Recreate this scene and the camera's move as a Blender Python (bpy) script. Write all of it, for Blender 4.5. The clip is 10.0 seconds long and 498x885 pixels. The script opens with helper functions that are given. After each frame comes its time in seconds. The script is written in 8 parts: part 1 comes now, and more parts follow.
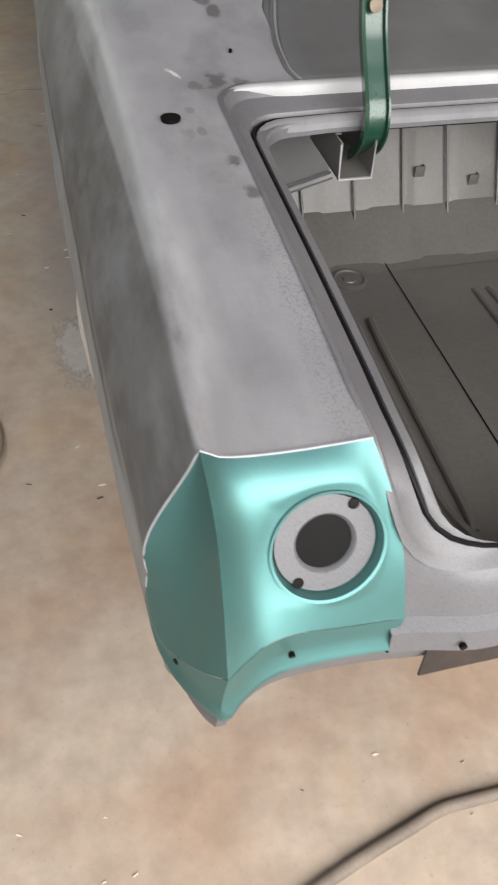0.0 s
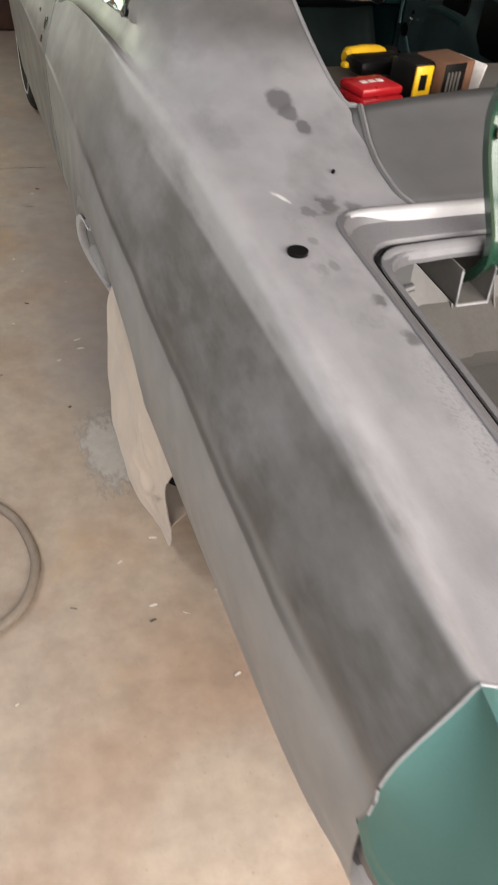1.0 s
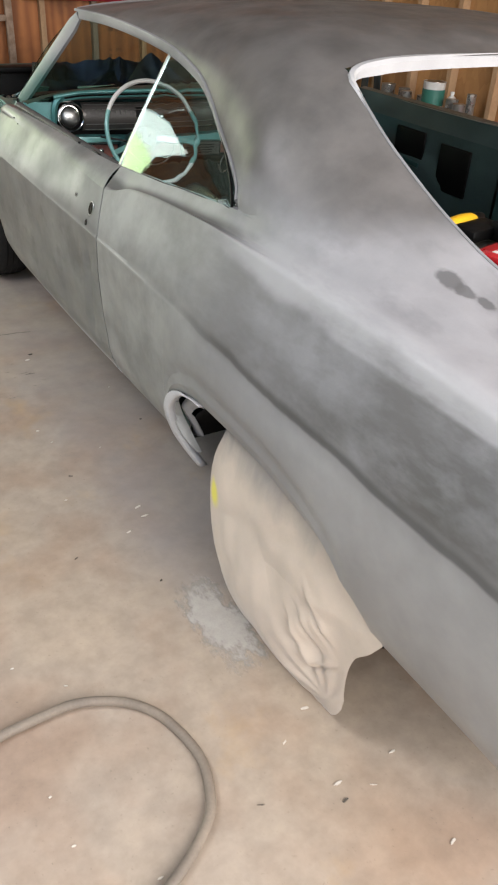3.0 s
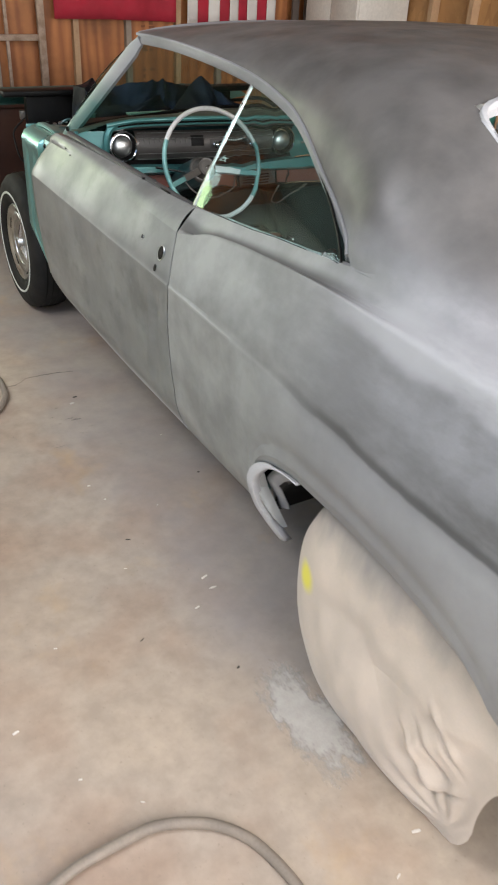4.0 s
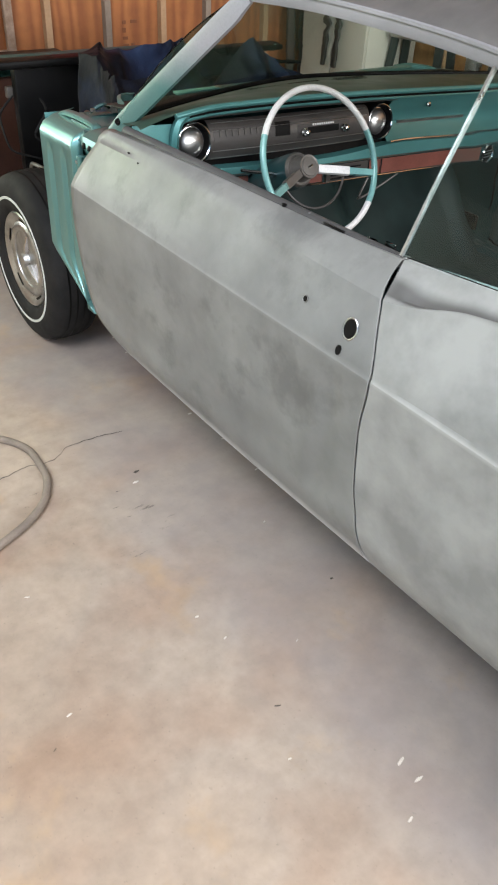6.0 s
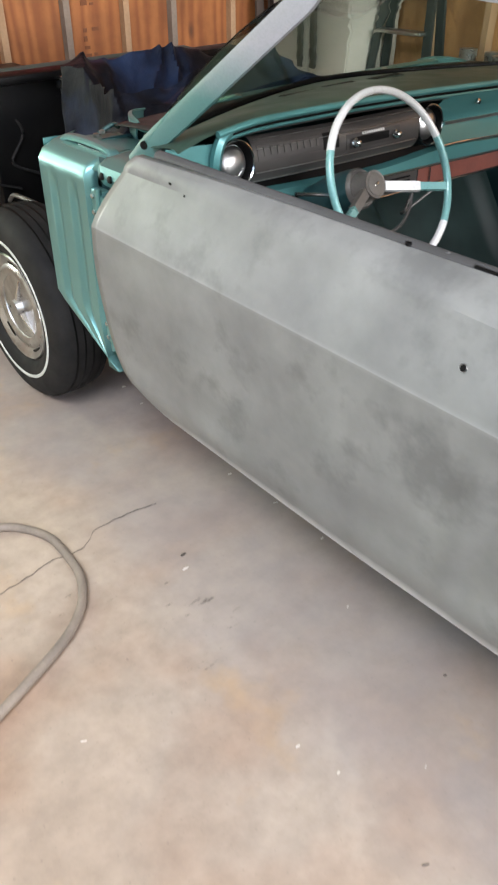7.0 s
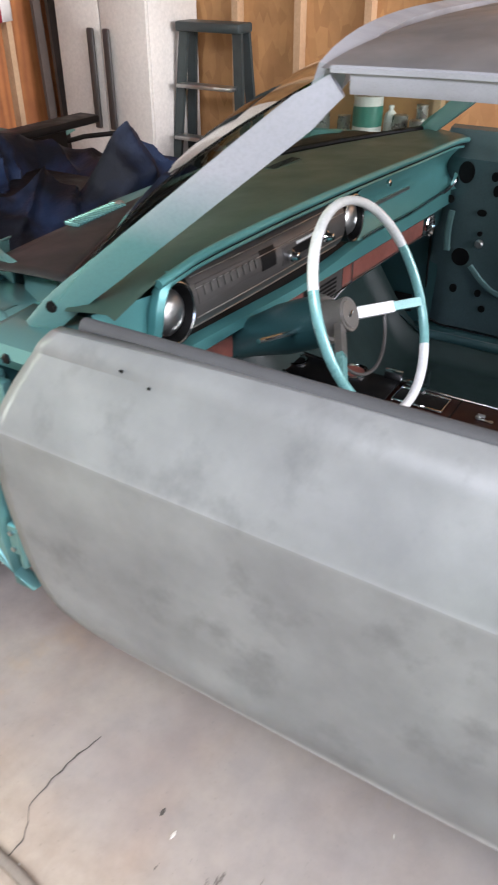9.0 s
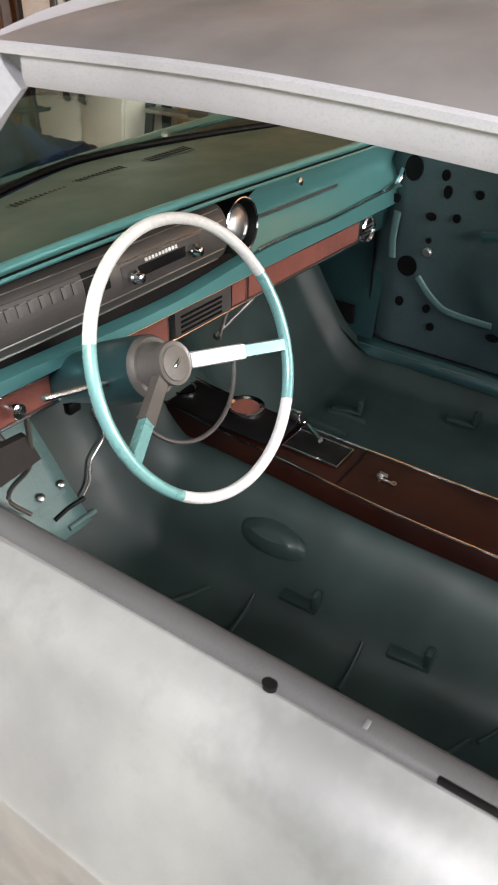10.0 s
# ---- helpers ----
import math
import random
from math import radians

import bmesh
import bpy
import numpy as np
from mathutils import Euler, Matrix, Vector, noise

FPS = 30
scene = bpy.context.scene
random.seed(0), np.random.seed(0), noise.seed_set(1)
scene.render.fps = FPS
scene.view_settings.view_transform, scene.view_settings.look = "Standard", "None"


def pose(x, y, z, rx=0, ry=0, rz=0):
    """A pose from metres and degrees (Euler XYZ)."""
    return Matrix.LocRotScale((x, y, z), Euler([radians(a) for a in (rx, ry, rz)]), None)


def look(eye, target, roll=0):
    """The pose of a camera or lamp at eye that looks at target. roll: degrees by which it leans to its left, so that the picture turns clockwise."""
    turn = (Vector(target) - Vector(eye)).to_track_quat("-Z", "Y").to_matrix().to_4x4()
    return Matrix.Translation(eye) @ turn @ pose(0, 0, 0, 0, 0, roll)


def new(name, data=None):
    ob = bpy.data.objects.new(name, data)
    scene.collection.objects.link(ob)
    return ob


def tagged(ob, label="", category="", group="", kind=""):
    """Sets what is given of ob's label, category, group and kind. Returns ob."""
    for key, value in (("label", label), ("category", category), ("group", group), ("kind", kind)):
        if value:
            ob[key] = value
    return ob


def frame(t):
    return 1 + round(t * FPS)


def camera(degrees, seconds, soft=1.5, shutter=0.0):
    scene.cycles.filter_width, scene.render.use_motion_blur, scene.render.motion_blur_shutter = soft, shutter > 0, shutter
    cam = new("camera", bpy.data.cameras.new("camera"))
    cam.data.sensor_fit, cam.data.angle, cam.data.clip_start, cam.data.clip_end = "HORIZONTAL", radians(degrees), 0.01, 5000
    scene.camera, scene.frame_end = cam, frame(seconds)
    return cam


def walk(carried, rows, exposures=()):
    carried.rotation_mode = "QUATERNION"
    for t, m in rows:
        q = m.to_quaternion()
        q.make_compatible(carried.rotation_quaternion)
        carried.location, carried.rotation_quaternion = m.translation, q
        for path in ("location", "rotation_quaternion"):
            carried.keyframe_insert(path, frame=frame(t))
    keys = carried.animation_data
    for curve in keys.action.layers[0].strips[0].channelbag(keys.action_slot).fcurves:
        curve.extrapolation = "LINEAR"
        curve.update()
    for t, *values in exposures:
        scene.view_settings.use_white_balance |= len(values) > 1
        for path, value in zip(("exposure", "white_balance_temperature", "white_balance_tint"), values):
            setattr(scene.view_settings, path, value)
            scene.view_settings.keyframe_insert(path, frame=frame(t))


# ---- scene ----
cam = camera(35.7, 10.0, soft=2.0, shutter=0.25)
PATH = [
    (0, (-1.038, -0.473, 1.548), (-0.628, 0.869, 0.123), 3.8),
    (0.4, (-1.11, -0.377, 1.543), (-0.678, 0.976, 0.135), 4.5),
    (0.5, (-1.134, -0.352, 1.544), (-0.676, 1.002, 0.145), 5.1),
    (1, (-1.272, -0.213, 1.571), (-0.695, 1.167, 0.244), 5.9),
    (1.5, (-1.385, -0.06, 1.601), (-0.8, 1.398, 0.363), 4.3),
    (2, (-1.511, 0.035, 1.63), (-0.85, 1.517, 0.461), 2.2),
    (2.2, (-1.576, 0.037, 1.643), (-0.84, 1.494, 0.487), 2.0),
    (3.3, (-1.841, 0.227, 1.646), (-0.925, 1.637, 0.563), 3.7),
    (3.5, (-1.834, 0.3, 1.645), (-0.942, 1.725, 0.562), 3.2),
    (4, (-1.854, 0.494, 1.641), (-0.96, 1.926, 0.568), 3.4),
    (4.5, (-1.91, 0.742, 1.635), (-0.915, 2.109, 0.567), 3.5),
    (5, (-1.92, 0.99, 1.608), (-0.883, 2.31, 0.52), 3.0),
    (5.5, (-1.898, 1.286, 1.589), (-0.91, 2.607, 0.459), 2.4),
    (5.7, (-1.9, 1.379, 1.581), (-0.923, 2.693, 0.433), 2.6),
    (6.8, (-1.908, 1.888, 1.516), (-0.843, 3.108, 0.341), 1.0),
    (7, (-1.874, 2.012, 1.496), (-0.801, 3.243, 0.34), 0.1),
    (7.5, (-1.804, 2.304, 1.53), (-0.716, 3.538, 0.394), 0.1),
    (8, (-1.823, 2.579, 1.529), (-0.616, 3.734, 0.43), -0.3),
    (8.5, (-1.796, 2.709, 1.538), (-0.451, 3.714, 0.452), -0.9),
    (9, (-1.677, 2.669, 1.525), (-0.25, 3.553, 0.438), -0.2),
    (9.5, (-1.358, 2.607, 1.505), (0.052, 3.489, 0.395), 1.9),
    (10, (-1.184, 2.577, 1.493), (0.176, 3.487, 0.344), 1.3),
]
EXPOSURES = [(0.0, -0.36, 6450, 10), (1.0, 0.02, 6850, 13), (2.0, 0.42, 6700, 11), (3.5, 0.58, 6400, 11), (5.5, 1.06, 6250, 11), (7.0, 1.38, 6250, 13), (8.0, 1.55, 6100, 14), (9.0, 1.60, 6000, 16), (9.5, 1.7, 6500, 15), (10.0, 1.88, 6600, 15)]
walk(cam, [(t, look(eye, target, roll)) for t, eye, target, roll in PATH], EXPOSURES)

# ---------------------------------------------------------------- light
world = bpy.data.worlds.new("sky")
scene.world = world
world.use_nodes = True
_nt = world.node_tree
_nt.nodes.clear()
_sky = _nt.nodes.new("ShaderNodeTexSky")
_sky.sky_type = "NISHITA"
_sky.sun_disc = False
_sky.sun_elevation = radians(48)
_sky.sun_rotation = radians(203)
_bg = _nt.nodes.new("ShaderNodeBackground")
_bg.inputs["Strength"].default_value = 0.15
_out = _nt.nodes.new("ShaderNodeOutputWorld")
_nt.links.new(_sky.outputs[0], _bg.inputs[0])
_nt.links.new(_bg.outputs[0], _out.inputs[0])


def sun_lamp():
    data = bpy.data.lights.new("sun", "SUN")
    data.energy, data.angle, data.color = 4.5, radians(0.6), (1.0, 0.95, 0.88)
    ob = new("sun", data)
    ob.matrix_world = look((0, 0, 20), (-6.0, -14.0, 0))
    return ob


def area_lamp(name, eye, target, width, height, watts, tint):
    """An area lamp: the sky's light in an opening, or added fill."""
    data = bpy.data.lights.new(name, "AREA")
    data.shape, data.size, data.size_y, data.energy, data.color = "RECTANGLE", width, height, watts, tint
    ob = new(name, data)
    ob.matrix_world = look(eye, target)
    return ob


sun_lamp()
area_lamp("daylight_rear_door", (0.10, -1.58, 1.85), (0.0, 1.2, 0.55), 3.9, 2.0, 246, (1.0, 0.95, 0.895))
area_lamp("daylight_front_window", (-2.16, 6.58, 1.73), (-1.9, 4.2, 1.65), 0.86, 0.74, 8.6, (0.80, 1.0, 0.52))
area_lamp("daylight_front_window_low", (-2.16, 6.58, 1.13), (-1.75, 4.6, 0.30), 0.86, 0.42, 10, (0.96, 1.0, 0.88))
area_lamp("daylight_front_window_high", (-2.17, 6.58, 2.40), (-1.7, 4.2, 1.9), 0.84, 0.58, 6.0, (0.92, 1.0, 0.93))
# Added fill lamp above the left side; no side doorway is in view.
area_lamp("fill_light_left", (-2.78, 2.35, 3.08), (-0.9, 3.0, 0.4), 2.1, 0.8, 50, (0.98, 0.98, 1.0))

# ---------------------------------------------------------------- materials
def mat(name):
    m = bpy.data.materials.new(name)
    m.use_nodes = True
    nt = m.node_tree
    return m, nt, nt.nodes["Principled BSDF"]


def node(nt, kind, **values):
    n = nt.nodes.new(kind)
    for key, v in values.items():
        n.inputs[key.replace("_", " ")].default_value = v
    return n


def coords(nt, scale=(1, 1, 1)):
    c = nt.nodes.new("ShaderNodeTexCoord")
    mp = nt.nodes.new("ShaderNodeMapping")
    mp.inputs["Scale"].default_value = scale
    nt.links.new(c.outputs["Object"], mp.inputs[0])
    return mp.outputs[0]


def noise_tex(nt, vec, scale, detail=4, rough=0.55):
    n = node(nt, "ShaderNodeTexNoise", Scale=scale, Detail=detail, Roughness=rough)
    nt.links.new(vec, n.inputs["Vector"])
    return n.outputs["Fac"]


def ramp(nt, fac, stops):
    r = nt.nodes.new("ShaderNodeValToRGB")
    while len(r.color_ramp.elements) < len(stops):
        r.color_ramp.elements.new(0.5)
    for e, (p, c) in zip(r.color_ramp.elements, stops):
        e.position = p
        e.color = (c, c, c, 1) if isinstance(c, (int, float)) else (*c, 1)
    nt.links.new(fac, r.inputs[0])
    return r.outputs[0]


def mix(nt, fac, a, b, kind="MIX"):
    m = nt.nodes.new("ShaderNodeMix")
    m.data_type, m.blend_type = "RGBA", kind
    for sock, v in ((m.inputs[0], fac), (m.inputs[6], a), (m.inputs[7], b)):
        if isinstance(v, (int, float)):
            sock.default_value = v
        elif isinstance(v, tuple):
            sock.default_value = (*v, 1) if len(v) == 3 else v
        else:
            nt.links.new(v, sock)
    return m.outputs[2]


def bump(nt, bsdf, fac, strength, distance=0.002):
    b = node(nt, "ShaderNodeBump", Strength=strength, Distance=distance)
    nt.links.new(fac, b.inputs["Height"])
    nt.links.new(b.outputs[0], bsdf.inputs["Normal"])


def painted(name, base, dark, rough=0.5, metal=0.0, coat=0.0, scale=3.0, grain=120.0, grain_bump=0.04, lo=0.35, hi=0.65, spec=0.5):
    """Two-scale material: patches between two tones, fine grain in tone and relief."""
    m, nt, b = mat(name)
    v = coords(nt)
    big = ramp(nt, noise_tex(nt, v, scale, 5), ((lo, 0.0), (hi, 1.0)))
    small = noise_tex(nt, v, grain, 3)
    col = mix(nt, big, base, dark)
    col = mix(nt, 0.22, col, ramp(nt, small, ((0.3, 0.35), (0.7, 1.0))), "MULTIPLY")
    nt.links.new(col, b.inputs["Base Color"])
    r = ramp(nt, noise_tex(nt, v, scale * 2.3, 4), ((0.3, max(0.02, rough - 0.08)), (0.7, min(1, rough + 0.08))))
    nt.links.new(r, b.inputs["Roughness"])
    b.inputs["Metallic"].default_value = metal
    b.inputs["Coat Weight"].default_value = coat
    b.inputs["Coat Roughness"].default_value = 0.12
    b.inputs["Specular IOR Level"].default_value = spec
    bump(nt, b, small, grain_bump, 0.001)
    return m


def primer_mat(name, light, dark, guide, tint, speckle=0.22, gloss=0.0):
    """Sanded primer: cloudy grey, black guide-coat haze in patches, sanding scratches and speckle."""
    m, nt, b = mat(name)
    v = coords(nt)
    cloud = ramp(nt, noise_tex(nt, v, 4.2, 6, 0.6), ((0.30, 0.0), (0.72, 1.0)))
    long_v = coords(nt, (6.0, 1.6, 5.0))
    streak = ramp(nt, noise_tex(nt, long_v, 1.3, 4, 0.6), ((0.40, 0.0), (0.75, 1.0)))
    speck = noise_tex(nt, v, 520.0, 2, 0.7)
    col = mix(nt, cloud, light, dark)
    haze = nt.nodes.new("ShaderNodeMath")
    haze.operation = "MULTIPLY"
    haze.inputs[1].default_value = guide
    nt.links.new(streak, haze.inputs[0])
    col = mix(nt, haze.outputs[0], col, (0.10, 0.10, 0.105))
    tone = ramp(nt, noise_tex(nt, v, 1.1, 3), ((0.4, 0.0), (0.65, 1.0)))
    col = mix(nt, tone, col, mix(nt, 0.75, col, tint, "MULTIPLY"))
    col = mix(nt, speckle, col, ramp(nt, speck, ((0.28, 0.35), (0.50, 1.0))), "MULTIPLY")
    nt.links.new(col, b.inputs["Base Color"])
    nt.links.new(ramp(nt, noise_tex(nt, v, 7.0, 4), ((0.3, 0.36 - gloss), (0.7, 0.56 - gloss))), b.inputs["Roughness"])
    bump(nt, b, speck, 0.02, 0.0006)
    return m


PRIMER = primer_mat("grey_primer", (0.250, 0.250, 0.262), (0.175, 0.175, 0.183), 0.50, (1.0, 1.0, 1.0))
PRIMER_DOOR = primer_mat("green_grey_primer", (0.222, 0.224, 0.216), (0.125, 0.126, 0.124), 0.30, (0.97, 1.0, 0.97), 0.06, 0.03)
PRIMER_PALE = primer_mat("pale_primer", (0.31, 0.31, 0.325), (0.25, 0.25, 0.265), 0.2, (1.0, 1.0, 1.0))
_pd = PRIMER_DOOR.node_tree
_pb = _pd.nodes["Principled BSDF"]
_ps = _pd.nodes.new("ShaderNodeSeparateXYZ")
_pd.links.new(coords(_pd), _ps.inputs[0])
_pz = _pd.nodes.new("ShaderNodeMath")
_pz.operation = "MULTIPLY_ADD"
_pz.inputs[1].default_value = 0.03
_pd.links.new(noise_tex(_pd, coords(_pd), 9.0, 4), _pz.inputs[0]), _pd.links.new(_ps.outputs["Z"], _pz.inputs[2])
# Pale worn strip along the door's bottom, with caught light painted in.
_pm = _pd.nodes.new("ShaderNodeMapRange")
_pm.inputs["From Min"].default_value, _pm.inputs["From Max"].default_value = 0.435, 0.405
_pd.links.new(_pz.outputs[0], _pm.inputs["Value"])
_pd.links.new(mix(_pd, _pm.outputs[0], _pb.inputs["Base Color"].links[0].from_socket, (0.46, 0.46, 0.46)), _pb.inputs["Base Color"])
def crease_glint(m, base, rise, start, strength):
    """A painted highlight, pale along the body's crease: z = base + rise * y."""
    nt = m.node_tree
    b = nt.nodes["Principled BSDF"]
    s = nt.nodes.new("ShaderNodeSeparateXYZ")
    nt.links.new(coords(nt), s.inputs[0])
    line = nt.nodes.new("ShaderNodeMath")
    line.operation = "MULTIPLY_ADD"
    line.inputs[1].default_value = -rise
    nt.links.new(s.outputs["Y"], line.inputs[0]), nt.links.new(s.outputs["Z"], line.inputs[2])
    off = nt.nodes.new("ShaderNodeMath")
    off.operation = "SUBTRACT"
    off.inputs[1].default_value = base
    nt.links.new(line.outputs[0], off.inputs[0])
    size = nt.nodes.new("ShaderNodeMath")
    size.operation = "ABSOLUTE"
    nt.links.new(off.outputs[0], size.inputs[0])
    fac = ramp(nt, size.outputs[0], ((0.002, strength), (0.0065, 0.0)))
    ahead = nt.nodes.new("ShaderNodeMapRange")
    ahead.inputs["From Min"].default_value, ahead.inputs["From Max"].default_value = start, start + 0.35
    nt.links.new(s.outputs["Y"], ahead.inputs["Value"])
    both = nt.nodes.new("ShaderNodeMath")
    both.operation = "MULTIPLY"
    nt.links.new(fac, both.inputs[0]), nt.links.new(ahead.outputs[0], both.inputs[1])
    patch = nt.nodes.new("ShaderNodeMath")
    patch.operation = "MULTIPLY"
    nt.links.new(both.outputs[0], patch.inputs[0]), nt.links.new(ramp(nt, noise_tex(nt, coords(nt), 5.0, 3), ((0.35, 0.4), (0.6, 1.0))), patch.inputs[1])
    nt.links.new(mix(nt, patch.outputs[0], b.inputs["Base Color"].links[0].from_socket, (0.50, 0.50, 0.48)), b.inputs["Base Color"])


_spots = ramp(_pd, noise_tex(_pd, coords(_pd), 6.5, 5, 0.62), ((0.54, 0.0), (0.68, 0.55)))
_pd.links.new(mix(_pd, _spots, _pb.inputs["Base Color"].links[0].from_socket, (0.075, 0.077, 0.076)), _pb.inputs["Base Color"])
SILL = primer_mat("dark_sill_primer", (0.070, 0.069, 0.069), (0.05, 0.05, 0.05), 0.3, (1.0, 1.0, 1.0))
SILL.node_tree.nodes["Principled BSDF"].inputs["Specular IOR Level"].default_value = 0.12
crease_glint(PRIMER_DOOR, 0.812, 0.0155, 1.3, 0.10)
LIP = primer_mat("white_lip_primer", (0.52, 0.52, 0.53), (0.42, 0.42, 0.43), 0.15, (1.0, 1.0, 1.0))
LIP_GREY = primer_mat("thick_pale_primer", (0.40, 0.40, 0.41), (0.33, 0.33, 0.34), 0.15, (1.0, 1.0, 1.0))
GUIDE = primer_mat("guide_coat", (0.135, 0.137, 0.138), (0.085, 0.087, 0.088), 0.5, (1.0, 1.0, 1.0))
TRUNK = painted("trunk_paint", (0.150, 0.144, 0.133), (0.112, 0.107, 0.099), 0.42, 0.0, 0.15, 2.0, 90)
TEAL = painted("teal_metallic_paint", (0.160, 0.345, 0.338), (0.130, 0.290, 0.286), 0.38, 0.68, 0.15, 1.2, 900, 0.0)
TEAL_TAIL = painted("satin_teal_paint", (0.118, 0.275, 0.270), (0.105, 0.248, 0.244), 0.48, 0.82, 0.1, 1.2, 900, 0.0)
TEAL_DASH = painted("deep_teal_paint", (0.085, 0.255, 0.25), (0.07, 0.215, 0.21), 0.42, 0.45, 0.5, 1.5, 900, 0.0)
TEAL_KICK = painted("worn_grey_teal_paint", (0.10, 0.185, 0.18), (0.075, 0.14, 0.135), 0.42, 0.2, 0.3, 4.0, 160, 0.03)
TOE_TEAL = painted("dusty_light_teal_paint", (0.105, 0.190, 0.182), (0.070, 0.130, 0.125), 0.5, 0.0, 0.1, 5.0, 120, 0.03)
SPECKLED = primer_mat("speckled_primer", (0.135, 0.135, 0.142), (0.100, 0.100, 0.107), 0.3, (1.0, 1.0, 1.0), 0.6)
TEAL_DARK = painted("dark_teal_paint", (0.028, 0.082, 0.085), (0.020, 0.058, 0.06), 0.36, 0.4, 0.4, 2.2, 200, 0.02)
TEAL_FLOOR = painted("worn_teal_floor_paint", (0.023, 0.040, 0.037), (0.013, 0.023, 0.021), 0.48, 0.0, 0.0, 5.0, 40, 0.06, spec=0.3)
TEAL_HEADER = painted("dull_dark_teal_paint", (0.030, 0.105, 0.095), (0.022, 0.075, 0.07), 0.5, 0.0, 0.0, 2.2, 200, 0.02)
GREEN = painted("hinge_green_paint", (0.012, 0.050, 0.030), (0.016, 0.060, 0.037), 0.30, 0.15, 0.7, 3.0, 200, 0.02)
COWL = painted("dirty_dark_cowl_paint", (0.016, 0.017, 0.017), (0.010, 0.010, 0.010), 0.52, 0.0, 0.0, 5.0, 160, 0.04, spec=0.3)
OLIVE = painted("olive_dash_pad", (0.026, 0.048, 0.034), (0.020, 0.039, 0.029), 0.42, 0.0, 0.0, 3.0, 500, 0.05)
DOOR_INNER = painted("grey_teal_inner_paint", (0.060, 0.095, 0.100), (0.040, 0.066, 0.070), 0.36, 0.3, 0.4, 4.0, 160, 0.03)
WHEEL_SILVER = painted("dull_chrome", (0.56, 0.57, 0.57), (0.34, 0.34, 0.34), 0.34, 1.0, 0.0, 14.0, 200, 0.02)
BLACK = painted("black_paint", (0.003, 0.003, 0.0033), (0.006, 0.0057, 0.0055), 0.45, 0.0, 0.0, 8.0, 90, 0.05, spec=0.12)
RUBBER = painted("tyre_rubber", (0.010, 0.010, 0.010), (0.020, 0.019, 0.018), 0.72, 0.0, 0.0, 9.0, 150, 0.08, spec=0.2)
WHITEWALL = painted("white_rubber", (0.62, 0.64, 0.60), (0.5, 0.52, 0.48), 0.6, 0.0, 0.0, 12.0, 150, 0.03)
CHROME = painted("chrome", (0.78, 0.78, 0.78), (0.66, 0.66, 0.67), 0.14, 1.0, 0.0, 10.0, 300, 0.01)
BRASS_BOLT = painted("dull_brass", (0.17, 0.13, 0.095), (0.12, 0.09, 0.065), 0.5, 0.3)
STEEL = painted("brushed_steel", (0.50, 0.50, 0.49), (0.38, 0.38, 0.37), 0.36, 1.0, 0.0, 8.0, 200, 0.03)
DIAL_MARK = painted("faded_dial_mark", (0.075, 0.07, 0.06), (0.055, 0.052, 0.045), 0.5)
CLUSTER = painted("dark_brushed_trim", (0.11, 0.10, 0.092), (0.08, 0.074, 0.068), 0.42, 0.5, 0.2, 6.0, 350, 0.02)
WOOD_INSERT = painted("red_brown_insert", (0.22, 0.075, 0.055), (0.16, 0.056, 0.042), 0.42, 0.0, 0.3, 9.0, 120, 0.03)
CONSOLE = painted("dark_brown_console", (0.020, 0.0050, 0.0030), (0.010, 0.0030, 0.0022), 0.36, 0.0, 0.0, 6.0, 200, 0.02, spec=0.22)
WHITE_PLASTIC = painted("white_plastic", (0.66, 0.65, 0.63), (0.58, 0.57, 0.55), 0.35, 0.0, 0.2, 8.0, 200, 0.01)
WHEEL_TEAL = painted("teal_plastic", (0.17, 0.36, 0.34), (0.14, 0.31, 0.295), 0.30, 0.1, 0.4, 8.0, 200, 0.01)
GREY_HUB = painted("grey_hub_plastic", (0.115, 0.105, 0.092), (0.085, 0.077, 0.068), 0.4, 0.1, 0.1, 8.0, 200, 0.02)
CABINET = painted("cabinet_white", (0.62, 0.58, 0.52), (0.56, 0.52, 0.47), 0.5, 0.0, 0.0, 2.0, 60, 0.03)
DARK_PLASTIC = painted("dark_handle", (0.035, 0.03, 0.028), (0.05, 0.045, 0.04), 0.45)
LADDER = painted("ladder_fibreglass", (0.030, 0.042, 0.042), (0.020, 0.028, 0.028), 0.5, 0.0, 0.1, 8.0, 90, 0.05)
RED_CLOTH = painted("red_cloth", (0.36, 0.012, 0.03), (0.26, 0.01, 0.022), 0.85, 0.0, 0.0, 5.0, 700, 0.15)
WHITE_CLOTH = painted("white_cloth", (0.62, 0.58, 0.54), (0.52, 0.48, 0.45), 0.85, 0.0, 0.0, 5.0, 700, 0.15)
STUD = painted("pine_stud", (0.46, 0.30, 0.17), (0.36, 0.22, 0.12), 0.7, 0.0, 0.0, 4.0, 60, 0.1)
OLD_STUD = painted("weathered_stud", (0.29, 0.235, 0.185), (0.22, 0.175, 0.135), 0.75, 0.0, 0.0, 4.0, 60, 0.1)
DARK_WOOD = painted("dark_board", (0.085, 0.062, 0.050), (0.055, 0.042, 0.035), 0.65, 0.0, 0.0, 4.0, 50, 0.1)
RED_PLASTIC = painted("red_plastic", (0.45, 0.012, 0.018), (0.38, 0.01, 0.015), 0.32, 0.0, 0.2, 10, 200, 0.02)
YELLOW = painted("yellow_plastic", (0.72, 0.42, 0.012), (0.65, 0.37, 0.01), 0.4, 0.0, 0.1, 10, 200, 0.02)
CARD = painted("cardboard", (0.13, 0.058, 0.028), (0.095, 0.042, 0.020), 0.8, 0.0, 0.0, 9, 120, 0.05)
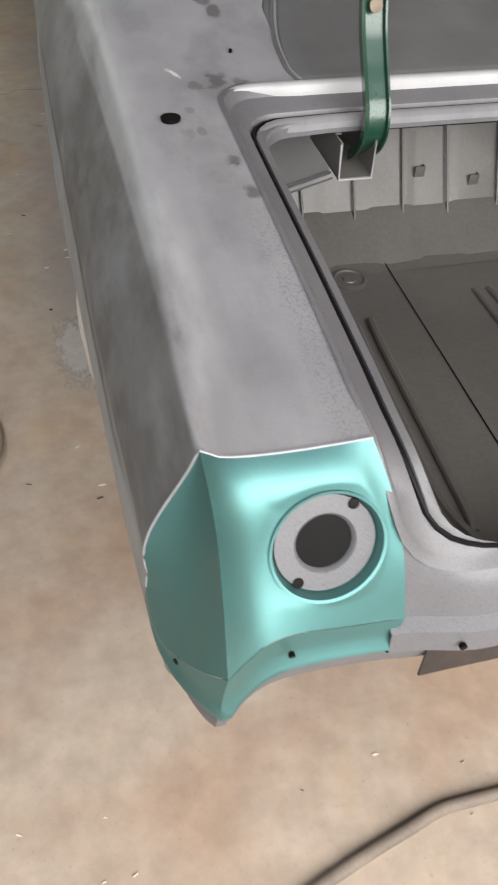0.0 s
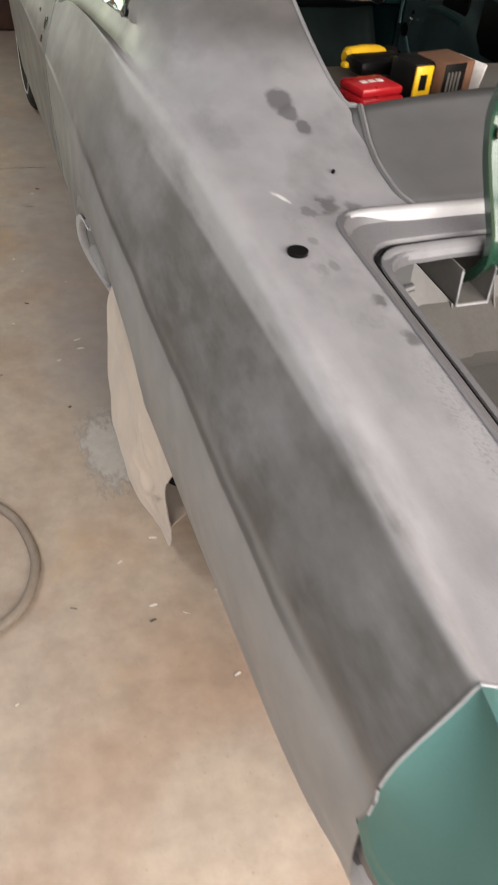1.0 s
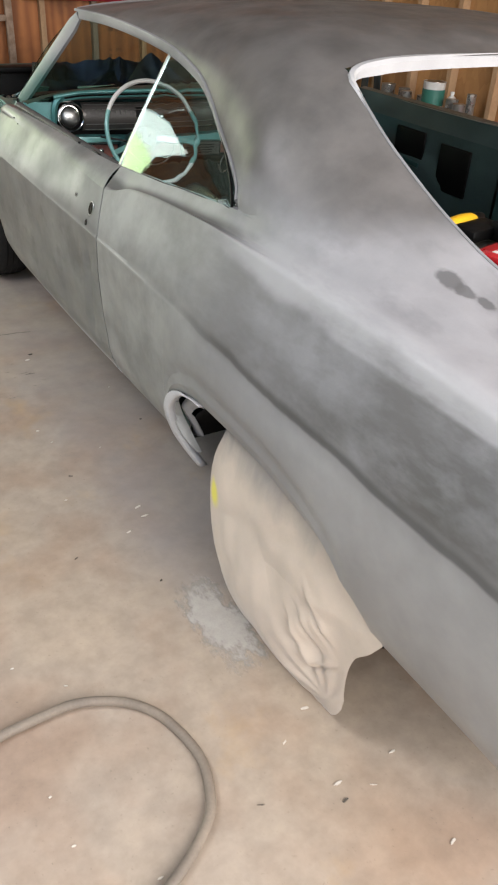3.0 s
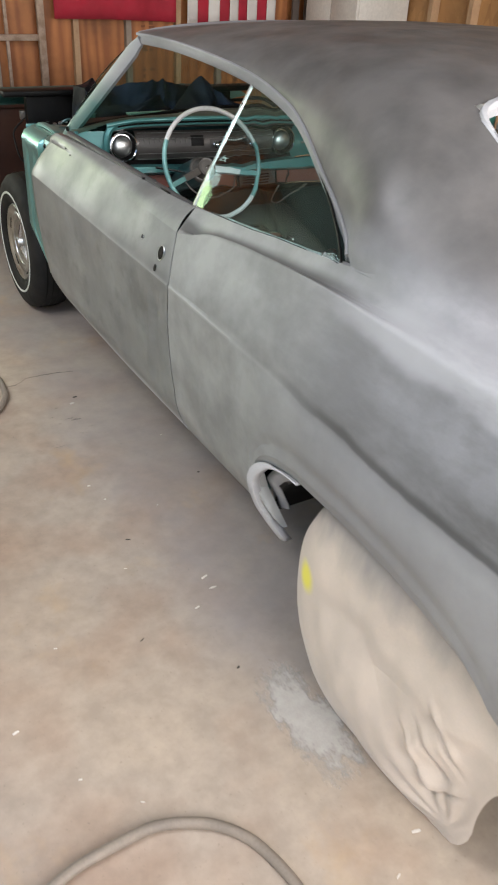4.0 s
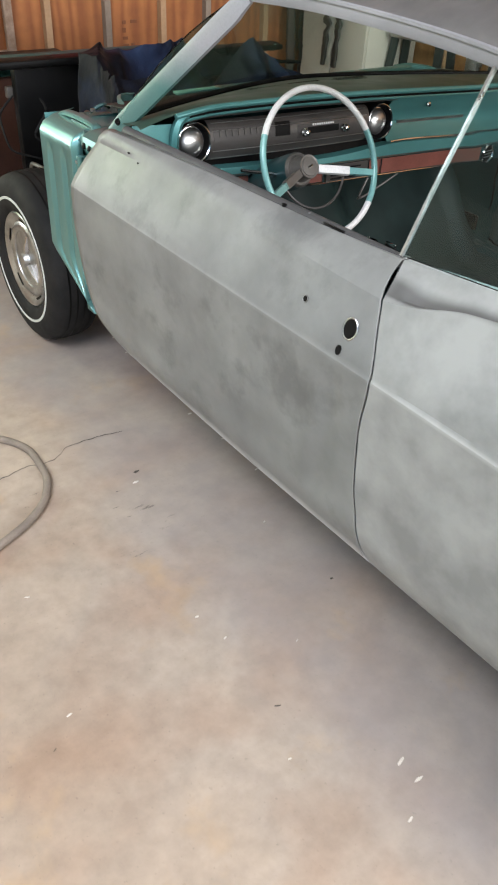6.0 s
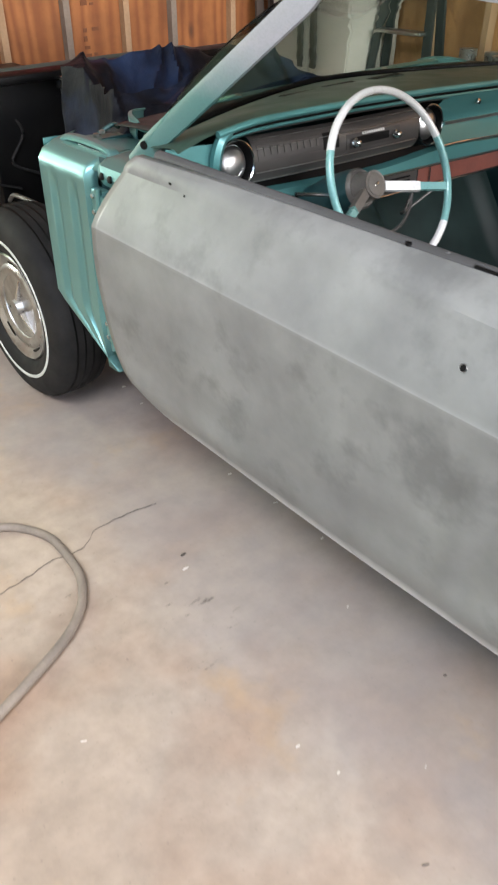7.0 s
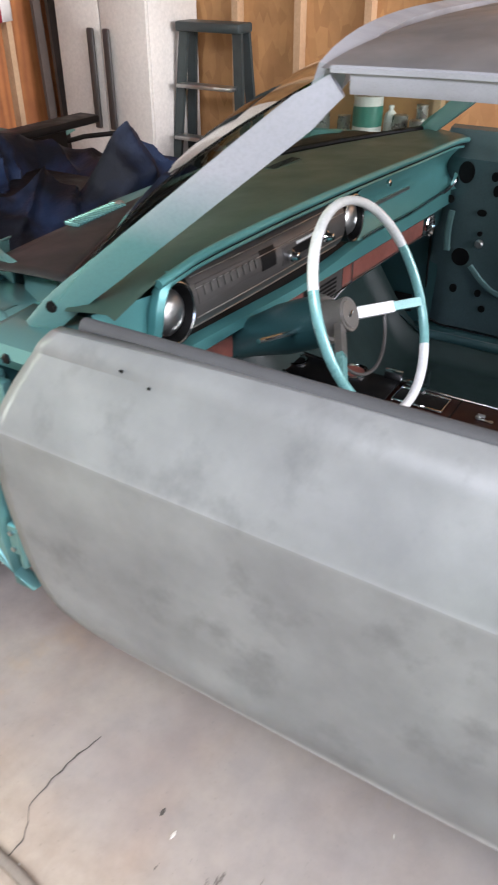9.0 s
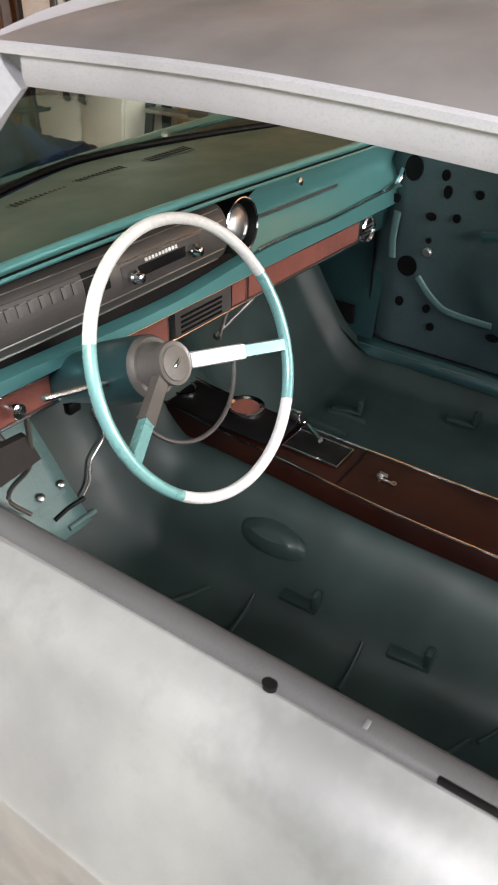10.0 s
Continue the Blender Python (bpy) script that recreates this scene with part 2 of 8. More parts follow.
PAPER = painted("paper", (0.6, 0.58, 0.55), (0.5, 0.48, 0.46), 0.8, 0.0, 0.0, 9, 120, 0.02)
OLD_SASH = painted("peeling_tan_paint", (0.40, 0.30, 0.23), (0.24, 0.16, 0.11), 0.75, 0.0, 0.0, 14.0, 120, 0.06)
HOSE = painted("dusty_hose", (0.25, 0.205, 0.16), (0.17, 0.14, 0.112), 0.7, 0.0, 0.0, 8.0, 150, 0.08)
GREY_BOARD = painted("grey_board", (0.40, 0.40, 0.39), (0.34, 0.34, 0.33), 0.85, 0.0, 0.0, 1.5, 60, 0.05)
WALLPAINT = painted("white_wallboard", (0.66, 0.64, 0.60), (0.60, 0.58, 0.54), 0.8, 0.0, 0.0, 1.5, 80, 0.05)
BROWN_CHEST = painted("red_brown_paint", (0.060, 0.024, 0.015), (0.035, 0.014, 0.010), 0.5, 0.0, 0.1, 4.0, 80, 0.04)
DRIVEWAY = painted("driveway", (0.36, 0.34, 0.31), (0.30, 0.28, 0.26), 0.85, 0.0, 0.0, 0.8, 40, 0.1)
CAN = painted("can_metal", (0.52, 0.52, 0.50), (0.34, 0.33, 0.30), 0.3, 0.8, 0.0, 12.0, 100, 0.03)


def tarp_mat():
    m, nt, b = mat("blue_tarp")
    v = coords(nt)
    # Navy and brighter blue patches put lit and dark folds into the colour.
    col = mix(nt, ramp(nt, noise_tex(nt, v, 2.4, 4), ((0.44, 0.0), (0.62, 1.0))), (0.0010, 0.0017, 0.0050), (0.014, 0.026, 0.064))
    nt.links.new(col, b.inputs["Base Color"])
    b.inputs["Roughness"].default_value = 0.62
    b.inputs["Specular IOR Level"].default_value = 0.2
    bump(nt, b, noise_tex(nt, v, 12.0, 5), 0.45, 0.02)
    return m


def canvas_mat():
    m, nt, b = mat("cream_canvas")
    v = coords(nt)
    wide = coords(nt, (1.0, 5.0, 1.4))
    col = mix(nt, ramp(nt, noise_tex(nt, v, 6.0, 5), ((0.35, 0.0), (0.7, 1.0))), (0.60, 0.50, 0.41), (0.50, 0.425, 0.355))
    col = mix(nt, 0.25, col, ramp(nt, noise_tex(nt, v, 500.0, 2), ((0.3, 0.5), (0.7, 1.0))), "MULTIPLY")
    sp = nt.nodes.new("ShaderNodeVectorMath")
    sp.operation = "DISTANCE"
    sp.inputs[1].default_value = (-0.962, 1.612, 0.365)
    nt.links.new(v, sp.inputs[0])
    spot = ramp(nt, sp.outputs["Value"], ((0.022, 1.0), (0.05, 0.0)))
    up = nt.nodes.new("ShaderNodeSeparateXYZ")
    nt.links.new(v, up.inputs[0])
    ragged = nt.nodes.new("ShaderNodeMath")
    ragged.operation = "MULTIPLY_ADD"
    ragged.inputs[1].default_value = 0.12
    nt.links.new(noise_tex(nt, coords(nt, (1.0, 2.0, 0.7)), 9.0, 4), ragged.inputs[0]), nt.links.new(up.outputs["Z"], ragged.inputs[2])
    # The canvas turns greyer towards its upper edge.
    greyed = ramp(nt, ragged.outputs[0], ((0.54, 0.0), (0.63, 0.75)))
    col = mix(nt, greyed, col, (0.19, 0.185, 0.185))
    col = mix(nt, spot, col, (0.72, 0.64, 0.05))
    nt.links.new(col, b.inputs["Base Color"])
    b.inputs["Roughness"].default_value = 0.9
    b.inputs["Sheen Weight"].default_value = 0.2
    bump(nt, b, noise_tex(nt, wide, 9.0, 4), 0.06, 0.008)
    return m


def concrete_mat():
    """Garage slab: warm grey, wide stains, rusty blush, trowel mottling, pits and a pale dusty haze."""
    m, nt, b = mat("concrete_floor")
    v = coords(nt)
    cloud = ramp(nt, noise_tex(nt, v, 1.3, 6, 0.6), ((0.32, 0.0), (0.68, 1.0)))
    col = mix(nt, cloud, (0.46, 0.37, 0.28), (0.345, 0.292, 0.245))
    blush = ramp(nt, noise_tex(nt, v, 2.6, 4, 0.5), ((0.46, 0.0), (0.66, 1.0)))
    col = mix(nt, blush, col, mix(nt, 0.6, col, (0.98, 0.76, 0.60), "MULTIPLY"))
    mott = ramp(nt, noise_tex(nt, v, 14.0, 6, 0.65), ((0.35, 0.66), (0.65, 1.0)))
    col = mix(nt, 0.6, col, mott, "MULTIPLY")
    pits = ramp(nt, noise_tex(nt, v, 90.0, 3, 0.6), ((0.26, 0.55), (0.36, 1.0)))
    col = mix(nt, 0.5, col, pits, "MULTIPLY")
    s = nt.nodes.new("ShaderNodeSeparateXYZ")
    nt.links.new(v, s.inputs[0])

    def step(sock, a, c):
        n = nt.nodes.new("ShaderNodeMapRange")
        n.interpolation_type = "SMOOTHSTEP"
        n.inputs["From Min"].default_value, n.inputs["From Max"].default_value = a, c
        nt.links.new(sock, n.inputs["Value"])
        return n.outputs[0]

    def times(a, c):
        n = nt.nodes.new("ShaderNodeMath")
        n.operation = "MULTIPLY"
        for i, q in enumerate((a, c)):
            if isinstance(q, float):
                n.inputs[i].default_value = q
            else:
                nt.links.new(q, n.inputs[i])
        return n.outputs[0]

    def drift(sock, amount, scale):
        n = nt.nodes.new("ShaderNodeMath")
        n.operation = "MULTIPLY_ADD"
        n.inputs[1].default_value = amount
        nt.links.new(noise_tex(nt, v, scale, 5, 0.6), n.inputs[0]), nt.links.new(sock, n.inputs[2])
        return n.outputs[0]

    # Less light reaches the floor ahead on the left; that dimming is painted in.
    dimmed = times(step(drift(s.outputs["Y"], 1.6, 1.1), 2.0, 3.1), step(drift(s.outputs["X"], 0.7, 1.7), -0.75, -1.45))
    col = mix(nt, times(dimmed, 0.85), col, mix(nt, 1.0, col, (0.74, 0.69, 0.64), "MULTIPLY"))
    # Grey band beside the car: primer overspray plus soft shade, both painted in.
    greyed = times(times(step(drift(s.outputs["X"], 0.35, 2.2), -1.05, -0.80), step(drift(s.outputs["Y"], 0.8, 1.9), 1.7, 2.3)), ramp(nt, noise_tex(nt, v, 3.3, 5, 0.6), ((0.3, 0.5), (0.6, 1.0))))
    col = mix(nt, times(greyed, 0.55), col, (0.25, 0.235, 0.24))
    rust = ramp(nt, noise_tex(nt, coords(nt, (1.0, 0.8, 1.0)), 3.7, 5, 0.6), ((0.60, 0.0), (0.74, 0.45)))
    col = mix(nt, rust, col, (0.44, 0.29, 0.15))
    nt.links.new(col, b.inputs["Base Color"])
    nt.links.new(ramp(nt, noise_tex(nt, v, 5.0, 5), ((0.35, 0.50), (0.7, 0.72))), b.inputs["Roughness"])
    bump(nt, b, noise_tex(nt, v, 30.0, 6, 0.6), 0.12, 0.004)
    return m


def plywood_mat(name, light, dark, stretch, knots=True):
    m, nt, b = mat(name)
    v = coords(nt, stretch)
    w = nt.nodes.new("ShaderNodeTexWave")
    w.wave_type, w.bands_direction = "BANDS", "X"
    for key, val in (("Scale", 1.6), ("Distortion", 9.0), ("Detail", 4.0), ("Detail Scale", 1.2)):
        w.inputs[key].default_value = val
    nt.links.new(v, w.inputs["Vector"])
    col = mix(nt, w.outputs["Fac"], light, dark)
    v2 = coords(nt)
    col = mix(nt, 0.55, col, ramp(nt, noise_tex(nt, v2, 3.5, 6, 0.65), ((0.32, 0.38), (0.62, 1.0))), "MULTIPLY")
    if knots:
        vo = node(nt, "ShaderNodeTexVoronoi", Scale=3.3)
        nt.links.new(coords(nt, (1.0, 1.0, 0.45)), vo.inputs["Vector"])
        col = mix(nt, ramp(nt, vo.outputs["Distance"], ((0.03, 1.0), (0.10, 0.0))), col, (0.12, 0.045, 0.018))
    nt.links.new(col, b.inputs["Base Color"])
    b.inputs["Roughness"].default_value = 0.62
    bump(nt, b, w.outputs["Fac"], 0.05, 0.002)
    return m


def osb_mat():
    m, nt, b = mat("strand_board")
    vo = node(nt, "ShaderNodeTexVoronoi", Scale=26.0)
    nt.links.new(coords(nt, (1.0, 0.8, 0.35)), vo.inputs["Vector"])
    v = coords(nt)
    col = mix(nt, ramp(nt, vo.outputs["Color"], ((0.2, 0.0), (0.8, 1.0))), (0.45, 0.235, 0.09), (0.36, 0.18, 0.068))
    col = mix(nt, 0.5, col, ramp(nt, noise_tex(nt, v, 5.0, 5, 0.6), ((0.3, 0.55), (0.65, 1.0))), "MULTIPLY")
    nt.links.new(col, b.inputs["Base Color"])
    b.inputs["Roughness"].default_value = 0.7
    bump(nt, b, vo.outputs["Distance"], 0.15, 0.003)
    return m


def glass_mat(name, tint, rough=0.0):
    m, nt, b = mat(name)
    b.inputs["Base Color"].default_value = (*tint, 1)
    b.inputs["Transmission Weight"].default_value = 1.0
    b.inputs["Roughness"].default_value = rough
    b.inputs["IOR"].default_value = 1.38
    return m


def pillar_mat():
    """Pale primer sprayed down to bare teal paint at the foot of the pillar."""
    m, nt, b = mat("primer_over_teal")
    v = coords(nt)
    s = nt.nodes.new("ShaderNodeSeparateXYZ")
    nt.links.new(v, s.inputs[0])
    add = nt.nodes.new("ShaderNodeMath")
    add.operation = "MULTIPLY_ADD"
    add.inputs[1].default_value = 0.06
    nt.links.new(noise_tex(nt, v, 12.0, 4), add.inputs[0])
    nt.links.new(s.outputs["Z"], add.inputs[2])
    edge = ramp(nt, add.outputs[0], ((0.17, 0.0), (0.27, 1.0)))
    mp = nt.nodes.new("ShaderNodeMapRange")
    mp.inputs["From Min"].default_value, mp.inputs["From Max"].default_value = 1.17, 1.29
    nt.links.new(add.outputs[0], mp.inputs["Value"])
    col = mix(nt, mp.outputs[0], (0.042, 0.115, 0.108), (0.22, 0.22, 0.235))
    col = mix(nt, 0.2, col, ramp(nt, noise_tex(nt, v, 200.0, 2), ((0.3, 0.5), (0.6, 1.0))), "MULTIPLY")
    nt.links.new(col, b.inputs["Base Color"])
    b.inputs["Roughness"].default_value = 0.42
    return m


TARP, CANVAS, CONCRETE, OSB, PILLAR = tarp_mat(), canvas_mat(), concrete_mat(), osb_mat(), pillar_mat()
PLY = plywood_mat("plywood", (0.40, 0.150, 0.044), (0.27, 0.090, 0.026), (2.2, 1.0, 0.28))
GLASS = glass_mat("side_glass", (0.64, 0.85, 0.85))
WINDSHIELD = glass_mat("windshield_glass", (0.66, 0.75, 0.66))
LEAF = painted("leaf", (0.10, 0.20, 0.035), (0.06, 0.13, 0.02), 0.6, 0.0, 0.0, 2.0, 30, 0.0)
_ln = LEAF.node_tree
_lt = _ln.nodes.new("ShaderNodeBsdfTranslucent")
_lt.inputs["Color"].default_value = (0.62, 0.80, 0.20, 1)
_lm = _ln.nodes.new("ShaderNodeMixShader")
_ln.links.new(_ln.nodes["Principled BSDF"].outputs[0], _lm.inputs[1]), _ln.links.new(_lt.outputs[0], _lm.inputs[2])
_ln.links.new(_lm.outputs[0], _ln.nodes["Material Output"].inputs["Surface"])
BARK = painted("bark", (0.09, 0.065, 0.045), (0.06, 0.045, 0.03), 0.9, 0.0, 0.0, 5.0, 30, 0.2)
GRASS = painted("lawn", (0.10, 0.17, 0.045), (0.08, 0.13, 0.035), 0.9, 0.0, 0.0, 1.2, 60, 0.1)
CRACK = painted("crack_dirt", (0.10, 0.085, 0.07), (0.07, 0.06, 0.05), 0.95)
CHIP = painted("pale_chip", (0.72, 0.66, 0.58), (0.6, 0.55, 0.48), 0.8)
DUST = painted("white_dust", (0.52, 0.49, 0.45), (0.44, 0.41, 0.37), 0.95, 0.0, 0.0, 30.0, 200, 0.2)

_dn = DUST.node_tree
_dist = _dn.nodes.new("ShaderNodeVectorMath")
_dist.operation = "DISTANCE"
_dn.links.new(coords(_dn, (2.2, 1.0, 1.0)), _dist.inputs[0])
_dist.inputs[1].default_value = (-1.01 * 2.2, 1.485, 0.0)
_dsum = _dn.nodes.new("ShaderNodeMath")
_dsum.operation = "MULTIPLY_ADD"
_dsum.inputs[1].default_value = 0.34
_dn.links.new(noise_tex(_dn, coords(_dn, (1.6, 0.8, 1.0)), 14.0, 6, 0.65), _dsum.inputs[0]), _dn.links.new(_dist.outputs["Value"], _dsum.inputs[2])
_dn.links.new(ramp(_dn, _dsum.outputs[0], ((0.29, 0.85), (0.37, 0.0))), _dn.nodes["Principled BSDF"].inputs["Alpha"])
SCUFF = painted("floor_scuff", (0.07, 0.055, 0.045), (0.05, 0.04, 0.035), 0.9)
_sn = SCUFF.node_tree
_sn.links.new(ramp(_sn, noise_tex(_sn, coords(_sn, (9.0, 40.0, 1.0)), 1.0, 5, 0.75), ((0.60, 0.0), (0.68, 0.55))), _sn.nodes["Principled BSDF"].inputs["Alpha"])
INK = painted("stamp_ink", (0.16, 0.060, 0.025), (0.20, 0.075, 0.03), 0.8)
GREEN_LABEL = painted("green_label", (0.03, 0.16, 0.12), (0.025, 0.13, 0.10), 0.5)

# ---------------------------------------------------------------- building tools
def curve(*pairs):
    """A smooth, monotone curve through (place, value) pairs."""
    xs = np.array([p[0] for p in pairs], float)
    ys = np.array([p[1] for p in pairs], float)
    h = np.diff(xs)
    d = np.diff(ys) / h
    s = np.zeros(len(xs))
    s[0], s[-1] = d[0], d[-1]
    for i in range(1, len(xs) - 1):
        if d[i - 1] * d[i] > 0:
            w1, w2 = 2 * h[i] + h[i - 1], h[i] + 2 * h[i - 1]
            s[i] = (w1 + w2) / (w1 / d[i - 1] + w2 / d[i])

    def f(x):
        x = min(max(x, xs[0]), xs[-1])
        i = min(max(int(np.searchsorted(xs, x)) - 1, 0), len(h) - 1)
        t = (x - xs[i]) / h[i]
        return float((2 * t**3 - 3 * t * t + 1) * ys[i] + (t**3 - 2 * t * t + t) * h[i] * s[i] + (3 * t * t - 2 * t**3) * ys[i + 1] + (t**3 - t * t) * h[i] * s[i + 1])

    return f


def spread(points, n):
    """n + 1 points evenly along a smooth line through the points."""
    p = [Vector(q) for q in points]
    lens = [0.0]
    for a, b in zip(p, p[1:]):
        lens.append(lens[-1] + max((b - a).length, 1e-6))
    fs = [curve(*[(l, q[k]) for l, q in zip(lens, p)]) for k in range(3)]
    return [Vector([f(lens[-1] * i / n) for f in fs]) for i in range(n + 1)]


def loft(rows, close_rows=False, close_cols=False):
    n = len(rows[0])
    verts = [tuple(v) for r in rows for v in r]
    faces = []
    for i in range(len(rows) if close_rows else len(rows) - 1):
        j = (i + 1) % len(rows)
        for k in range(n if close_cols else n - 1):
            m = (k + 1) % n
            faces.append((i * n + k, i * n + m, j * n + m, j * n + k))
    return verts, faces


def pane(rows, depth):
    """A closed sheet of even thickness between a grid of points and the same grid moved by depth."""
    n, m = len(rows), len(rows[0])
    front, faces = loft(rows)
    d = Vector(depth)
    back = [tuple(Vector(p) + d) for p in front]
    o = n * m
    faces = list(faces) + [tuple(o + i for i in reversed(f)) for f in faces]
    rim = [k for k in range(m)] + [i * m + m - 1 for i in range(1, n)] + [(n - 1) * m + k for k in range(m - 2, -1, -1)] + [i * m for i in range(n - 2, 0, -1)]
    for a, b in zip(rim, rim[1:] + rim[:1]):
        faces.append((a, b, o + b, o + a))
    return front + back, faces


def join(*shapes):
    verts, faces = [], []
    for v, f in shapes:
        o = len(verts)
        verts += list(v)
        faces += [tuple(o + i for i in q) for q in f]
    return verts, faces


def moved(shape, m):
    return [tuple(m @ Vector(v)) for v in shape[0]], shape[1]


def mirrored(shape):
    return [(-v[0], v[1], v[2]) for v in shape[0]], [tuple(reversed(f)) for f in shape[1]]


def sweep(path, section, closed=False, up=(0, 0, 1), taper=None):
    """A section of (side, up) pairs carried along a path."""
    p = [Vector(q) for q in path]
    rows = []
    for i, q in enumerate(p):
        a, b = (p[i - 1], p[(i + 1) % len(p)]) if closed else (p[max(i - 1, 0)], p[min(i + 1, len(p) - 1)])
        t = (b - a).normalized()
        side = t.cross(Vector(up))
        side = side.normalized() if side.length > 1e-4 else Vector((1, 0, 0))
        u = side.cross(t).normalized()
        k = taper(i / max(1, len(p) - 1)) if taper else 1.0
        rows.append([q + side * s * k + u * v * k for s, v in section])
    verts, faces = loft(rows, closed, True)
    if not closed:
        n = len(section)
        faces += [tuple(range(n))[::-1], tuple(len(verts) - n + i for i in range(n))]
    return verts, faces


def ring(r, n=10, ry=None):
    return [(r * math.cos(2 * math.pi * i / n), (ry or r) * math.sin(2 * math.pi * i / n)) for i in range(n)]


def tube(path, r, n=10, closed=False, taper=None):
    return sweep(path, ring(r, n), closed, (0.013, 0.021, 1) if not closed else (0, 0, 1), taper)


def lathe(profile, m=Matrix(), n=32, caps=True):
    """Turns (radius, height) pairs about z."""
    rows = [[(r * math.cos(2 * math.pi * k / n), r * math.sin(2 * math.pi * k / n), h) for k in range(n)] for r, h in profile]
    verts, faces = loft(rows, False, True)
    if caps:
        faces += [tuple(range(n))[::-1], tuple(len(verts) - n + i for i in range(n))]
    return moved((verts, faces), m)


def box(centre, size, bevel=0.004, m=Matrix()):
    """A box with rounded edges."""
    bm = bmesh.new()
    bmesh.ops.create_cube(bm, size=1.0)
    for v in bm.verts:
        v.co = Vector([v.co[k] * size[k] for k in range(3)])
    if bevel:
        bmesh.ops.bevel(bm, geom=bm.edges[:], offset=min(bevel, min(size) * 0.45), segments=2, affect="EDGES", profile=0.5)
    for v in bm.verts:
        v.co += Vector(centre)
    bm.verts.index_update()
    out = [tuple(m @ v.co) for v in bm.verts], [tuple(v.index for v in f.verts) for f in bm.faces]
    bm.free()
    return out


def slab(outline, depth):
    """A flat outline of 3D points, thickened along the vector depth."""
    n = len(outline)
    d = Vector(depth)
    verts = [tuple(p) for p in outline] + [tuple(Vector(p) + d) for p in outline]
    faces = [tuple(range(n))[::-1], tuple(range(n, 2 * n))]
    faces += [(i, (i + 1) % n, n + (i + 1) % n, n + i) for i in range(n)]
    return verts, faces


def axis_to(origin, direction):
    return Matrix.Translation(origin) @ Vector(direction).to_track_quat("Z", "Y").to_matrix().to_4x4()


def part(name, shape, material, parent=None, label="", smooth=38, solid=0.0):
    """One mesh object, under a thing or under a part."""
    me = bpy.data.meshes.new(name)
    me.from_pydata([tuple(v) for v in shape[0]], [], shape[1])
    me.validate()
    bm = bmesh.new()
    bm.from_mesh(me)
    bmesh.ops.remove_doubles(bm, verts=bm.verts[:], dist=0.00005)
    bmesh.ops.recalc_face_normals(bm, faces=bm.faces[:])
    bm.to_mesh(me)
    bm.free()
    me.materials.append(material)
    me.polygons.foreach_set("use_smooth", [smooth > 0] * len(me.polygons))
    if smooth > 0:
        me.set_sharp_from_angle(angle=radians(smooth))
    ob = new(name, me)
    if parent:
        ob.parent = parent
        chain = Matrix()
        p = parent
        while p:
            chain = p.matrix_basis.copy() if not p.parent else chain
            p = p.parent
        ob.matrix_parent_inverse = chain.inverted() if not parent.parent else Matrix()
    if solid:
        s = ob.modifiers.new("thickness", "SOLIDIFY")
        s.thickness, s.offset = solid, 0.0
    return tagged(ob, label) if label else ob


def thing(name, at, label, category, group="", kind=""):
    ob = new(name)
    ob.matrix_basis = Matrix.Translation(at)
    ob.empty_display_size = 0.1
    return tagged(ob, label, category, group, kind)


def single(name, shape, material, label, category, group="", kind="", smooth=38, solid=0.0):
    return tagged(part(name, shape, material, None, "", smooth, solid), label, category, group, kind)

# ---------------------------------------------------------------- the garage
WALL_Y, WALL_X, LEFT_X, REAR_Y, CEIL = 6.5, 2.55, -3.1, -1.8, 3.3


def block(name, lo, hi, material, parent=None, label=""):
    c = [(a + b) / 2 for a, b in zip(lo, hi)]
    return part(name, box(c, [b - a for a, b in zip(lo, hi)], 0.0), material, parent, label, 0)


def structure(ob, label, category):
    return tagged(ob, label, category, "", "structure")


structure(part("ground", loft([[(-60, -60, -0.02), (60, -60, -0.02)], [(-60, 60, -0.02), (60, 60, -0.02)]]), GRASS, None, "", 0), "green lawn round the garage", "ground")
structure(block("driveway", (-4.2, -20, -0.12), (3.2, REAR_Y, -0.008), DRIVEWAY), "pale concrete driveway behind the garage", "driveway")
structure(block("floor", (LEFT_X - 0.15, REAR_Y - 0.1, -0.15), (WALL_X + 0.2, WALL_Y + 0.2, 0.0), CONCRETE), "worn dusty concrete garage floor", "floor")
# Unseen ceiling, cut short at the back to let daylight in.
structure(block("ceiling", (LEFT_X - 0.15, -0.35, CEIL), (WALL_X + 0.2, WALL_Y + 0.2, CEIL + 0.1), GREY_BOARD), "dull grey board ceiling", "ceiling")
wall_front = structure(block("wall_north", (-1.75, WALL_Y, 0.0), (WALL_X + 0.2, WALL_Y + 0.12, CEIL), PLY), "knotty orange plywood wall with bare studs", "wall")
wall_right = structure(block("wall_east", (WALL_X, REAR_Y, 0.0), (WALL_X + 0.12, WALL_Y, CEIL), OSB), "orange strand board wall with pine studs", "wall")
# Left wall, its doorway and the rear piers: unseen, set to bound the daylight.
wall_left = structure(block("wall_west", (LEFT_X - 0.12, 3.45, 0.0), (LEFT_X, WALL_Y, CEIL), WALLPAINT), "unseen white wallboard wall bounding the daylight", "wall")
block("pier", (LEFT_X - 0.12, REAR_Y, 0.0), (LEFT_X, -0.2, CEIL), WALLPAINT, wall_left)
block("lintel", (LEFT_X - 0.12, -0.2, 3.15), (LEFT_X, 3.45, CEIL), WALLPAINT, wall_left)
wall_back = structure(block("wall_south", (LEFT_X, REAR_Y - 0.12, 0.0), (-2.95, REAR_Y, CEIL), WALLPAINT), "unseen white wallboard wall bounding the daylight", "wall")
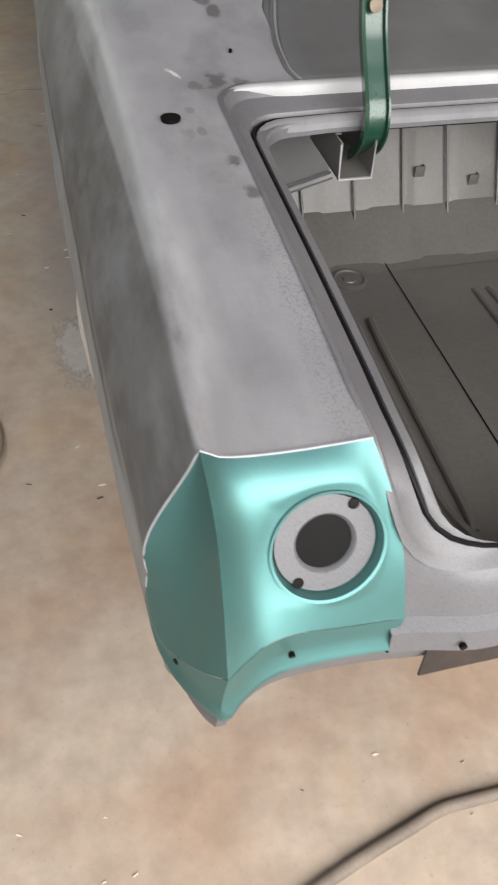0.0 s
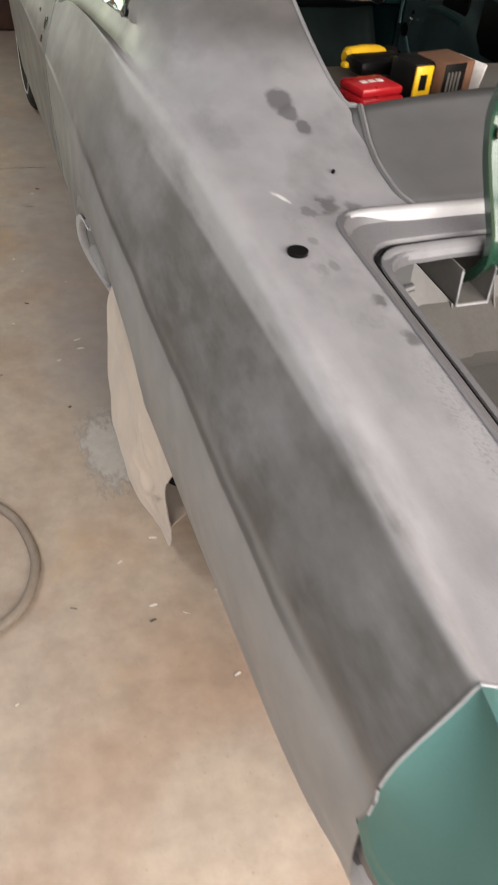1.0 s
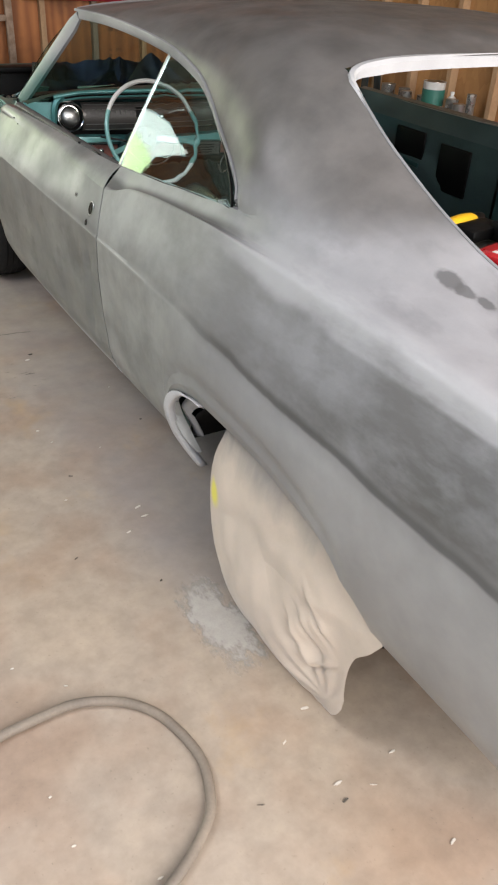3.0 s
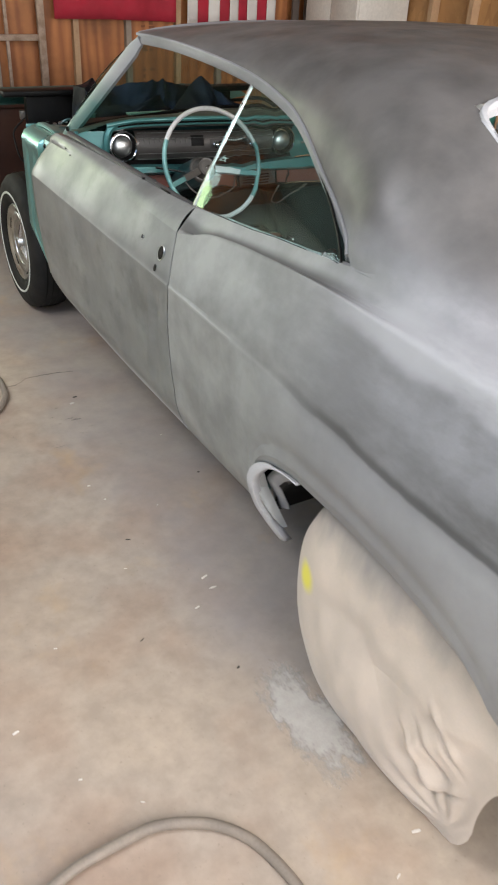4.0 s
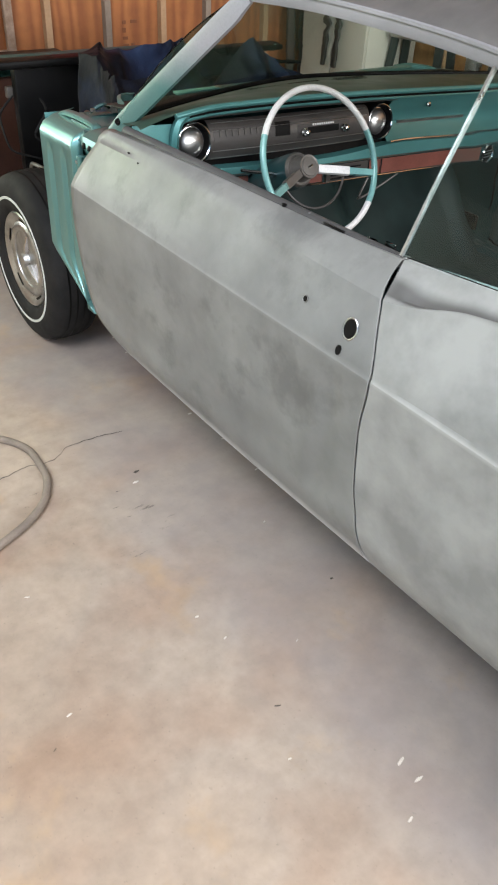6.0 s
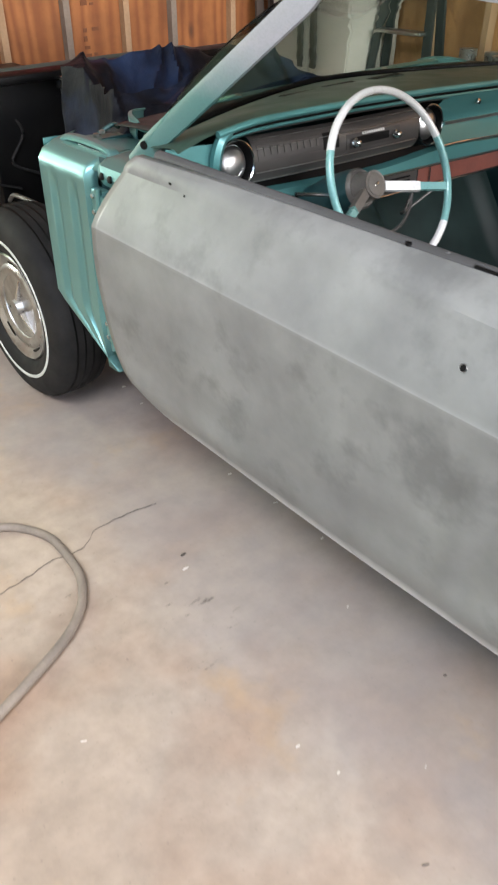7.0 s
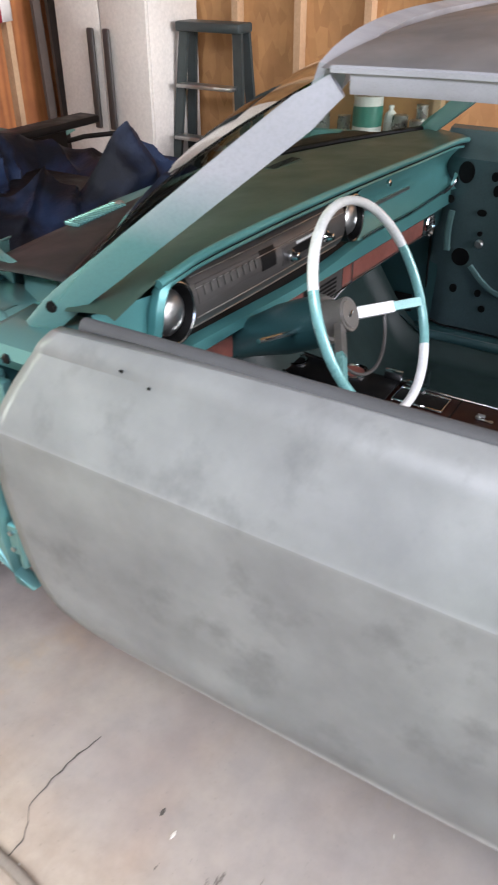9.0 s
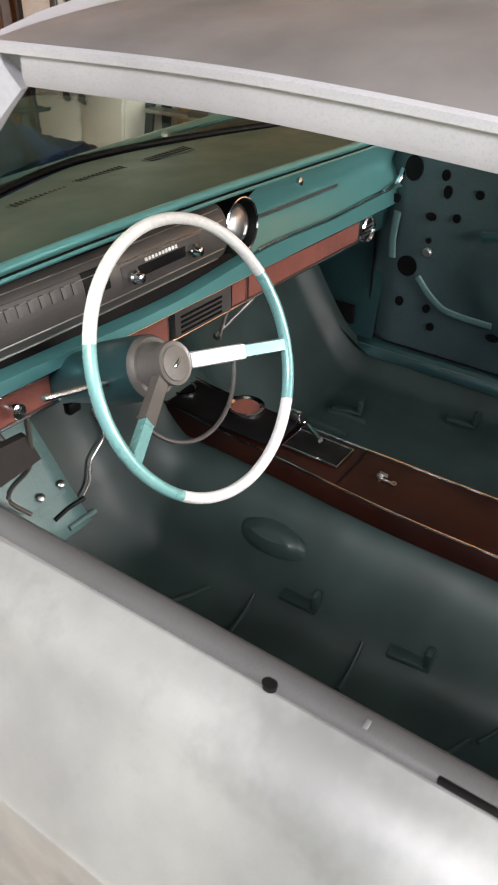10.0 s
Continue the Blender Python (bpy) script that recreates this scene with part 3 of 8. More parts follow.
block("pier", (1.9, REAR_Y - 0.12, 0.0), (WALL_X, REAR_Y, CEIL), WALLPAINT, wall_back)
block("beam", (LEFT_X, -0.35, 3.05), (WALL_X, -0.23, CEIL - 0.002), STUD, wall_back)

block("window_apron", (LEFT_X - 0.15, WALL_Y, 0.0), (-1.75, WALL_Y + 0.12, 0.9), PLY, wall_front)
block("window_header", (-2.62, WALL_Y, 2.72), (-1.75, WALL_Y + 0.12, CEIL), PLY, wall_front)
block("window_pier", (LEFT_X - 0.15, WALL_Y, 0.9), (-2.62, WALL_Y + 0.12, CEIL), PLY, wall_front)
# bare studs on the two boarded walls
for i, x in enumerate((-1.72, -1.5, -0.9, -0.36, 0.22, 0.62, 1.02, 1.37, 1.85)):
    block("stud", (x - 0.02, WALL_Y - 0.05, 0.0), (x + 0.02, WALL_Y - 0.002, CEIL), OLD_STUD if i % 2 else STUD, wall_front)
for y in (-1.2, -0.6, 0.0, 0.6, 1.2, 1.8, 2.4, 2.95, 3.5, 4.1, 4.52, 4.93, 5.33, 5.8):
    block("stud", (WALL_X - 0.07, y - 0.02, 0.0), (WALL_X - 0.002, y + 0.02, CEIL), STUD, wall_right)
# lumber stamps: rows of short ink bars
random.seed(4)
for col, x in enumerate((0.74, 0.80)):
    z = 0.55
    while z < 1.45:
        h = random.uniform(0.012, 0.03)
        block("stamp_bar", (x, WALL_Y - 0.004, z), (x + random.uniform(0.02, 0.045), WALL_Y + 0.01, z + h), INK, wall_front)
        z += h + random.uniform(0.006, 0.03) + (0.10 if random.random() < 0.15 else 0)


def flag(name, x0, x1, z0, z1, y, stripes, material, label):
    """A hanging cloth with soft folds; striped ones alternate red and white bands."""
    fl = thing(name, ((x0 + x1) / 2, y, z0), label, "flag")
    n = 6
    def cloth(a, b):
        rows = []
        for i in range(13):
            z = z0 + (z1 - z0) * i / 12
            rows.append([(x, y + 0.018 * math.sin(7 * x + 1.3 * z) + 0.01 * math.sin(17 * x), z + 0.012 * math.sin(3.1 * x + 0.5) * (1 - i / 12)) for x in [a + (b - a) * k / n for k in range(n + 1)]])
        return loft(rows)
    if not stripes:
        n = 28
        part("cloth", cloth(x0, x1), material, fl, "", 60, 0.002)
    else:
        for s in range(stripes):
            a, b = x0 + (x1 - x0) * s / stripes, x0 + (x1 - x0) * (s + 1) / stripes
            part("stripe", cloth(a, b), WHITE_CLOTH if s % 2 == 0 else RED_CLOTH, fl, "white stripe" if s % 2 == 0 else "red stripe", 60, 0.002)
    return fl


flag("plain_flag", 0.06, 0.98, 1.165, 2.1, WALL_Y - 0.10, 0, RED_CLOTH, "plain dark red cloth flag hanging on the wall")
flag("striped_flag", 1.07, 1.85, 1.155, 2.2, WALL_Y - 0.10, 9, None, "red and white striped cloth flag hanging on the wall")


def tall_cabinet():
    c = thing("tall_cabinet", (2.28, 5.94, 0), "tall off-white two-door cabinet with dark handles", "cabinet")
    part("body", box((2.29, 5.94, 0.94), (0.46, 0.66, 1.88), 0.012), CABINET, c)
    for s in (-1, 1):
        d = part("door", box((2.05, 5.94 + s * 0.165, 0.96), (0.022, 0.322, 1.78), 0.006), CABINET, c)
        y = 5.94 + s * 0.058
        part("handle", join(box((2.018, y, 0.86), (0.022, 0.046, 0.53), 0.010), box((2.032, y, 1.07), (0.03, 0.02, 0.03), 0.004), box((2.032, y, 0.65), (0.03, 0.02, 0.03), 0.004)), DARK_PLASTIC, d, "long dark handle")


def step_ladder():
    l = thing("step_ladder", (2.3, 5.36, 0), "dark grey-green folding step ladder against the wall", "ladder")
    for s, x in ((-1, 2.26), (-1, 2.40), (1, 2.26), (1, 2.40)):
        path = [(x - 0.06 if x < 2.3 else x, 5.36 + s * 0.26, 0.0), (2.28 if x < 2.3 else 2.36, 5.36 + s * 0.175, 1.12)]
        part("rail", sweep(path, [(-0.011, -0.028), (0.011, -0.028), (0.011, 0.028), (-0.011, 0.028)], up=(0, 1, 0)), LADDER, l)
    part("top_cap", box((2.31, 5.36, 1.135), (0.15, 0.42, 0.05), 0.012), LADDER, l)
    for k, z in enumerate((0.28, 0.56, 0.84)):
        t = 1 - z / 1.12
        part("step", box((2.245 - 0.05 * t, 5.36, z), (0.085, 0.33 + 0.17 * t, 0.022), 0.005), STEEL, l, "worn metal step")


def boards():
    for k, (x, w, dx) in enumerate(((1.99, 0.06, 0.02), (2.10, 0.09, 0.03))):
        single("board", slab([(x, WALL_Y - 0.16, 0), (x + w, WALL_Y - 0.16, 0), (x + w + dx, WALL_Y - 0.06, 2.2), (x + dx, WALL_Y - 0.06, 2.2)], (0, 0.022, 0)), DARK_WOOD, "dark stained board leaning in the corner", "board", "boards in the corner", "", 0)


def sash(x0, x1, z0, z1):
    w = thing("old_window_sash", ((x0 + x1) / 2, WALL_Y - 0.1, z0), "old peeling tan wooden window frame on the wall", "window frame")
    y = WALL_Y - 0.075
    for x in (x0, x1):
        part("stile", box((x, y, (z0 + z1) / 2), (0.05, 0.035, z1 - z0), 0.004), OLD_SASH, w)
    for k in range(4):
        z = z0 + 0.025 + (z1 - z0 - 0.05) * k / 3
        part("rail", box(((x0 + x1) / 2, y, z), (x1 - x0 - 0.05, 0.03, 0.04), 0.004), OLD_SASH, w)
    for x in (x0 + (x1 - x0) / 3, x0 + 2 * (x1 - x0) / 3):
        part("bar", box((x, y + 0.004, (z0 + z1) / 2), (0.022, 0.02, z1 - z0 - 0.06), 0.003), OLD_SASH, w)


def chest():
    c = thing("wooden_chest", (-0.75, 6.15, 0), "low red-brown wooden chest along the wall", "chest")
    part("body", box((-0.75, 6.14, 0.36), (1.9, 0.5, 0.70), 0.01), BROWN_CHEST, c)
    part("lid", box((-0.75, 6.13, 0.726), (1.95, 0.54, 0.035), 0.01), BROWN_CHEST, c)


def bench():
    b = thing("workbench", (2.25, 4.5, 0), "narrow wooden workbench along the strand board wall", "bench")
    part("top", box((2.22, 4.45, 0.635), (0.50, 1.3, 0.03), 0.004), DARK_WOOD, b)
    for x in (2.02, 2.42):
        for y in (3.88, 5.02):
            part("leg", box((x, y, 0.31), (0.05, 0.05, 0.62), 0.004), DARK_WOOD, b)


def can(at, r, h, label, body=CAN):
    c = thing("can", at, label, "can", "cans on the workbench")
    m = Matrix.Translation(at)
    part("body", lathe([(r * 0.97, 0.0), (r, 0.004), (r, h - 0.006), (r * 1.03, h - 0.003), (r * 1.03, h), (r * 0.9, h), (r * 0.88, h - 0.005)], m, 24), body, c)
    part("lid", lathe([(r * 0.80, h - 0.004), (r * 0.80, h + 0.002), (r * 0.3, h + 0.003)], m, 24), STEEL, c, "metal lid")
    return c


def bottle(at, r, h, label, wrap):
    b = thing("bottle", at, label, "bottle", "bottles on the workbench")
    m = Matrix.Translation(at)
    part("body", lathe([(r * 0.95, 0), (r, 0.006), (r, h * 0.68), (r * 0.75, h * 0.80), (r * 0.35, h * 0.86), (r * 0.33, h * 0.92)], m, 24), WHITE_PLASTIC, b)
    part("cap", lathe([(r * 0.42, h * 0.92), (r * 0.42, h), (r * 0.2, h)], m, 20), WHITE_PLASTIC, b)
    part("wrapper", lathe([(r * 1.015, h * 0.12), (r * 1.015, h * 0.56)], m, 24, False), wrap, b, "printed label")


def red_toolbox():
    t = thing("toolbox", (2.15, 3.72, 0), "red steel tool chest on the floor beside the car", "toolbox")
    part("body", box((2.15, 3.62, 0.31), (0.5, 0.62, 0.62), 0.012), RED_PLASTIC, t)
    part("lid", box((2.15, 3.62, 0.665), (0.51, 0.63, 0.09), 0.02), RED_PLASTIC, t)
    for z in (0.13, 0.31, 0.49):
        d = part("drawer", box((1.893, 3.62, z), (0.02, 0.56, 0.17), 0.006), RED_PLASTIC, t)
        part("handle", box((1.876, 3.62, z + 0.05), (0.016, 0.4, 0.018), 0.006), CHROME, d, "chrome handle")


tall_cabinet(), step_ladder(), boards(), chest(), bench(), red_toolbox()
sash(-0.76, -0.04, 0.70, 1.75)
for x, y, r, h in ((2.22, 4.84, 0.050, 0.15), (2.26, 4.71, 0.040, 0.14), (2.20, 4.62, 0.042, 0.135), (2.26, 4.52, 0.034, 0.12), (2.24, 4.20, 0.040, 0.15), (2.20, 4.09, 0.043, 0.14), (2.33, 4.12, 0.03, 0.19)):
    can((x, y, 0.65), r, h, "dull metal paint can on the workbench")
white_can = can((2.22, 4.37, 0.65), 0.075, 0.235, "tall white can with a green printed band", WHITE_PLASTIC)
part("print_band", lathe([(0.0765, 0.09), (0.0765, 0.19)], Matrix.Translation((2.22, 4.37, 0.65)), 24, False), GREEN_LABEL, white_can, "faded green printed band")
bottle((2.31, 4.28, 0.65), 0.035, 0.18, "small white plastic bottle on the workbench", PAPER)


def hose(points, label):
    single("air_hose", tube(spread(points, 320), 0.0125, 12), HOSE, label, "hose")


hose([(-2.9, 0.95, 0.0127), (-2.5, 1.15, 0.0127), (-2.05, 1.30, 0.0127), (-1.75, 1.37, 0.0127), (-1.63, 1.40, 0.0127), (-1.50, 1.405, 0.0127), (-1.37, 1.355, 0.0127), (-1.29, 1.25, 0.0127), (-1.265, 1.12, 0.0127), (-1.30, 1.0, 0.0127), (-1.40, 0.915, 0.0127),
      (-1.53, 0.855, 0.0127), (-1.80, 0.75, 0.0127), (-2.2, 0.45, 0.0127), (-2.3, 0.0, 0.0127), (-1.9, -0.35, 0.0127), (-1.4, -0.36, 0.0127), (-1.0, -0.23, 0.0127), (-0.743, -0.131, 0.0127), (-0.558, -0.08, 0.0127), (-0.454, -0.058, 0.0127), (-0.355, -0.058, 0.0127), (-0.1, -0.10, 0.0127), (0.4, -0.3, 0.0127)],
     "dusty tan rubber air hose looped on the floor")
hose([(-2.9, 4.3, 0.0127), (-2.4, 4.15, 0.0127), (-1.75, 3.93, 0.0127), (-1.37, 3.775, 0.0127), (-1.275, 3.705, 0.0127), (-1.225, 3.58, 0.0127), (-1.235, 3.45, 0.0127), (-1.285, 3.34, 0.0127), (-1.37, 3.265, 0.0127), (-1.49, 3.21, 0.0127), (-1.63, 3.155, 0.0127), (-2.1, 2.95, 0.0127), (-2.8, 2.7, 0.0127)],
     "dusty tan rubber air hose curled on the floor")


def floor_crack():
    pts = spread([(-0.905, 3.548, 0.001), (-1.018, 3.566, 0.001), (-1.099, 3.567, 0.001), (-1.177, 3.523, 0.001), (-1.22, 3.525, 0.001), (-1.268, 3.535, 0.001), (-1.357, 3.519, 0.001), (-1.463, 3.511, 0.001), (-1.559, 3.526, 0.001), (-1.9, 3.6, 0.001)], 110)
    rows = []
    for i, p in enumerate(pts):
        j = Vector((0, 0.006 * noise.noise(Vector((i * 0.37, 3, 1))), 0))
        w = 0.0012 + 0.0022 * abs(noise.noise(Vector((i * 0.21, 7, 2))))
        rows.append([p + j + Vector((0.2 * w, w, 0)), p + j - Vector((0.2 * w, w, 0))])
    structure(part("floor_crack", loft(rows), CRACK, None, "", 0), "thin dark branching crack in the concrete", "crack")


def dust_patch():
    rows = []
    for i in range(25):
        y = 1.27 + 0.43 * i / 24
        rows.append([(x - 0.10 * (y - 1.48), y, 0.0016) for x in [-1.135 + 0.25 * k / 14 for k in range(15)]])
    structure(part("dust_patch", loft(rows), DUST, None, "", 60), "ragged pale patch of sanding dust on the concrete", "dust")


def floor_scuff(x, y, w, d, turn):
    m = pose(x, y, 0.0012, 0, 0, turn)
    rows = [[m @ Vector((w * (i / 8 - 0.5) * (1 - 0.5 * abs(2 * j / 8 - 1)), d * (j / 8 - 0.5), 0)) for i in range(9)] for j in range(9)]
    structure(part("floor_scuff", loft(rows), SCUFF, None, "", 0), "faint dark scuff marks on the concrete", "scuff")


floor_crack(), dust_patch()
for q in ((-1.02, 3.10, 0.16, 0.34, 30), (-1.28, 3.30, 0.20, 0.20, -20), (-1.15, 3.0, 0.10, 0.16, 60)):
    floor_scuff(*q)
# paint flakes and wood chips on the floor
random.seed(11)
_spots = [(-1.062, 1.062), (-0.939, 0.867), (-0.960, 1.122), (-1.022, 0.867), (-1.011, 0.910), (-1.002, 2.073), (-1.080, 1.966), (-1.274, 1.924), (-0.978, 3.317), (-0.872, 0.673), (-1.0, 2.02)]
_spots += [(random.uniform(-1.7, -0.6), random.uniform(-0.3, 4.2)) for _ in range(46)] + [(random.uniform(-1.3, -0.3), random.uniform(-0.35, 0.1)) for _ in range(16)]
for i, (x, y) in enumerate(_spots):
    s = random.uniform(0.003, 0.008) if i > 10 else random.uniform(0.007, 0.012)
    a = random.uniform(0, 6.28)
    pts = [(x + s * random.uniform(0.7, 1.2) * math.cos(a + k) * (1.0 if k % 3 else 1.5), y + 0.5 * s * math.sin(a * 0 + k * 1.05), 0.0005) for k in range(6)]
    single("chip", slab(pts, (0, 0, random.uniform(0.001, 0.004))), CHIP if random.random() < 0.88 else CRACK, "small dry paint flake on the concrete", "flake", "flakes on the floor", "", 0)


# outdoors: trees beyond the front window and the unseen left side
def tree(at, height, label):
    t = thing("tree", at, label, "tree", "trees outside the doorway")
    x, y, z = at
    limbs = [tube([(x, y, z - 0.05), (x + 0.1, y, z + height * 0.3), (x, y + 0.1, z + height * 0.6)], 0.16, 8, taper=lambda u: 1 - 0.6 * u)]
    for k in range(6):
        a = k * 1.05
        limbs.append(tube([(x, y, z + height * (0.3 + 0.05 * k)), (x + 0.9 * math.cos(a), y + 0.9 * math.sin(a), z + height * (0.5 + 0.05 * k))], 0.05, 6, taper=lambda u: 1 - 0.7 * u))
    part("trunk", join(*limbs), BARK, t)
    v, f = [], []
    for _ in range(2600):
        d = Vector((random.gauss(0, 1), random.gauss(0, 1), random.gauss(0, 1))).normalized() * (random.random() ** 0.4)
        d *= 1 + 0.35 * noise.noise(d * 2.2 + Vector(at))
        c = Vector((x + d.x * height * 0.33, y + d.y * height * 0.33, z + height * 0.64 + d.z * height * 0.36))
        a, b = Vector((random.gauss(0, 1), random.gauss(0, 1), random.gauss(0, 1))).normalized() * 0.17, Vector((random.gauss(0, 1), random.gauss(0, 1), random.gauss(0, 1))).normalized() * 0.13
        o = len(v)
        v += [tuple(c - a), tuple(c + b), tuple(c + a), tuple(c - b)]
        f.append((o, o + 1, o + 2, o + 3))
    part("crown", (v, f), LEAF, t, "", 0)


for at, h in (((-11.0, 2.0, 0), 5.0), ((-12.5, 6.0, 0), 6.5), ((-10.0, 9.5, 0), 4.6), ((-4.5, 12.5, 0), 6.0), ((-7.2, 14.0, 0), 7.5), ((-2.2, 15.0, 0), 7.0), ((-5.8, 17.5, 0), 8.5), ((-13.5, 12.5, 0), 6.0), ((-11.5, -2.0, 0), 5.5)):
    tree(at, h, "leafy green tree outside the garage")

# ---------------------------------------------------------------- the car
car = thing("car", (0, 2.4, 0), "stripped two-door hardtop car in grey primer over teal paint", "car")

# lines of the body's left side, along its length (tail at 0, front axle at 4.38)
RX = curve((-0.1, -0.93), (0.06, -0.931), (0.4, -0.916), (0.75, -0.906), (1.0, -0.905), (1.45, -0.917), (1.73, -0.921), (2.0, -0.926), (2.2, -0.933), (2.33, -0.943), (2.41, -0.946), (2.7, -0.938), (3.0, -0.93), (3.35, -0.926), (3.65, -0.93))
RZ = curve((-0.1, 0.995), (0.06, 0.998), (0.4, 1.012), (0.75, 1.030), (1.0, 1.042), (1.45, 1.054), (1.73, 1.057), (2.0, 1.048), (2.2, 1.028), (2.33, 0.995), (2.41, 0.982), (2.6, 0.985), (3.0, 0.992), (3.65, 0.992))
TX = curve((1.70, -0.872), (2.0, -0.877), (2.41, -0.881), (3.0, -0.884), (3.3, -0.895), (3.65, -0.918))
TZ = curve((1.70, 1.100), (2.0, 1.072), (2.25, 1.05), (2.41, 1.036), (2.7, 1.029), (3.2, 1.027), (3.65, 1.027))
MX = curve((-0.1, -0.990), (0.05, -0.990), (0.3, -0.997), (0.7, -1.002), (1.2, -1.006), (1.6, -1.004), (2.0, -0.999), (2.41, -0.995), (3.65, -0.996))
MZ = curve((-0.1, 0.815), (0.05, 0.815), (0.25, 0.822), (0.5, 0.826), (0.7, 0.818), (0.9, 0.811), (1.1, 0.808), (1.3, 0.810), (1.5, 0.819), (1.7, 0.836), (1.9, 0.843), (2.4, 0.849), (3.0, 0.8585), (3.65, 0.8686))
KX = curve((-0.1, -0.975), (0.2, -0.982), (1.0, -0.996), (1.9, -0.990), (2.4, -0.972), (3.65, -0.966))
KZ = curve((-0.1, 0.60), (0.05, 0.60), (0.2, 0.565), (0.35, 0.555), (1.0, 0.54), (2.2, 0.52), (3.65, 0.50))
EX = curve((-0.1, -0.945), (0.6, -0.938), (1.8, -0.935), (2.4, -0.938), (3.65, -0.930))
EZ = curve((-0.1, 0.53), (0.05, 0.53), (0.15, 0.47), (0.3, 0.42), (0.5, 0.408), (0.95, 0.408), (1.9, 0.385), (2.4, 0.385), (3.0, 0.378), (3.65, 0.385))
UPPER = curve((-0.1, 0.018), (0.3, 0.014), (0.8, 0.013), (1.5, 0.012), (1.9, 0.010), (2.2, 0.005), (2.41, 0.003), (3.65, 0.004))
LOWER = curve((-0.1, 0.006), (0.3, 0.012), (1.0, 0.014), (1.8, 0.008), (2.2, 0.003), (3.65, 0.003))
LEDGE = curve((-0.1, 0.0), (1.45, 0.0), (1.75, 0.003), (2.1, 0.004), (2.5, 0.002), (2.9, 0.0008), (3.65, 0.0))
ARCH = curve((0.90, 0.0), (0.94, 0.39), (0.98, 0.455), (1.03, 0.52), (1.10, 0.567), (1.22, 0.606), (1.36, 0.625), (1.52, 0.631), (1.66, 0.630), (1.74, 0.616), (1.80, 0.587), (1.835, 0.540), (1.856, 0.48), (1.868, 0.40), (1.895, 0.0))
GAP = curve((0.36, 2.30), (0.40, 2.322), (0.5, 2.345), (0.6, 2.357), (0.72, 2.357), (0.85, 2.342), (0.95, 2.374), (1.04, 2.41))
FRONT = curve((0.36, 3.36), (0.42, 3.455), (0.469, 3.542), (0.52, 3.572), (0.61, 3.587), (0.74, 3.594), (0.855, 3.580), (0.93, 3.557), (1.0, 3.52), (1.04, 3.485))


def bend(a, b, bulge, n, low=False):
    """n + 1 points from a to b in the (x, z) plane, bowed outwards."""
    (ax, az), (bx, bz) = a, b
    l = math.hypot(bx - ax, bz - az) or 1e-6
    nx, nz = (bz - az) / l, -(bx - ax) / l
    w = (lambda s: 6.75 * s * s * (1 - s)) if low else (lambda s: 4 * s * (1 - s))
    return [(ax + (bx - ax) * s + nx * bulge * w(s), az + (bz - az) * s + nz * bulge * w(s)) for s in [i / n for i in range(n + 1)]]


def side_profile(y, arch=True):
    """The body side at y, from the shoulder down to the inner flange, as (x, z)."""
    r, m = (RX(y), RZ(y)), (MX(y), MZ(y))
    a = ARCH(y) if arch and 0.9 < y < 1.895 else 0.0
    kz, ez = max(KZ(y), a + 0.028), max(EZ(y), a)
    lift = min(1.0, max(0.0, (ez - EZ(y)) / 0.2))
    ex = EX(y) * (1 - lift) + (-0.995) * lift
    kx = KX(y) * (1 - lift) + (-1.004) * lift
    up = bend(r, m, UPPER(y), 20, True)
    up = [(x + LEDGE(y) * (i / 20) ** 7 * (i < 20), z) for i, (x, z) in enumerate(up)]
    mid = bend(m, (kx, kz), LOWER(y), 14)
    mid = [(x + 0.006 * lift * math.exp(-((z - a - 0.062) / 0.020) ** 2), z) for x, z in mid[:-1]] + mid[-1:]
    low = bend((kx, kz), (ex, ez), 0.010 * (1 - lift), 6)
    return up[:-1] + mid[:-1] + low + [(ex + 0.012, ez - 0.004), (ex + (0.016 if arch and 1.77 < y < 1.95 else 0.035), ez - 0.002)]


def smooth_step(a, b, x):
    t = min(1, max(0, (x - a) / (b - a)))
    return t * t * (3 - 2 * t)


YS = [0.045 + 0.775 * i / 27 for i in range(27)] + [0.82 + 0.895 * i / 65 for i in range(65)] + [1.715 + 0.685 * i / 44 for i in range(45)]
ROUND = curve((0.0, 0.010), (0.4, 0.020), (1.2, 0.020), (1.5, 0.012), (1.75, 0.005), (2.4, 0.003))


def along(line, d):
    """The point at distance d along a line of points, and the points past it."""
    p = [Vector(q) for q in line]
    for i in range(len(p) - 1):
        l = (p[i + 1] - p[i]).length
        if d <= l and l > 0:
            return p[i].lerp(p[i + 1], d / l), p[i + 1:]
        d -= l
    return p[-1], []


def rounded(y, up, down):
    """Rounds the shoulder where the upper and lower lines meet; both then begin at one shared point."""
    f = ROUND(y)
    corner = Vector(up[0])
    a, b = along(up, f)[0], along(down, f)[0]
    arc = [a * (1 - t) ** 2 + corner * 2 * t * (1 - t) + b * t * t for t in [k / 8 for k in range(9)]]

    def resample(first, line):
        d = [0.0]
        for u, v in zip(line, line[1:9]):
            d.append(d[-1] + (Vector(v) - Vector(u)).length)
        moved_on = [along(line, f + q * (d[-1] - f) / d[-1])[0] for q in d[1:-1]]
        return list(first) + moved_on + [Vector(q) for q in line[8:]]

    return resample(arc[4::-1], up), resample(arc[4:], down)


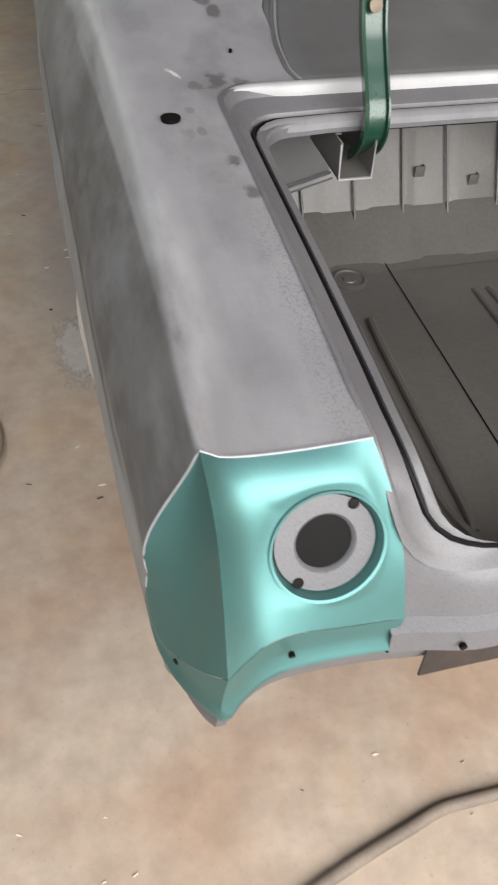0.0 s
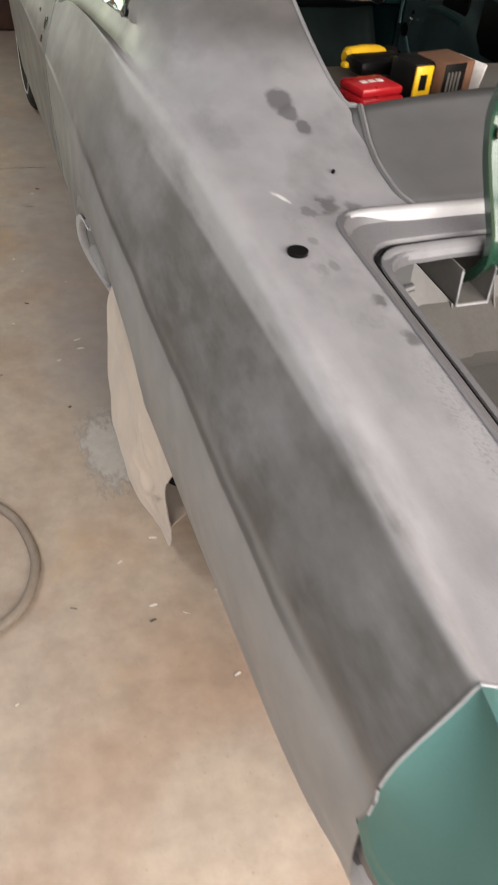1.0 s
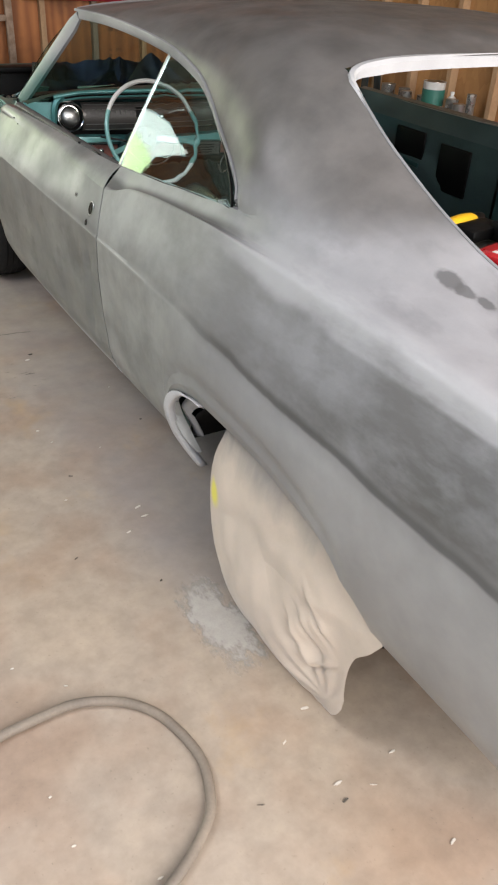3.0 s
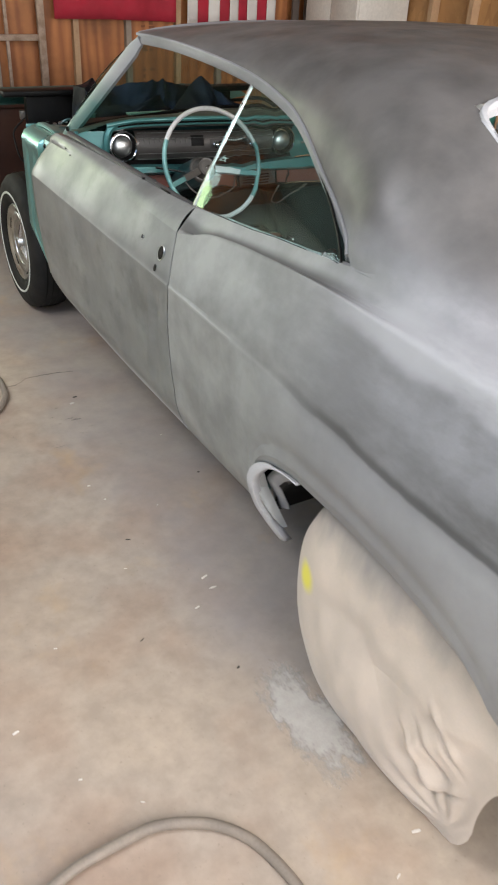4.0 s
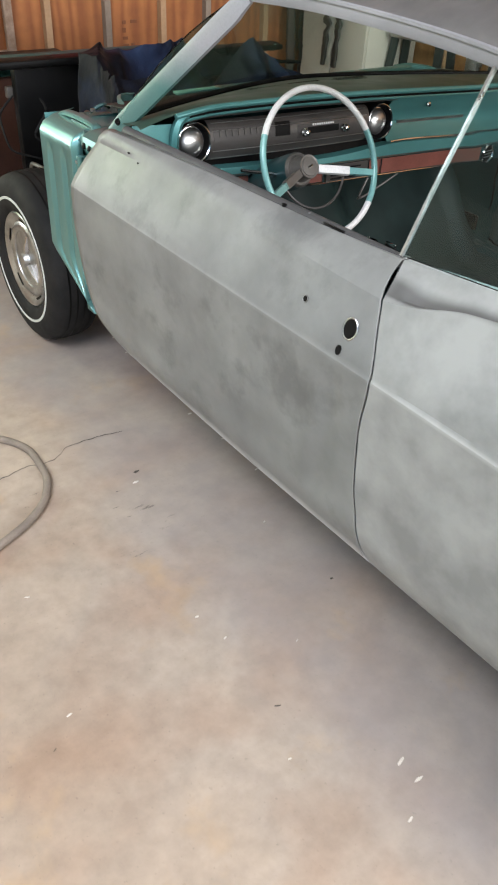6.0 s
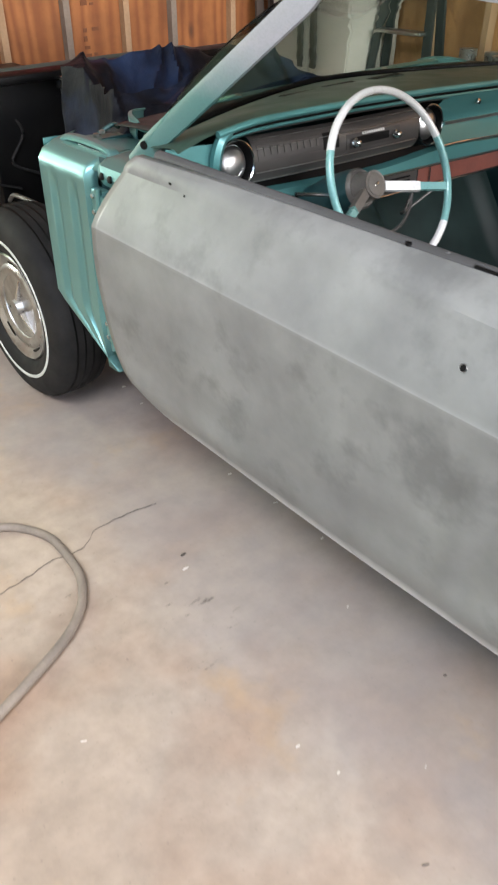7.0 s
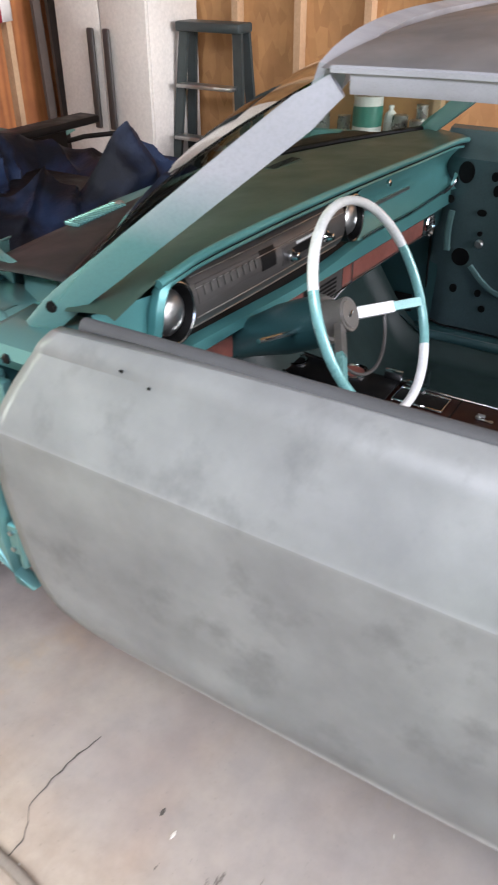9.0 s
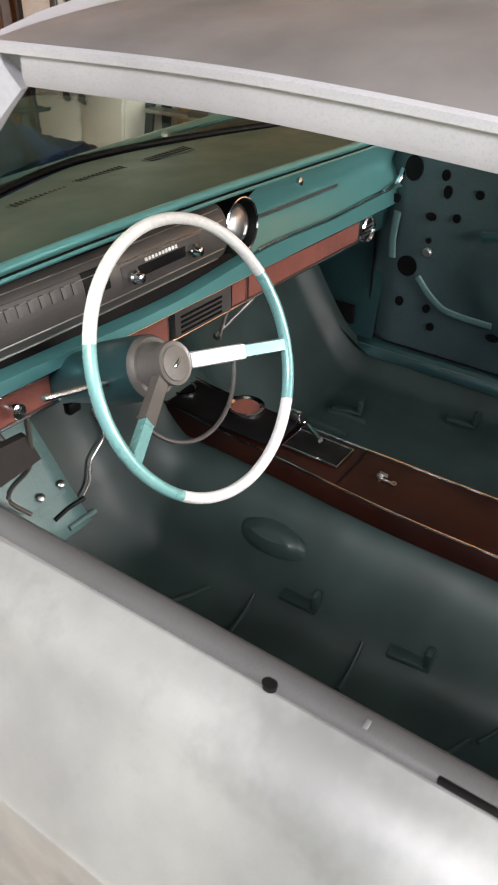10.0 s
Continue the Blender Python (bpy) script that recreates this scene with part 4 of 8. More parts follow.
def quarter_side():
    rows = []
    for y in YS:
        down = [(x, y, z) for x, z in side_profile(y)]
        row = []
        for x, _, z in rounded(y, upper_line(y), down)[1]:
            yy = y + (GAP(z) - 0.004 - 2.40) * smooth_step(1.9, 2.4, y)
            if y > 1.832 and z < 0.52:
                yy -= 0.11 * ((0.52 - z) / 0.16) ** 1.2 * (1 - smooth_step(1.875, 2.25, y)) * smooth_step(1.832, 1.866, y)
            row.append((x, yy, z))
        rows.append(row)
    return loft(rows)


# deck, sail panel and roof: one crowned surface, section by section
VX = curve((0.03, -0.745), (0.82, -0.745), (0.93, -0.79), (1.1, -0.84), (1.3, -0.857), (1.5, -0.864), (1.72, -0.870), (1.76, -0.846), (1.95, -0.787), (2.22, -0.722), (2.48, -0.703), (2.72, -0.703), (2.95, -0.712), (3.15, -0.727), (3.3, -0.72))
VZ = curve((0.03, 0.977), (0.3, 1.005), (0.86, 1.043), (1.0, 1.052), (1.1, 1.06), (1.3, 1.075), (1.5, 1.088), (1.72, 1.102), (1.76, 1.130), (1.95, 1.222), (2.22, 1.328), (2.48, 1.370), (2.72, 1.387), (2.95, 1.395), (3.15, 1.393), (3.3, 1.366))
CZ = curve((0.82, 1.044), (0.86, 1.053), (1.0, 1.090), (1.12, 1.125), (1.3, 1.192), (1.5, 1.285), (1.72, 1.415), (1.85, 1.452), (2.05, 1.470), (2.35, 1.478), (2.7, 1.470), (3.0, 1.448), (3.2, 1.418), (3.3, 1.392))
PP = curve((0.86, 2.0), (1.1, 2.4), (1.3, 3.4), (1.6, 5.6), (1.9, 6.0), (2.3, 4.2), (2.7, 3.0), (3.3, 2.6))
PQ = curve((0.86, 1.1), (1.1, 1.2), (1.3, 1.5), (1.6, 1.9), (1.9, 2.0), (2.3, 1.7), (2.7, 1.4), (3.3, 1.3))


def crown(y, x):
    s = min(1.0, abs(x) / abs(VX(y)))
    return VZ(y) + (CZ(y) - VZ(y)) * (1 - s ** PP(y)) ** (1 / PQ(y))


def inward(y, x_in, n):
    """Points of the crowned surface at y from its outer edge in to x_in, closer together at the edge."""
    out = []
    for i in range(n + 1):
        t = i / n
        x = VX(y) + (x_in - VX(y)) * (t ** 1.6 * 0.85 + 0.15 * t)
        out.append((x, y, crown(y, x)))
    return out


BX = curve((0.86, -0.60), (1.06, -0.60), (1.10, -0.590), (1.2, -0.597), (1.4, -0.602), (1.6, -0.606), (1.66, -0.602), (1.70, -0.588))


def relax(row, keep, times):
    """Rounds a line of points, leaving the first few and the last in place."""
    pts = [Vector(p) for p in row]
    for _ in range(times):
        pts = pts[:keep] + [pts[i - 1] * 0.25 + pts[i] * 0.5 + pts[i + 1] * 0.25 for i in range(keep, len(pts) - 1)] + pts[-1:]
    return pts


def cove(y):
    """Depth of the hollow above the hip."""
    return 0.018 * smooth_step(1.30, 1.9, y) * (1 - smooth_step(2.30, 2.40, y)) + 0.013 * (1 - smooth_step(0.045, 0.50, y)) - 0.003 * smooth_step(0.3, 0.7, y) * (1 - smooth_step(1.0, 1.3, y))


def upper_line(y):
    """From the shoulder in to the deck edge, the foot of the sail panel or the window sill."""
    a, b = (RX(y), RZ(y)), ((VX(y), VZ(y)) if y < 1.7149 else (TX(y), TZ(y)))
    flat, deep = bend(a, b, 0.0, 8), bend(a, b, cove(y), 8)
    pts = []
    for i in range(9):
        w = (i / 8) ** (0.55 - 0.13 * smooth_step(1.6, 1.95, y))
        k = 4 * w * (1 - w) / max(1e-6, 4 * (i / 8) * (1 - i / 8)) if 0 < i < 8 else 0.0
        pts.append((flat[i][0] + (deep[i][0] - flat[i][0]) * k, y, flat[i][1] + (deep[i][1] - flat[i][1]) * k))
    return pts


def top_line(y):
    return rounded(y, upper_line(y), [(x, y, z) for x, z in side_profile(y)])[0]


ROOF_YS = [y for y in YS if 0.8199 <= y < 1.7149] + [1.715 + 1.435 * i / 56 for i in range(57)]


def shell_grid():
    """The sail panel and the roof's outer strip on one grid of points, eased where sail and roof meet."""
    grid = []
    for y in ROOF_YS:
        edge = inward(y, BX(y), 18)
        if y < 1.7149:
            low = top_line(y)
            full = low[:-1] + [Vector(q) for q in edge]
            w = smooth_step(0.88, 1.15, y) * (1 - smooth_step(1.56, 1.70, y))
            soft = relax(full, 7, 26)
            grid.append([a.lerp(b, w) for a, b in zip(full, soft)])
        else:
            grid.append([Vector(q) for q in edge])
    k = len(top_line(1.0)) - 1
    first = next(i for i, y in enumerate(ROOF_YS) if y > 1.7149)
    sail, strip = [r[k:] for r in grid[:first]], grid[first:]
    both = sail + strip
    for _ in range(10):
        new_rows = [list(r) for r in both]
        for i in range(1, len(both) - 1):
            w = smooth_step(1.50, 1.62, ROOF_YS[i]) * (1 - smooth_step(1.86, 2.05, ROOF_YS[i]))
            if w > 0:
                for j in range(1, len(both[i])):
                    new_rows[i][j] = both[i][j].lerp((both[i - 1][j] + both[i + 1][j]) * 0.5, 0.5 * w * min(1.0, j / 4))
        both = new_rows
    lower = [grid[i][:k] + both[i] for i in range(first)]
    return lower + [grid[first - 1][:k] + both[first]], both[first:]


_sail_rows, _strip_rows = shell_grid()


def quarter_top():
    rows = [top_line(y) for y in YS if y <= 0.8201]
    arc = [(-0.685 - 0.06 * math.sin(math.pi / 2 * k / 6), 0.760 + 0.06 * math.cos(math.pi / 2 * k / 6), VZ(0.760 + 0.06 * math.cos(math.pi / 2 * k / 6)) + 0.0012 * math.cos(math.pi / 2 * k / 6)) for k in range(7)]
    corner = [(-0.745, 0.8205, VZ(0.82))] + arc
    deck = join(loft(rows), (corner, [(0, k, k + 1) for k in range(1, 7)]))
    k = len(top_line(1.0)) - 1
    last = top_line(1.7151)
    rows = _sail_rows[:-1] + [last[:-1] + _sail_rows[-1][k:]]
    sail = loft(rows)
    rows = []
    for y in [y for y in YS if y > 1.7149]:
        row = [(x, y + (GAP(max(z, RZ(y) + (TZ(y) - RZ(y)) * (x - RX(y)) / (TX(y) - RX(y)))) - 0.004 - 2.40) * smooth_step(1.9, 2.4, y), z) for x, _, z in top_line(y + 1e-5)]
        rows.append(row + [(TX(y) + 0.014, y, TZ(y) + 0.001), (TX(y) + 0.016, y, TZ(y) - 0.04)])
    return deck, sail, loft(rows)


_deck, _sail, _belt = quarter_top()
_quarter = join(quarter_side(), _deck, _sail, _belt)


def quarter_mat():
    """Sanded grey primer; black guide coat still lies over the upper side panel and in blotches on the sail panel."""
    m = PRIMER.copy()
    m.name = "quarter_primer"
    nt = m.node_tree
    b = nt.nodes["Principled BSDF"]
    base = b.inputs["Base Color"].links[0].from_socket
    v = coords(nt)
    s = nt.nodes.new("ShaderNodeSeparateXYZ")
    nt.links.new(v, s.inputs[0])

    def band(sock, a, b2, c, d):
        lo = nt.nodes.new("ShaderNodeMapRange")
        lo.interpolation_type = "SMOOTHSTEP"
        lo.inputs["From Min"].default_value, lo.inputs["From Max"].default_value = a, b2
        hi = nt.nodes.new("ShaderNodeMapRange")
        hi.interpolation_type = "SMOOTHSTEP"
        hi.inputs["From Min"].default_value, hi.inputs["From Max"].default_value = d, c
        nt.links.new(sock, lo.inputs["Value"]), nt.links.new(sock, hi.inputs["Value"])
        mu = nt.nodes.new("ShaderNodeMath")
        mu.operation = "MULTIPLY"
        nt.links.new(lo.outputs[0], mu.inputs[0]), nt.links.new(hi.outputs[0], mu.inputs[1])
        return mu.outputs[0]

    def times(a, c):
        mu = nt.nodes.new("ShaderNodeMath")
        mu.operation = "MULTIPLY"
        for i, q in enumerate((a, c)):
            if isinstance(q, float):
                mu.inputs[i].default_value = q
            else:
                nt.links.new(q, mu.inputs[i])
        return mu.outputs[0]

    wob = noise_tex(nt, v, 2.6, 4)

    def wobbly(sock, amount):
        n = nt.nodes.new("ShaderNodeMath")
        n.operation = "MULTIPLY_ADD"
        n.inputs[1].default_value = amount
        nt.links.new(wob, n.inputs[0]), nt.links.new(sock, n.inputs[2])
        return n.outputs[0]

    zz = wobbly(s.outputs["Z"], 0.06)
    cloud = ramp(nt, noise_tex(nt, v, 7.5, 5, 0.6), ((0.36, 0.0), (0.66, 1.0)))
    green = times(band(s.outputs["Y"], 1.35, 1.95, 5.0, 6.0), band(zz, -1.0, -0.9, 1.13, 1.17))
    col = mix(nt, green, base, mix(nt, cloud, (0.272, 0.277, 0.265), (0.180, 0.184, 0.177)))
    rise = nt.nodes.new("ShaderNodeMath")
    rise.operation = "MULTIPLY_ADD"
    rise.inputs[1].default_value = -0.05
    nt.links.new(s.outputs["Y"], rise.inputs[0]), nt.links.new(zz, rise.inputs[2])
    sprayed = times(times(band(zz, 0.835, 0.875, 3.0, 4.0), band(rise.outputs[0], -2.0, -1.0, 1.03, 1.06)), band(wobbly(s.outputs["Y"], 0.9), -0.2, 0.35, 1.2, 2.85))
    patchy = ramp(nt, noise_tex(nt, coords(nt, (1.0, 0.6, 1.0)), 7.0, 5, 0.6), ((0.36, 0.22), (0.54, 1.0)))
    fine = ramp(nt, noise_tex(nt, coords(nt, (1.0, 0.45, 1.6)), 16.0, 5, 0.65), ((0.32, 0.55), (0.58, 1.0)))
    patchy = times(patchy, fine)
    grain = noise_tex(nt, v, 300.0, 3, 0.75)
    skin = band(wobbly(s.outputs["X"], 0.030), -5.0, -4.0, -0.914, -0.888)
    dither = nt.nodes.new("ShaderNodeMath")
    dither.operation = "MULTIPLY_ADD"
    dither.inputs[1].default_value = 0.9
    nt.links.new(grain, dither.inputs[0]), nt.links.new(skin, dither.inputs[2])
    stipple = ramp(nt, times(dither.outputs[0], 0.5), ((0.32, 0.0), (0.56, 1.0)))
    fac = times(times(stipple, times(skin, sprayed)), patchy)
    col = mix(nt, fac, col, (0.098, 0.094, 0.093))
    low = times(band(zz, 0.2, 0.3, 0.80, 0.87), band(wobbly(s.outputs["Y"], 0.4), -0.6, -0.2, 1.3, 1.9))
    col = mix(nt, times(low, 0.8), col, mix(nt, cloud, (0.33, 0.328, 0.33), (0.27, 0.268, 0.27)))
    climb = nt.nodes.new("ShaderNodeMath")
    climb.operation = "MULTIPLY_ADD"
    climb.inputs[1].default_value = -0.03
    nt.links.new(s.outputs["Y"], climb.inputs[0]), nt.links.new(zz, climb.inputs[2])
    crease = times(band(climb.outputs[0], 0.806, 0.815, 0.821, 0.840), band(wobbly(s.outputs["Y"], 0.3), 0.2, 0.5, 1.5, 2.1))
    col = mix(nt, times(crease, 0.65), col, (0.035, 0.035, 0.035))
    # Pale sky sheen low on the sail panel, painted into the primer.
    pale = times(band(zz, 1.03, 1.075, 1.135, 1.20), band(s.outputs["Y"], 0.0, 0.2, 1.35, 1.75))
    col = mix(nt, times(pale, 0.42), col, mix(nt, cloud, (0.37, 0.365, 0.385), (0.27, 0.27, 0.285)))
    # Shade in the hollow above the hip, painted dark over the guide coat.
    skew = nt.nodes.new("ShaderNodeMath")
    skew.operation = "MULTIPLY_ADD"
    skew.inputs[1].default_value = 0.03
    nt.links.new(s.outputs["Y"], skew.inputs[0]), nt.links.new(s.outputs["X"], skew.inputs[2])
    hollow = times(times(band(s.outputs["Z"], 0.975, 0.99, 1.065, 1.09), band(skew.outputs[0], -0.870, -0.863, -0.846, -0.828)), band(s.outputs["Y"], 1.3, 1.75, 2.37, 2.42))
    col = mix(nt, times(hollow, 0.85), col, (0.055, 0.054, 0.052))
    ragged = ramp(nt, noise_tex(nt, coords(nt, (1.0, 0.35, 1.0)), 9.0, 5, 0.6), ((0.33, 0.0), (0.55, 1.0)))
    strip = times(times(band(wobbly(s.outputs["X"], 0.035), -0.925, -0.910, -0.880, -0.835), band(s.outputs["Z"], 0.985, 0.995, 1.07, 1.09)), band(s.outputs["Y"], 0.0, 0.05, 1.5, 1.8))
    col = mix(nt, times(times(strip, ragged), 0.55), col, (0.40, 0.40, 0.415))
    smoky = ramp(nt, noise_tex(nt, coords(nt, (1.6, 0.8, 1.0)), 5.5, 5, 0.62), ((0.50, 0.0), (0.66, 1.0)))
    deck = times(band(s.outputs["X"], -0.89, -0.85, -0.5, -0.4), band(s.outputs["Z"], 0.96, 0.98, 1.16, 1.2))
    col = mix(nt, times(times(deck, smoky), 0.5), col, (0.14, 0.14, 0.148))
    dark = mix(nt, cloud, (0.098, 0.091, 0.088), (0.058, 0.055, 0.054))
    sail = band(wobbly(s.outputs["Z"], 0.12), 1.165, 1.25, 3.0, 4.0)
    col = mix(nt, times(sail, ramp(nt, noise_tex(nt, v, 3.0, 4), ((0.2, 0.80), (0.6, 1.0)))), col, dark)
    d2 = nt.nodes.new("ShaderNodeVectorMath")
    d2.operation = "DISTANCE"
    turn = nt.nodes.new("ShaderNodeMapping")
    turn.vector_type = "POINT"
    turn.inputs["Rotation"].default_value = (0, 0, radians(-28))
    turn.inputs["Scale"].default_value = (1.0, 1.0, 0.0)
    shift = nt.nodes.new("ShaderNodeVectorMath")
    shift.operation = "SUBTRACT"
    shift.inputs[1].default_value = (-0.803, 0.882, 0.0)
    nt.links.new(v, shift.inputs[0]), nt.links.new(shift.outputs[0], turn.inputs["Vector"])
    thin = nt.nodes.new("ShaderNodeVectorMath")
    thin.operation = "MULTIPLY"
    thin.inputs[1].default_value = (3.2, 0.75, 0.0)
    nt.links.new(turn.outputs[0], thin.inputs[0])
    nt.links.new(thin.outputs[0], d2.inputs[0])
    wd2 = nt.nodes.new("ShaderNodeMath")
    wd2.operation = "MULTIPLY_ADD"
    wd2.inputs[1].default_value = 0.03
    nt.links.new(noise_tex(nt, coords(nt, (2.0, 0.6, 1.0)), 60.0, 3), wd2.inputs[0]), nt.links.new(d2.outputs["Value"], wd2.inputs[2])
    col = mix(nt, ramp(nt, wd2.outputs[0], ((0.024, 0.8), (0.032, 0.0))), col, (0.60, 0.60, 0.59))
    edge = times(band(s.outputs["X"], -0.86, -0.80, -0.73, -0.70), band(s.outputs["Y"], 0.2, 0.3, 0.9, 1.0))
    worn = ramp(nt, noise_tex(nt, coords(nt, (1.5, 0.8, 1.0)), 15.0, 4, 0.65), ((0.60, 0.0), (0.68, 1.0)))
    col = mix(nt, times(times(edge, worn), 0.5), col, (0.13, 0.13, 0.135))

    def smudge(col, x, y, r, ragged, tone, fac):
        dd = nt.nodes.new("ShaderNodeVectorMath")
        dd.operation = "DISTANCE"
        dd.inputs[1].default_value = (x, y * 0.6, 0.0)
        nt.links.new(coords(nt, (1.0, 0.6, 0.0)), dd.inputs[0])
        ad = nt.nodes.new("ShaderNodeMath")
        ad.operation = "MULTIPLY_ADD"
        ad.inputs[1].default_value = ragged
        nt.links.new(noise_tex(nt, v, 38.0, 4, 0.6), ad.inputs[0]), nt.links.new(dd.outputs["Value"], ad.inputs[2])
        return mix(nt, ramp(nt, ad.outputs[0], ((r * 0.75 + ragged * 0.5, fac), (r + ragged * 0.5, 0.0))), col, tone)

    for x, y, r, ragged, tone, fac in ((-0.80, 0.545, 0.034, 0.03, 0.19, 0.5), (-0.706, 1.165, 0.024, 0.02, 0.085, 0.85), (-0.702, 1.125, 0.018, 0.02, 0.085, 0.8), (-0.690, 1.075, 0.014, 0.02, 0.085, 0.85), (-0.735, 0.846, 0.020, 0.05, 0.07, 0.75), (-0.70, 0.838, 0.012, 0.05, 0.09, 0.7), (-0.775, 0.836, 0.010, 0.04, 0.09, 0.6), (-0.79, 0.47, 0.020, 0.03, 0.20, 0.4),
                                       (-0.765, 0.585, 0.009, 0.03, 0.08, 0.8), (-0.757, 0.50, 0.010, 0.03, 0.08, 0.8), (-0.80, 0.75, 0.008, 0.012, 0.13, 0.6), (-0.795, 0.68, 0.009, 0.012, 0.13, 0.6)):
        col = smudge(col, x, y, r, ragged, (tone, tone, tone * 1.04), fac)
    gritty = times(band(s.outputs["X"], -0.795, -0.77, -0.70, -0.68), band(s.outputs["Y"], -0.2, -0.1, 0.42, 0.5))
    col = mix(nt, times(gritty, ramp(nt, noise_tex(nt, v, 260.0, 3, 0.7), ((0.40, 0.6), (0.50, 0.0)))), col, (0.13, 0.13, 0.135))
    nt.links.new(col, b.inputs["Base Color"])
    return m


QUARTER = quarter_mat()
crease_glint(QUARTER, 0.8202, 0.012, 1.72, 0.34)
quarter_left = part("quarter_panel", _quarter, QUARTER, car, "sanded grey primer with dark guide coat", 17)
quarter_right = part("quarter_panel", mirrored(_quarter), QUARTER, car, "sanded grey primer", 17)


ARCH_PATH = [(-0.992, 1.20, 0.600), (-0.993, 1.36, 0.619), (-0.994, 1.52, 0.626), (-0.995, 1.66, 0.625), (-0.996, 1.75, 0.610), (-0.998, 1.812, 0.572), (-0.994, 1.848, 0.51), (-0.974, 1.850, 0.44), (-0.942, 1.836, 0.375), (-0.903, 1.808, 0.310)]


def arch_ribbon(w):
    """Points along the folded lip, each with its direction towards the wheel."""
    pts = spread([(x - 0.004, y, z) for x, y, z in ARCH_PATH], 70)
    out = []
    for i, p in enumerate(pts):
        t = pts[min(i + 1, 70)] - pts[max(i - 1, 0)]
        out.append((p, Vector((0, t.z, -t.y)).normalized() * w))
    return out


def arch_lip():
    rows = []
    for i, (p, n) in list(enumerate(arch_ribbon(0.0128)))[34:]:
        k = 0.15 + 0.85 * smooth_step(0.55, 0.70, i / 70)
        n = n * k
        rows.append([p - n, p - n * 0.9 + Vector((-0.003, 0, 0)), p + Vector((-0.0035, 0, 0)), p + n * 0.8 + Vector((-0.002, 0, 0)), p + n, p + n * 1.02 + Vector((0.020, 0, 0))])
    return loft(rows)


part("wheel_arch_lip", arch_lip(), LIP, car, "pale primer on the folded arch lip", 40, 0.0015)


def liner_plate():
    rows = []
    for i, (p, n) in enumerate(arch_ribbon(1.0)[40:62]):
        near = Vector((-0.962 + 0.045 * smooth_step(10, 21, i), p.y, p.z)) + n * (0.012 + 0.006 * math.sin(math.pi * i / 21))
        rows.append([near, near + n * 0.018 + Vector((0.004, 0, 0)), near + n * 0.036 + Vector((0.014, 0, 0))])
    return loft(rows)


part("liner_plate", liner_plate(), PRIMER_PALE, car, "pale primed liner plate inside the arch", 60, 0.003)
# wheelhouses
for s in (-1, 1):
    rows = []
    for i in range(15):
        a = math.pi * (0.02 + 0.96 * i / 14)
        rows.append([(s * 0.93, 1.39 + 0.455 * math.cos(a), 0.37 + 0.29 * math.sin(a)), (s * 0.62, 1.39 + 0.455 * math.cos(a), 0.37 + 0.31 * math.sin(a))])
    part("wheelhouse", loft(rows), BLACK, car, "", 60)


def roof():
    rows = []
    for r in _strip_rows:
        y, xi = r[-1].y, r[-1].x
        inner = []
        for k in range(1, 13):
            x = xi * (1 - k / 12)
            drop = (r[-1].z - crown(y, xi)) * (1 - smooth_step(0.0, 0.5, k / 12))
            inner.append(Vector((x, y, crown(y, x) + drop)))
        left = list(r) + inner
        rows.append(left + [Vector((-q.x, q.y, q.z)) for q in reversed(left[:-1])])
    return loft(rows)


roof_panel = part("roof", roof(), QUARTER, car, "dark patchy primer on the roof", 40)


def share_normals(obs, reach):
    """Lets parts that are welded into one smooth skin share their normals along the weld."""
    total = {}
    for ob in obs:
        for pl in ob.data.polygons:
            for i in pl.vertices:
                c = ob.data.vertices[i].co
                key = (round(c.x, 4), round(c.y, 4), round(c.z, 4))
                total[key] = total.get(key, Vector()) + pl.normal * pl.area
    for ob in obs:
        me = ob.data
        normals = [Vector(c.vector) for c in me.corner_normals]
        for lp in me.loops:
            c = me.vertices[lp.vertex_index].co
            if reach(c):
                q = total[(round(c.x, 4), round(c.y, 4), round(c.z, 4))]
                if q.length > 0 and q.dot(normals[lp.index]) > 0:
                    normals[lp.index] = q.normalized()
        me.normals_split_custom_set([tuple(q) for q in normals])


share_normals([quarter_left, quarter_right, roof_panel], lambda c: abs(c.y - 1.715) < 0.012 and c.z > 1.11)


def tulip():
    rows = []
    for i in range(13):
        y = 0.820 + 0.292 * i / 12
        bow = 0.040 * (i / 12) ** 2
        rows.append([(x, y + bow * (1 - (x / 0.6) ** 2), crown(y, x) - 0.004 * i / 12) for x in [-0.6 + 1.2 * k / 24 for k in range(25)]])
    return loft(rows)


part("deck_filler_panel", tulip(), GUIDE, car, "dark sanded panel below the rear window", 40, 0.002)
for s in (-1, 1):
    pts = spread([(s * x, y, crown(y, x) + 0.0005) for x, y in ((0.597, 0.826), (0.607, 0.87), (0.606, 0.93), (0.597, 1.0), (0.583, 1.06), (0.570, 1.112))], 24)
    part("weld_seam", tube(pts, 0.0032, 8), GUIDE, car, "dark groove beside the welded panel")
    part("weld_bead", tube([p + Vector((-s * 0.0065, 0, -0.0005)) for p in pts], 0.0034, 8), PRIMER, car, "sanded weld bead")


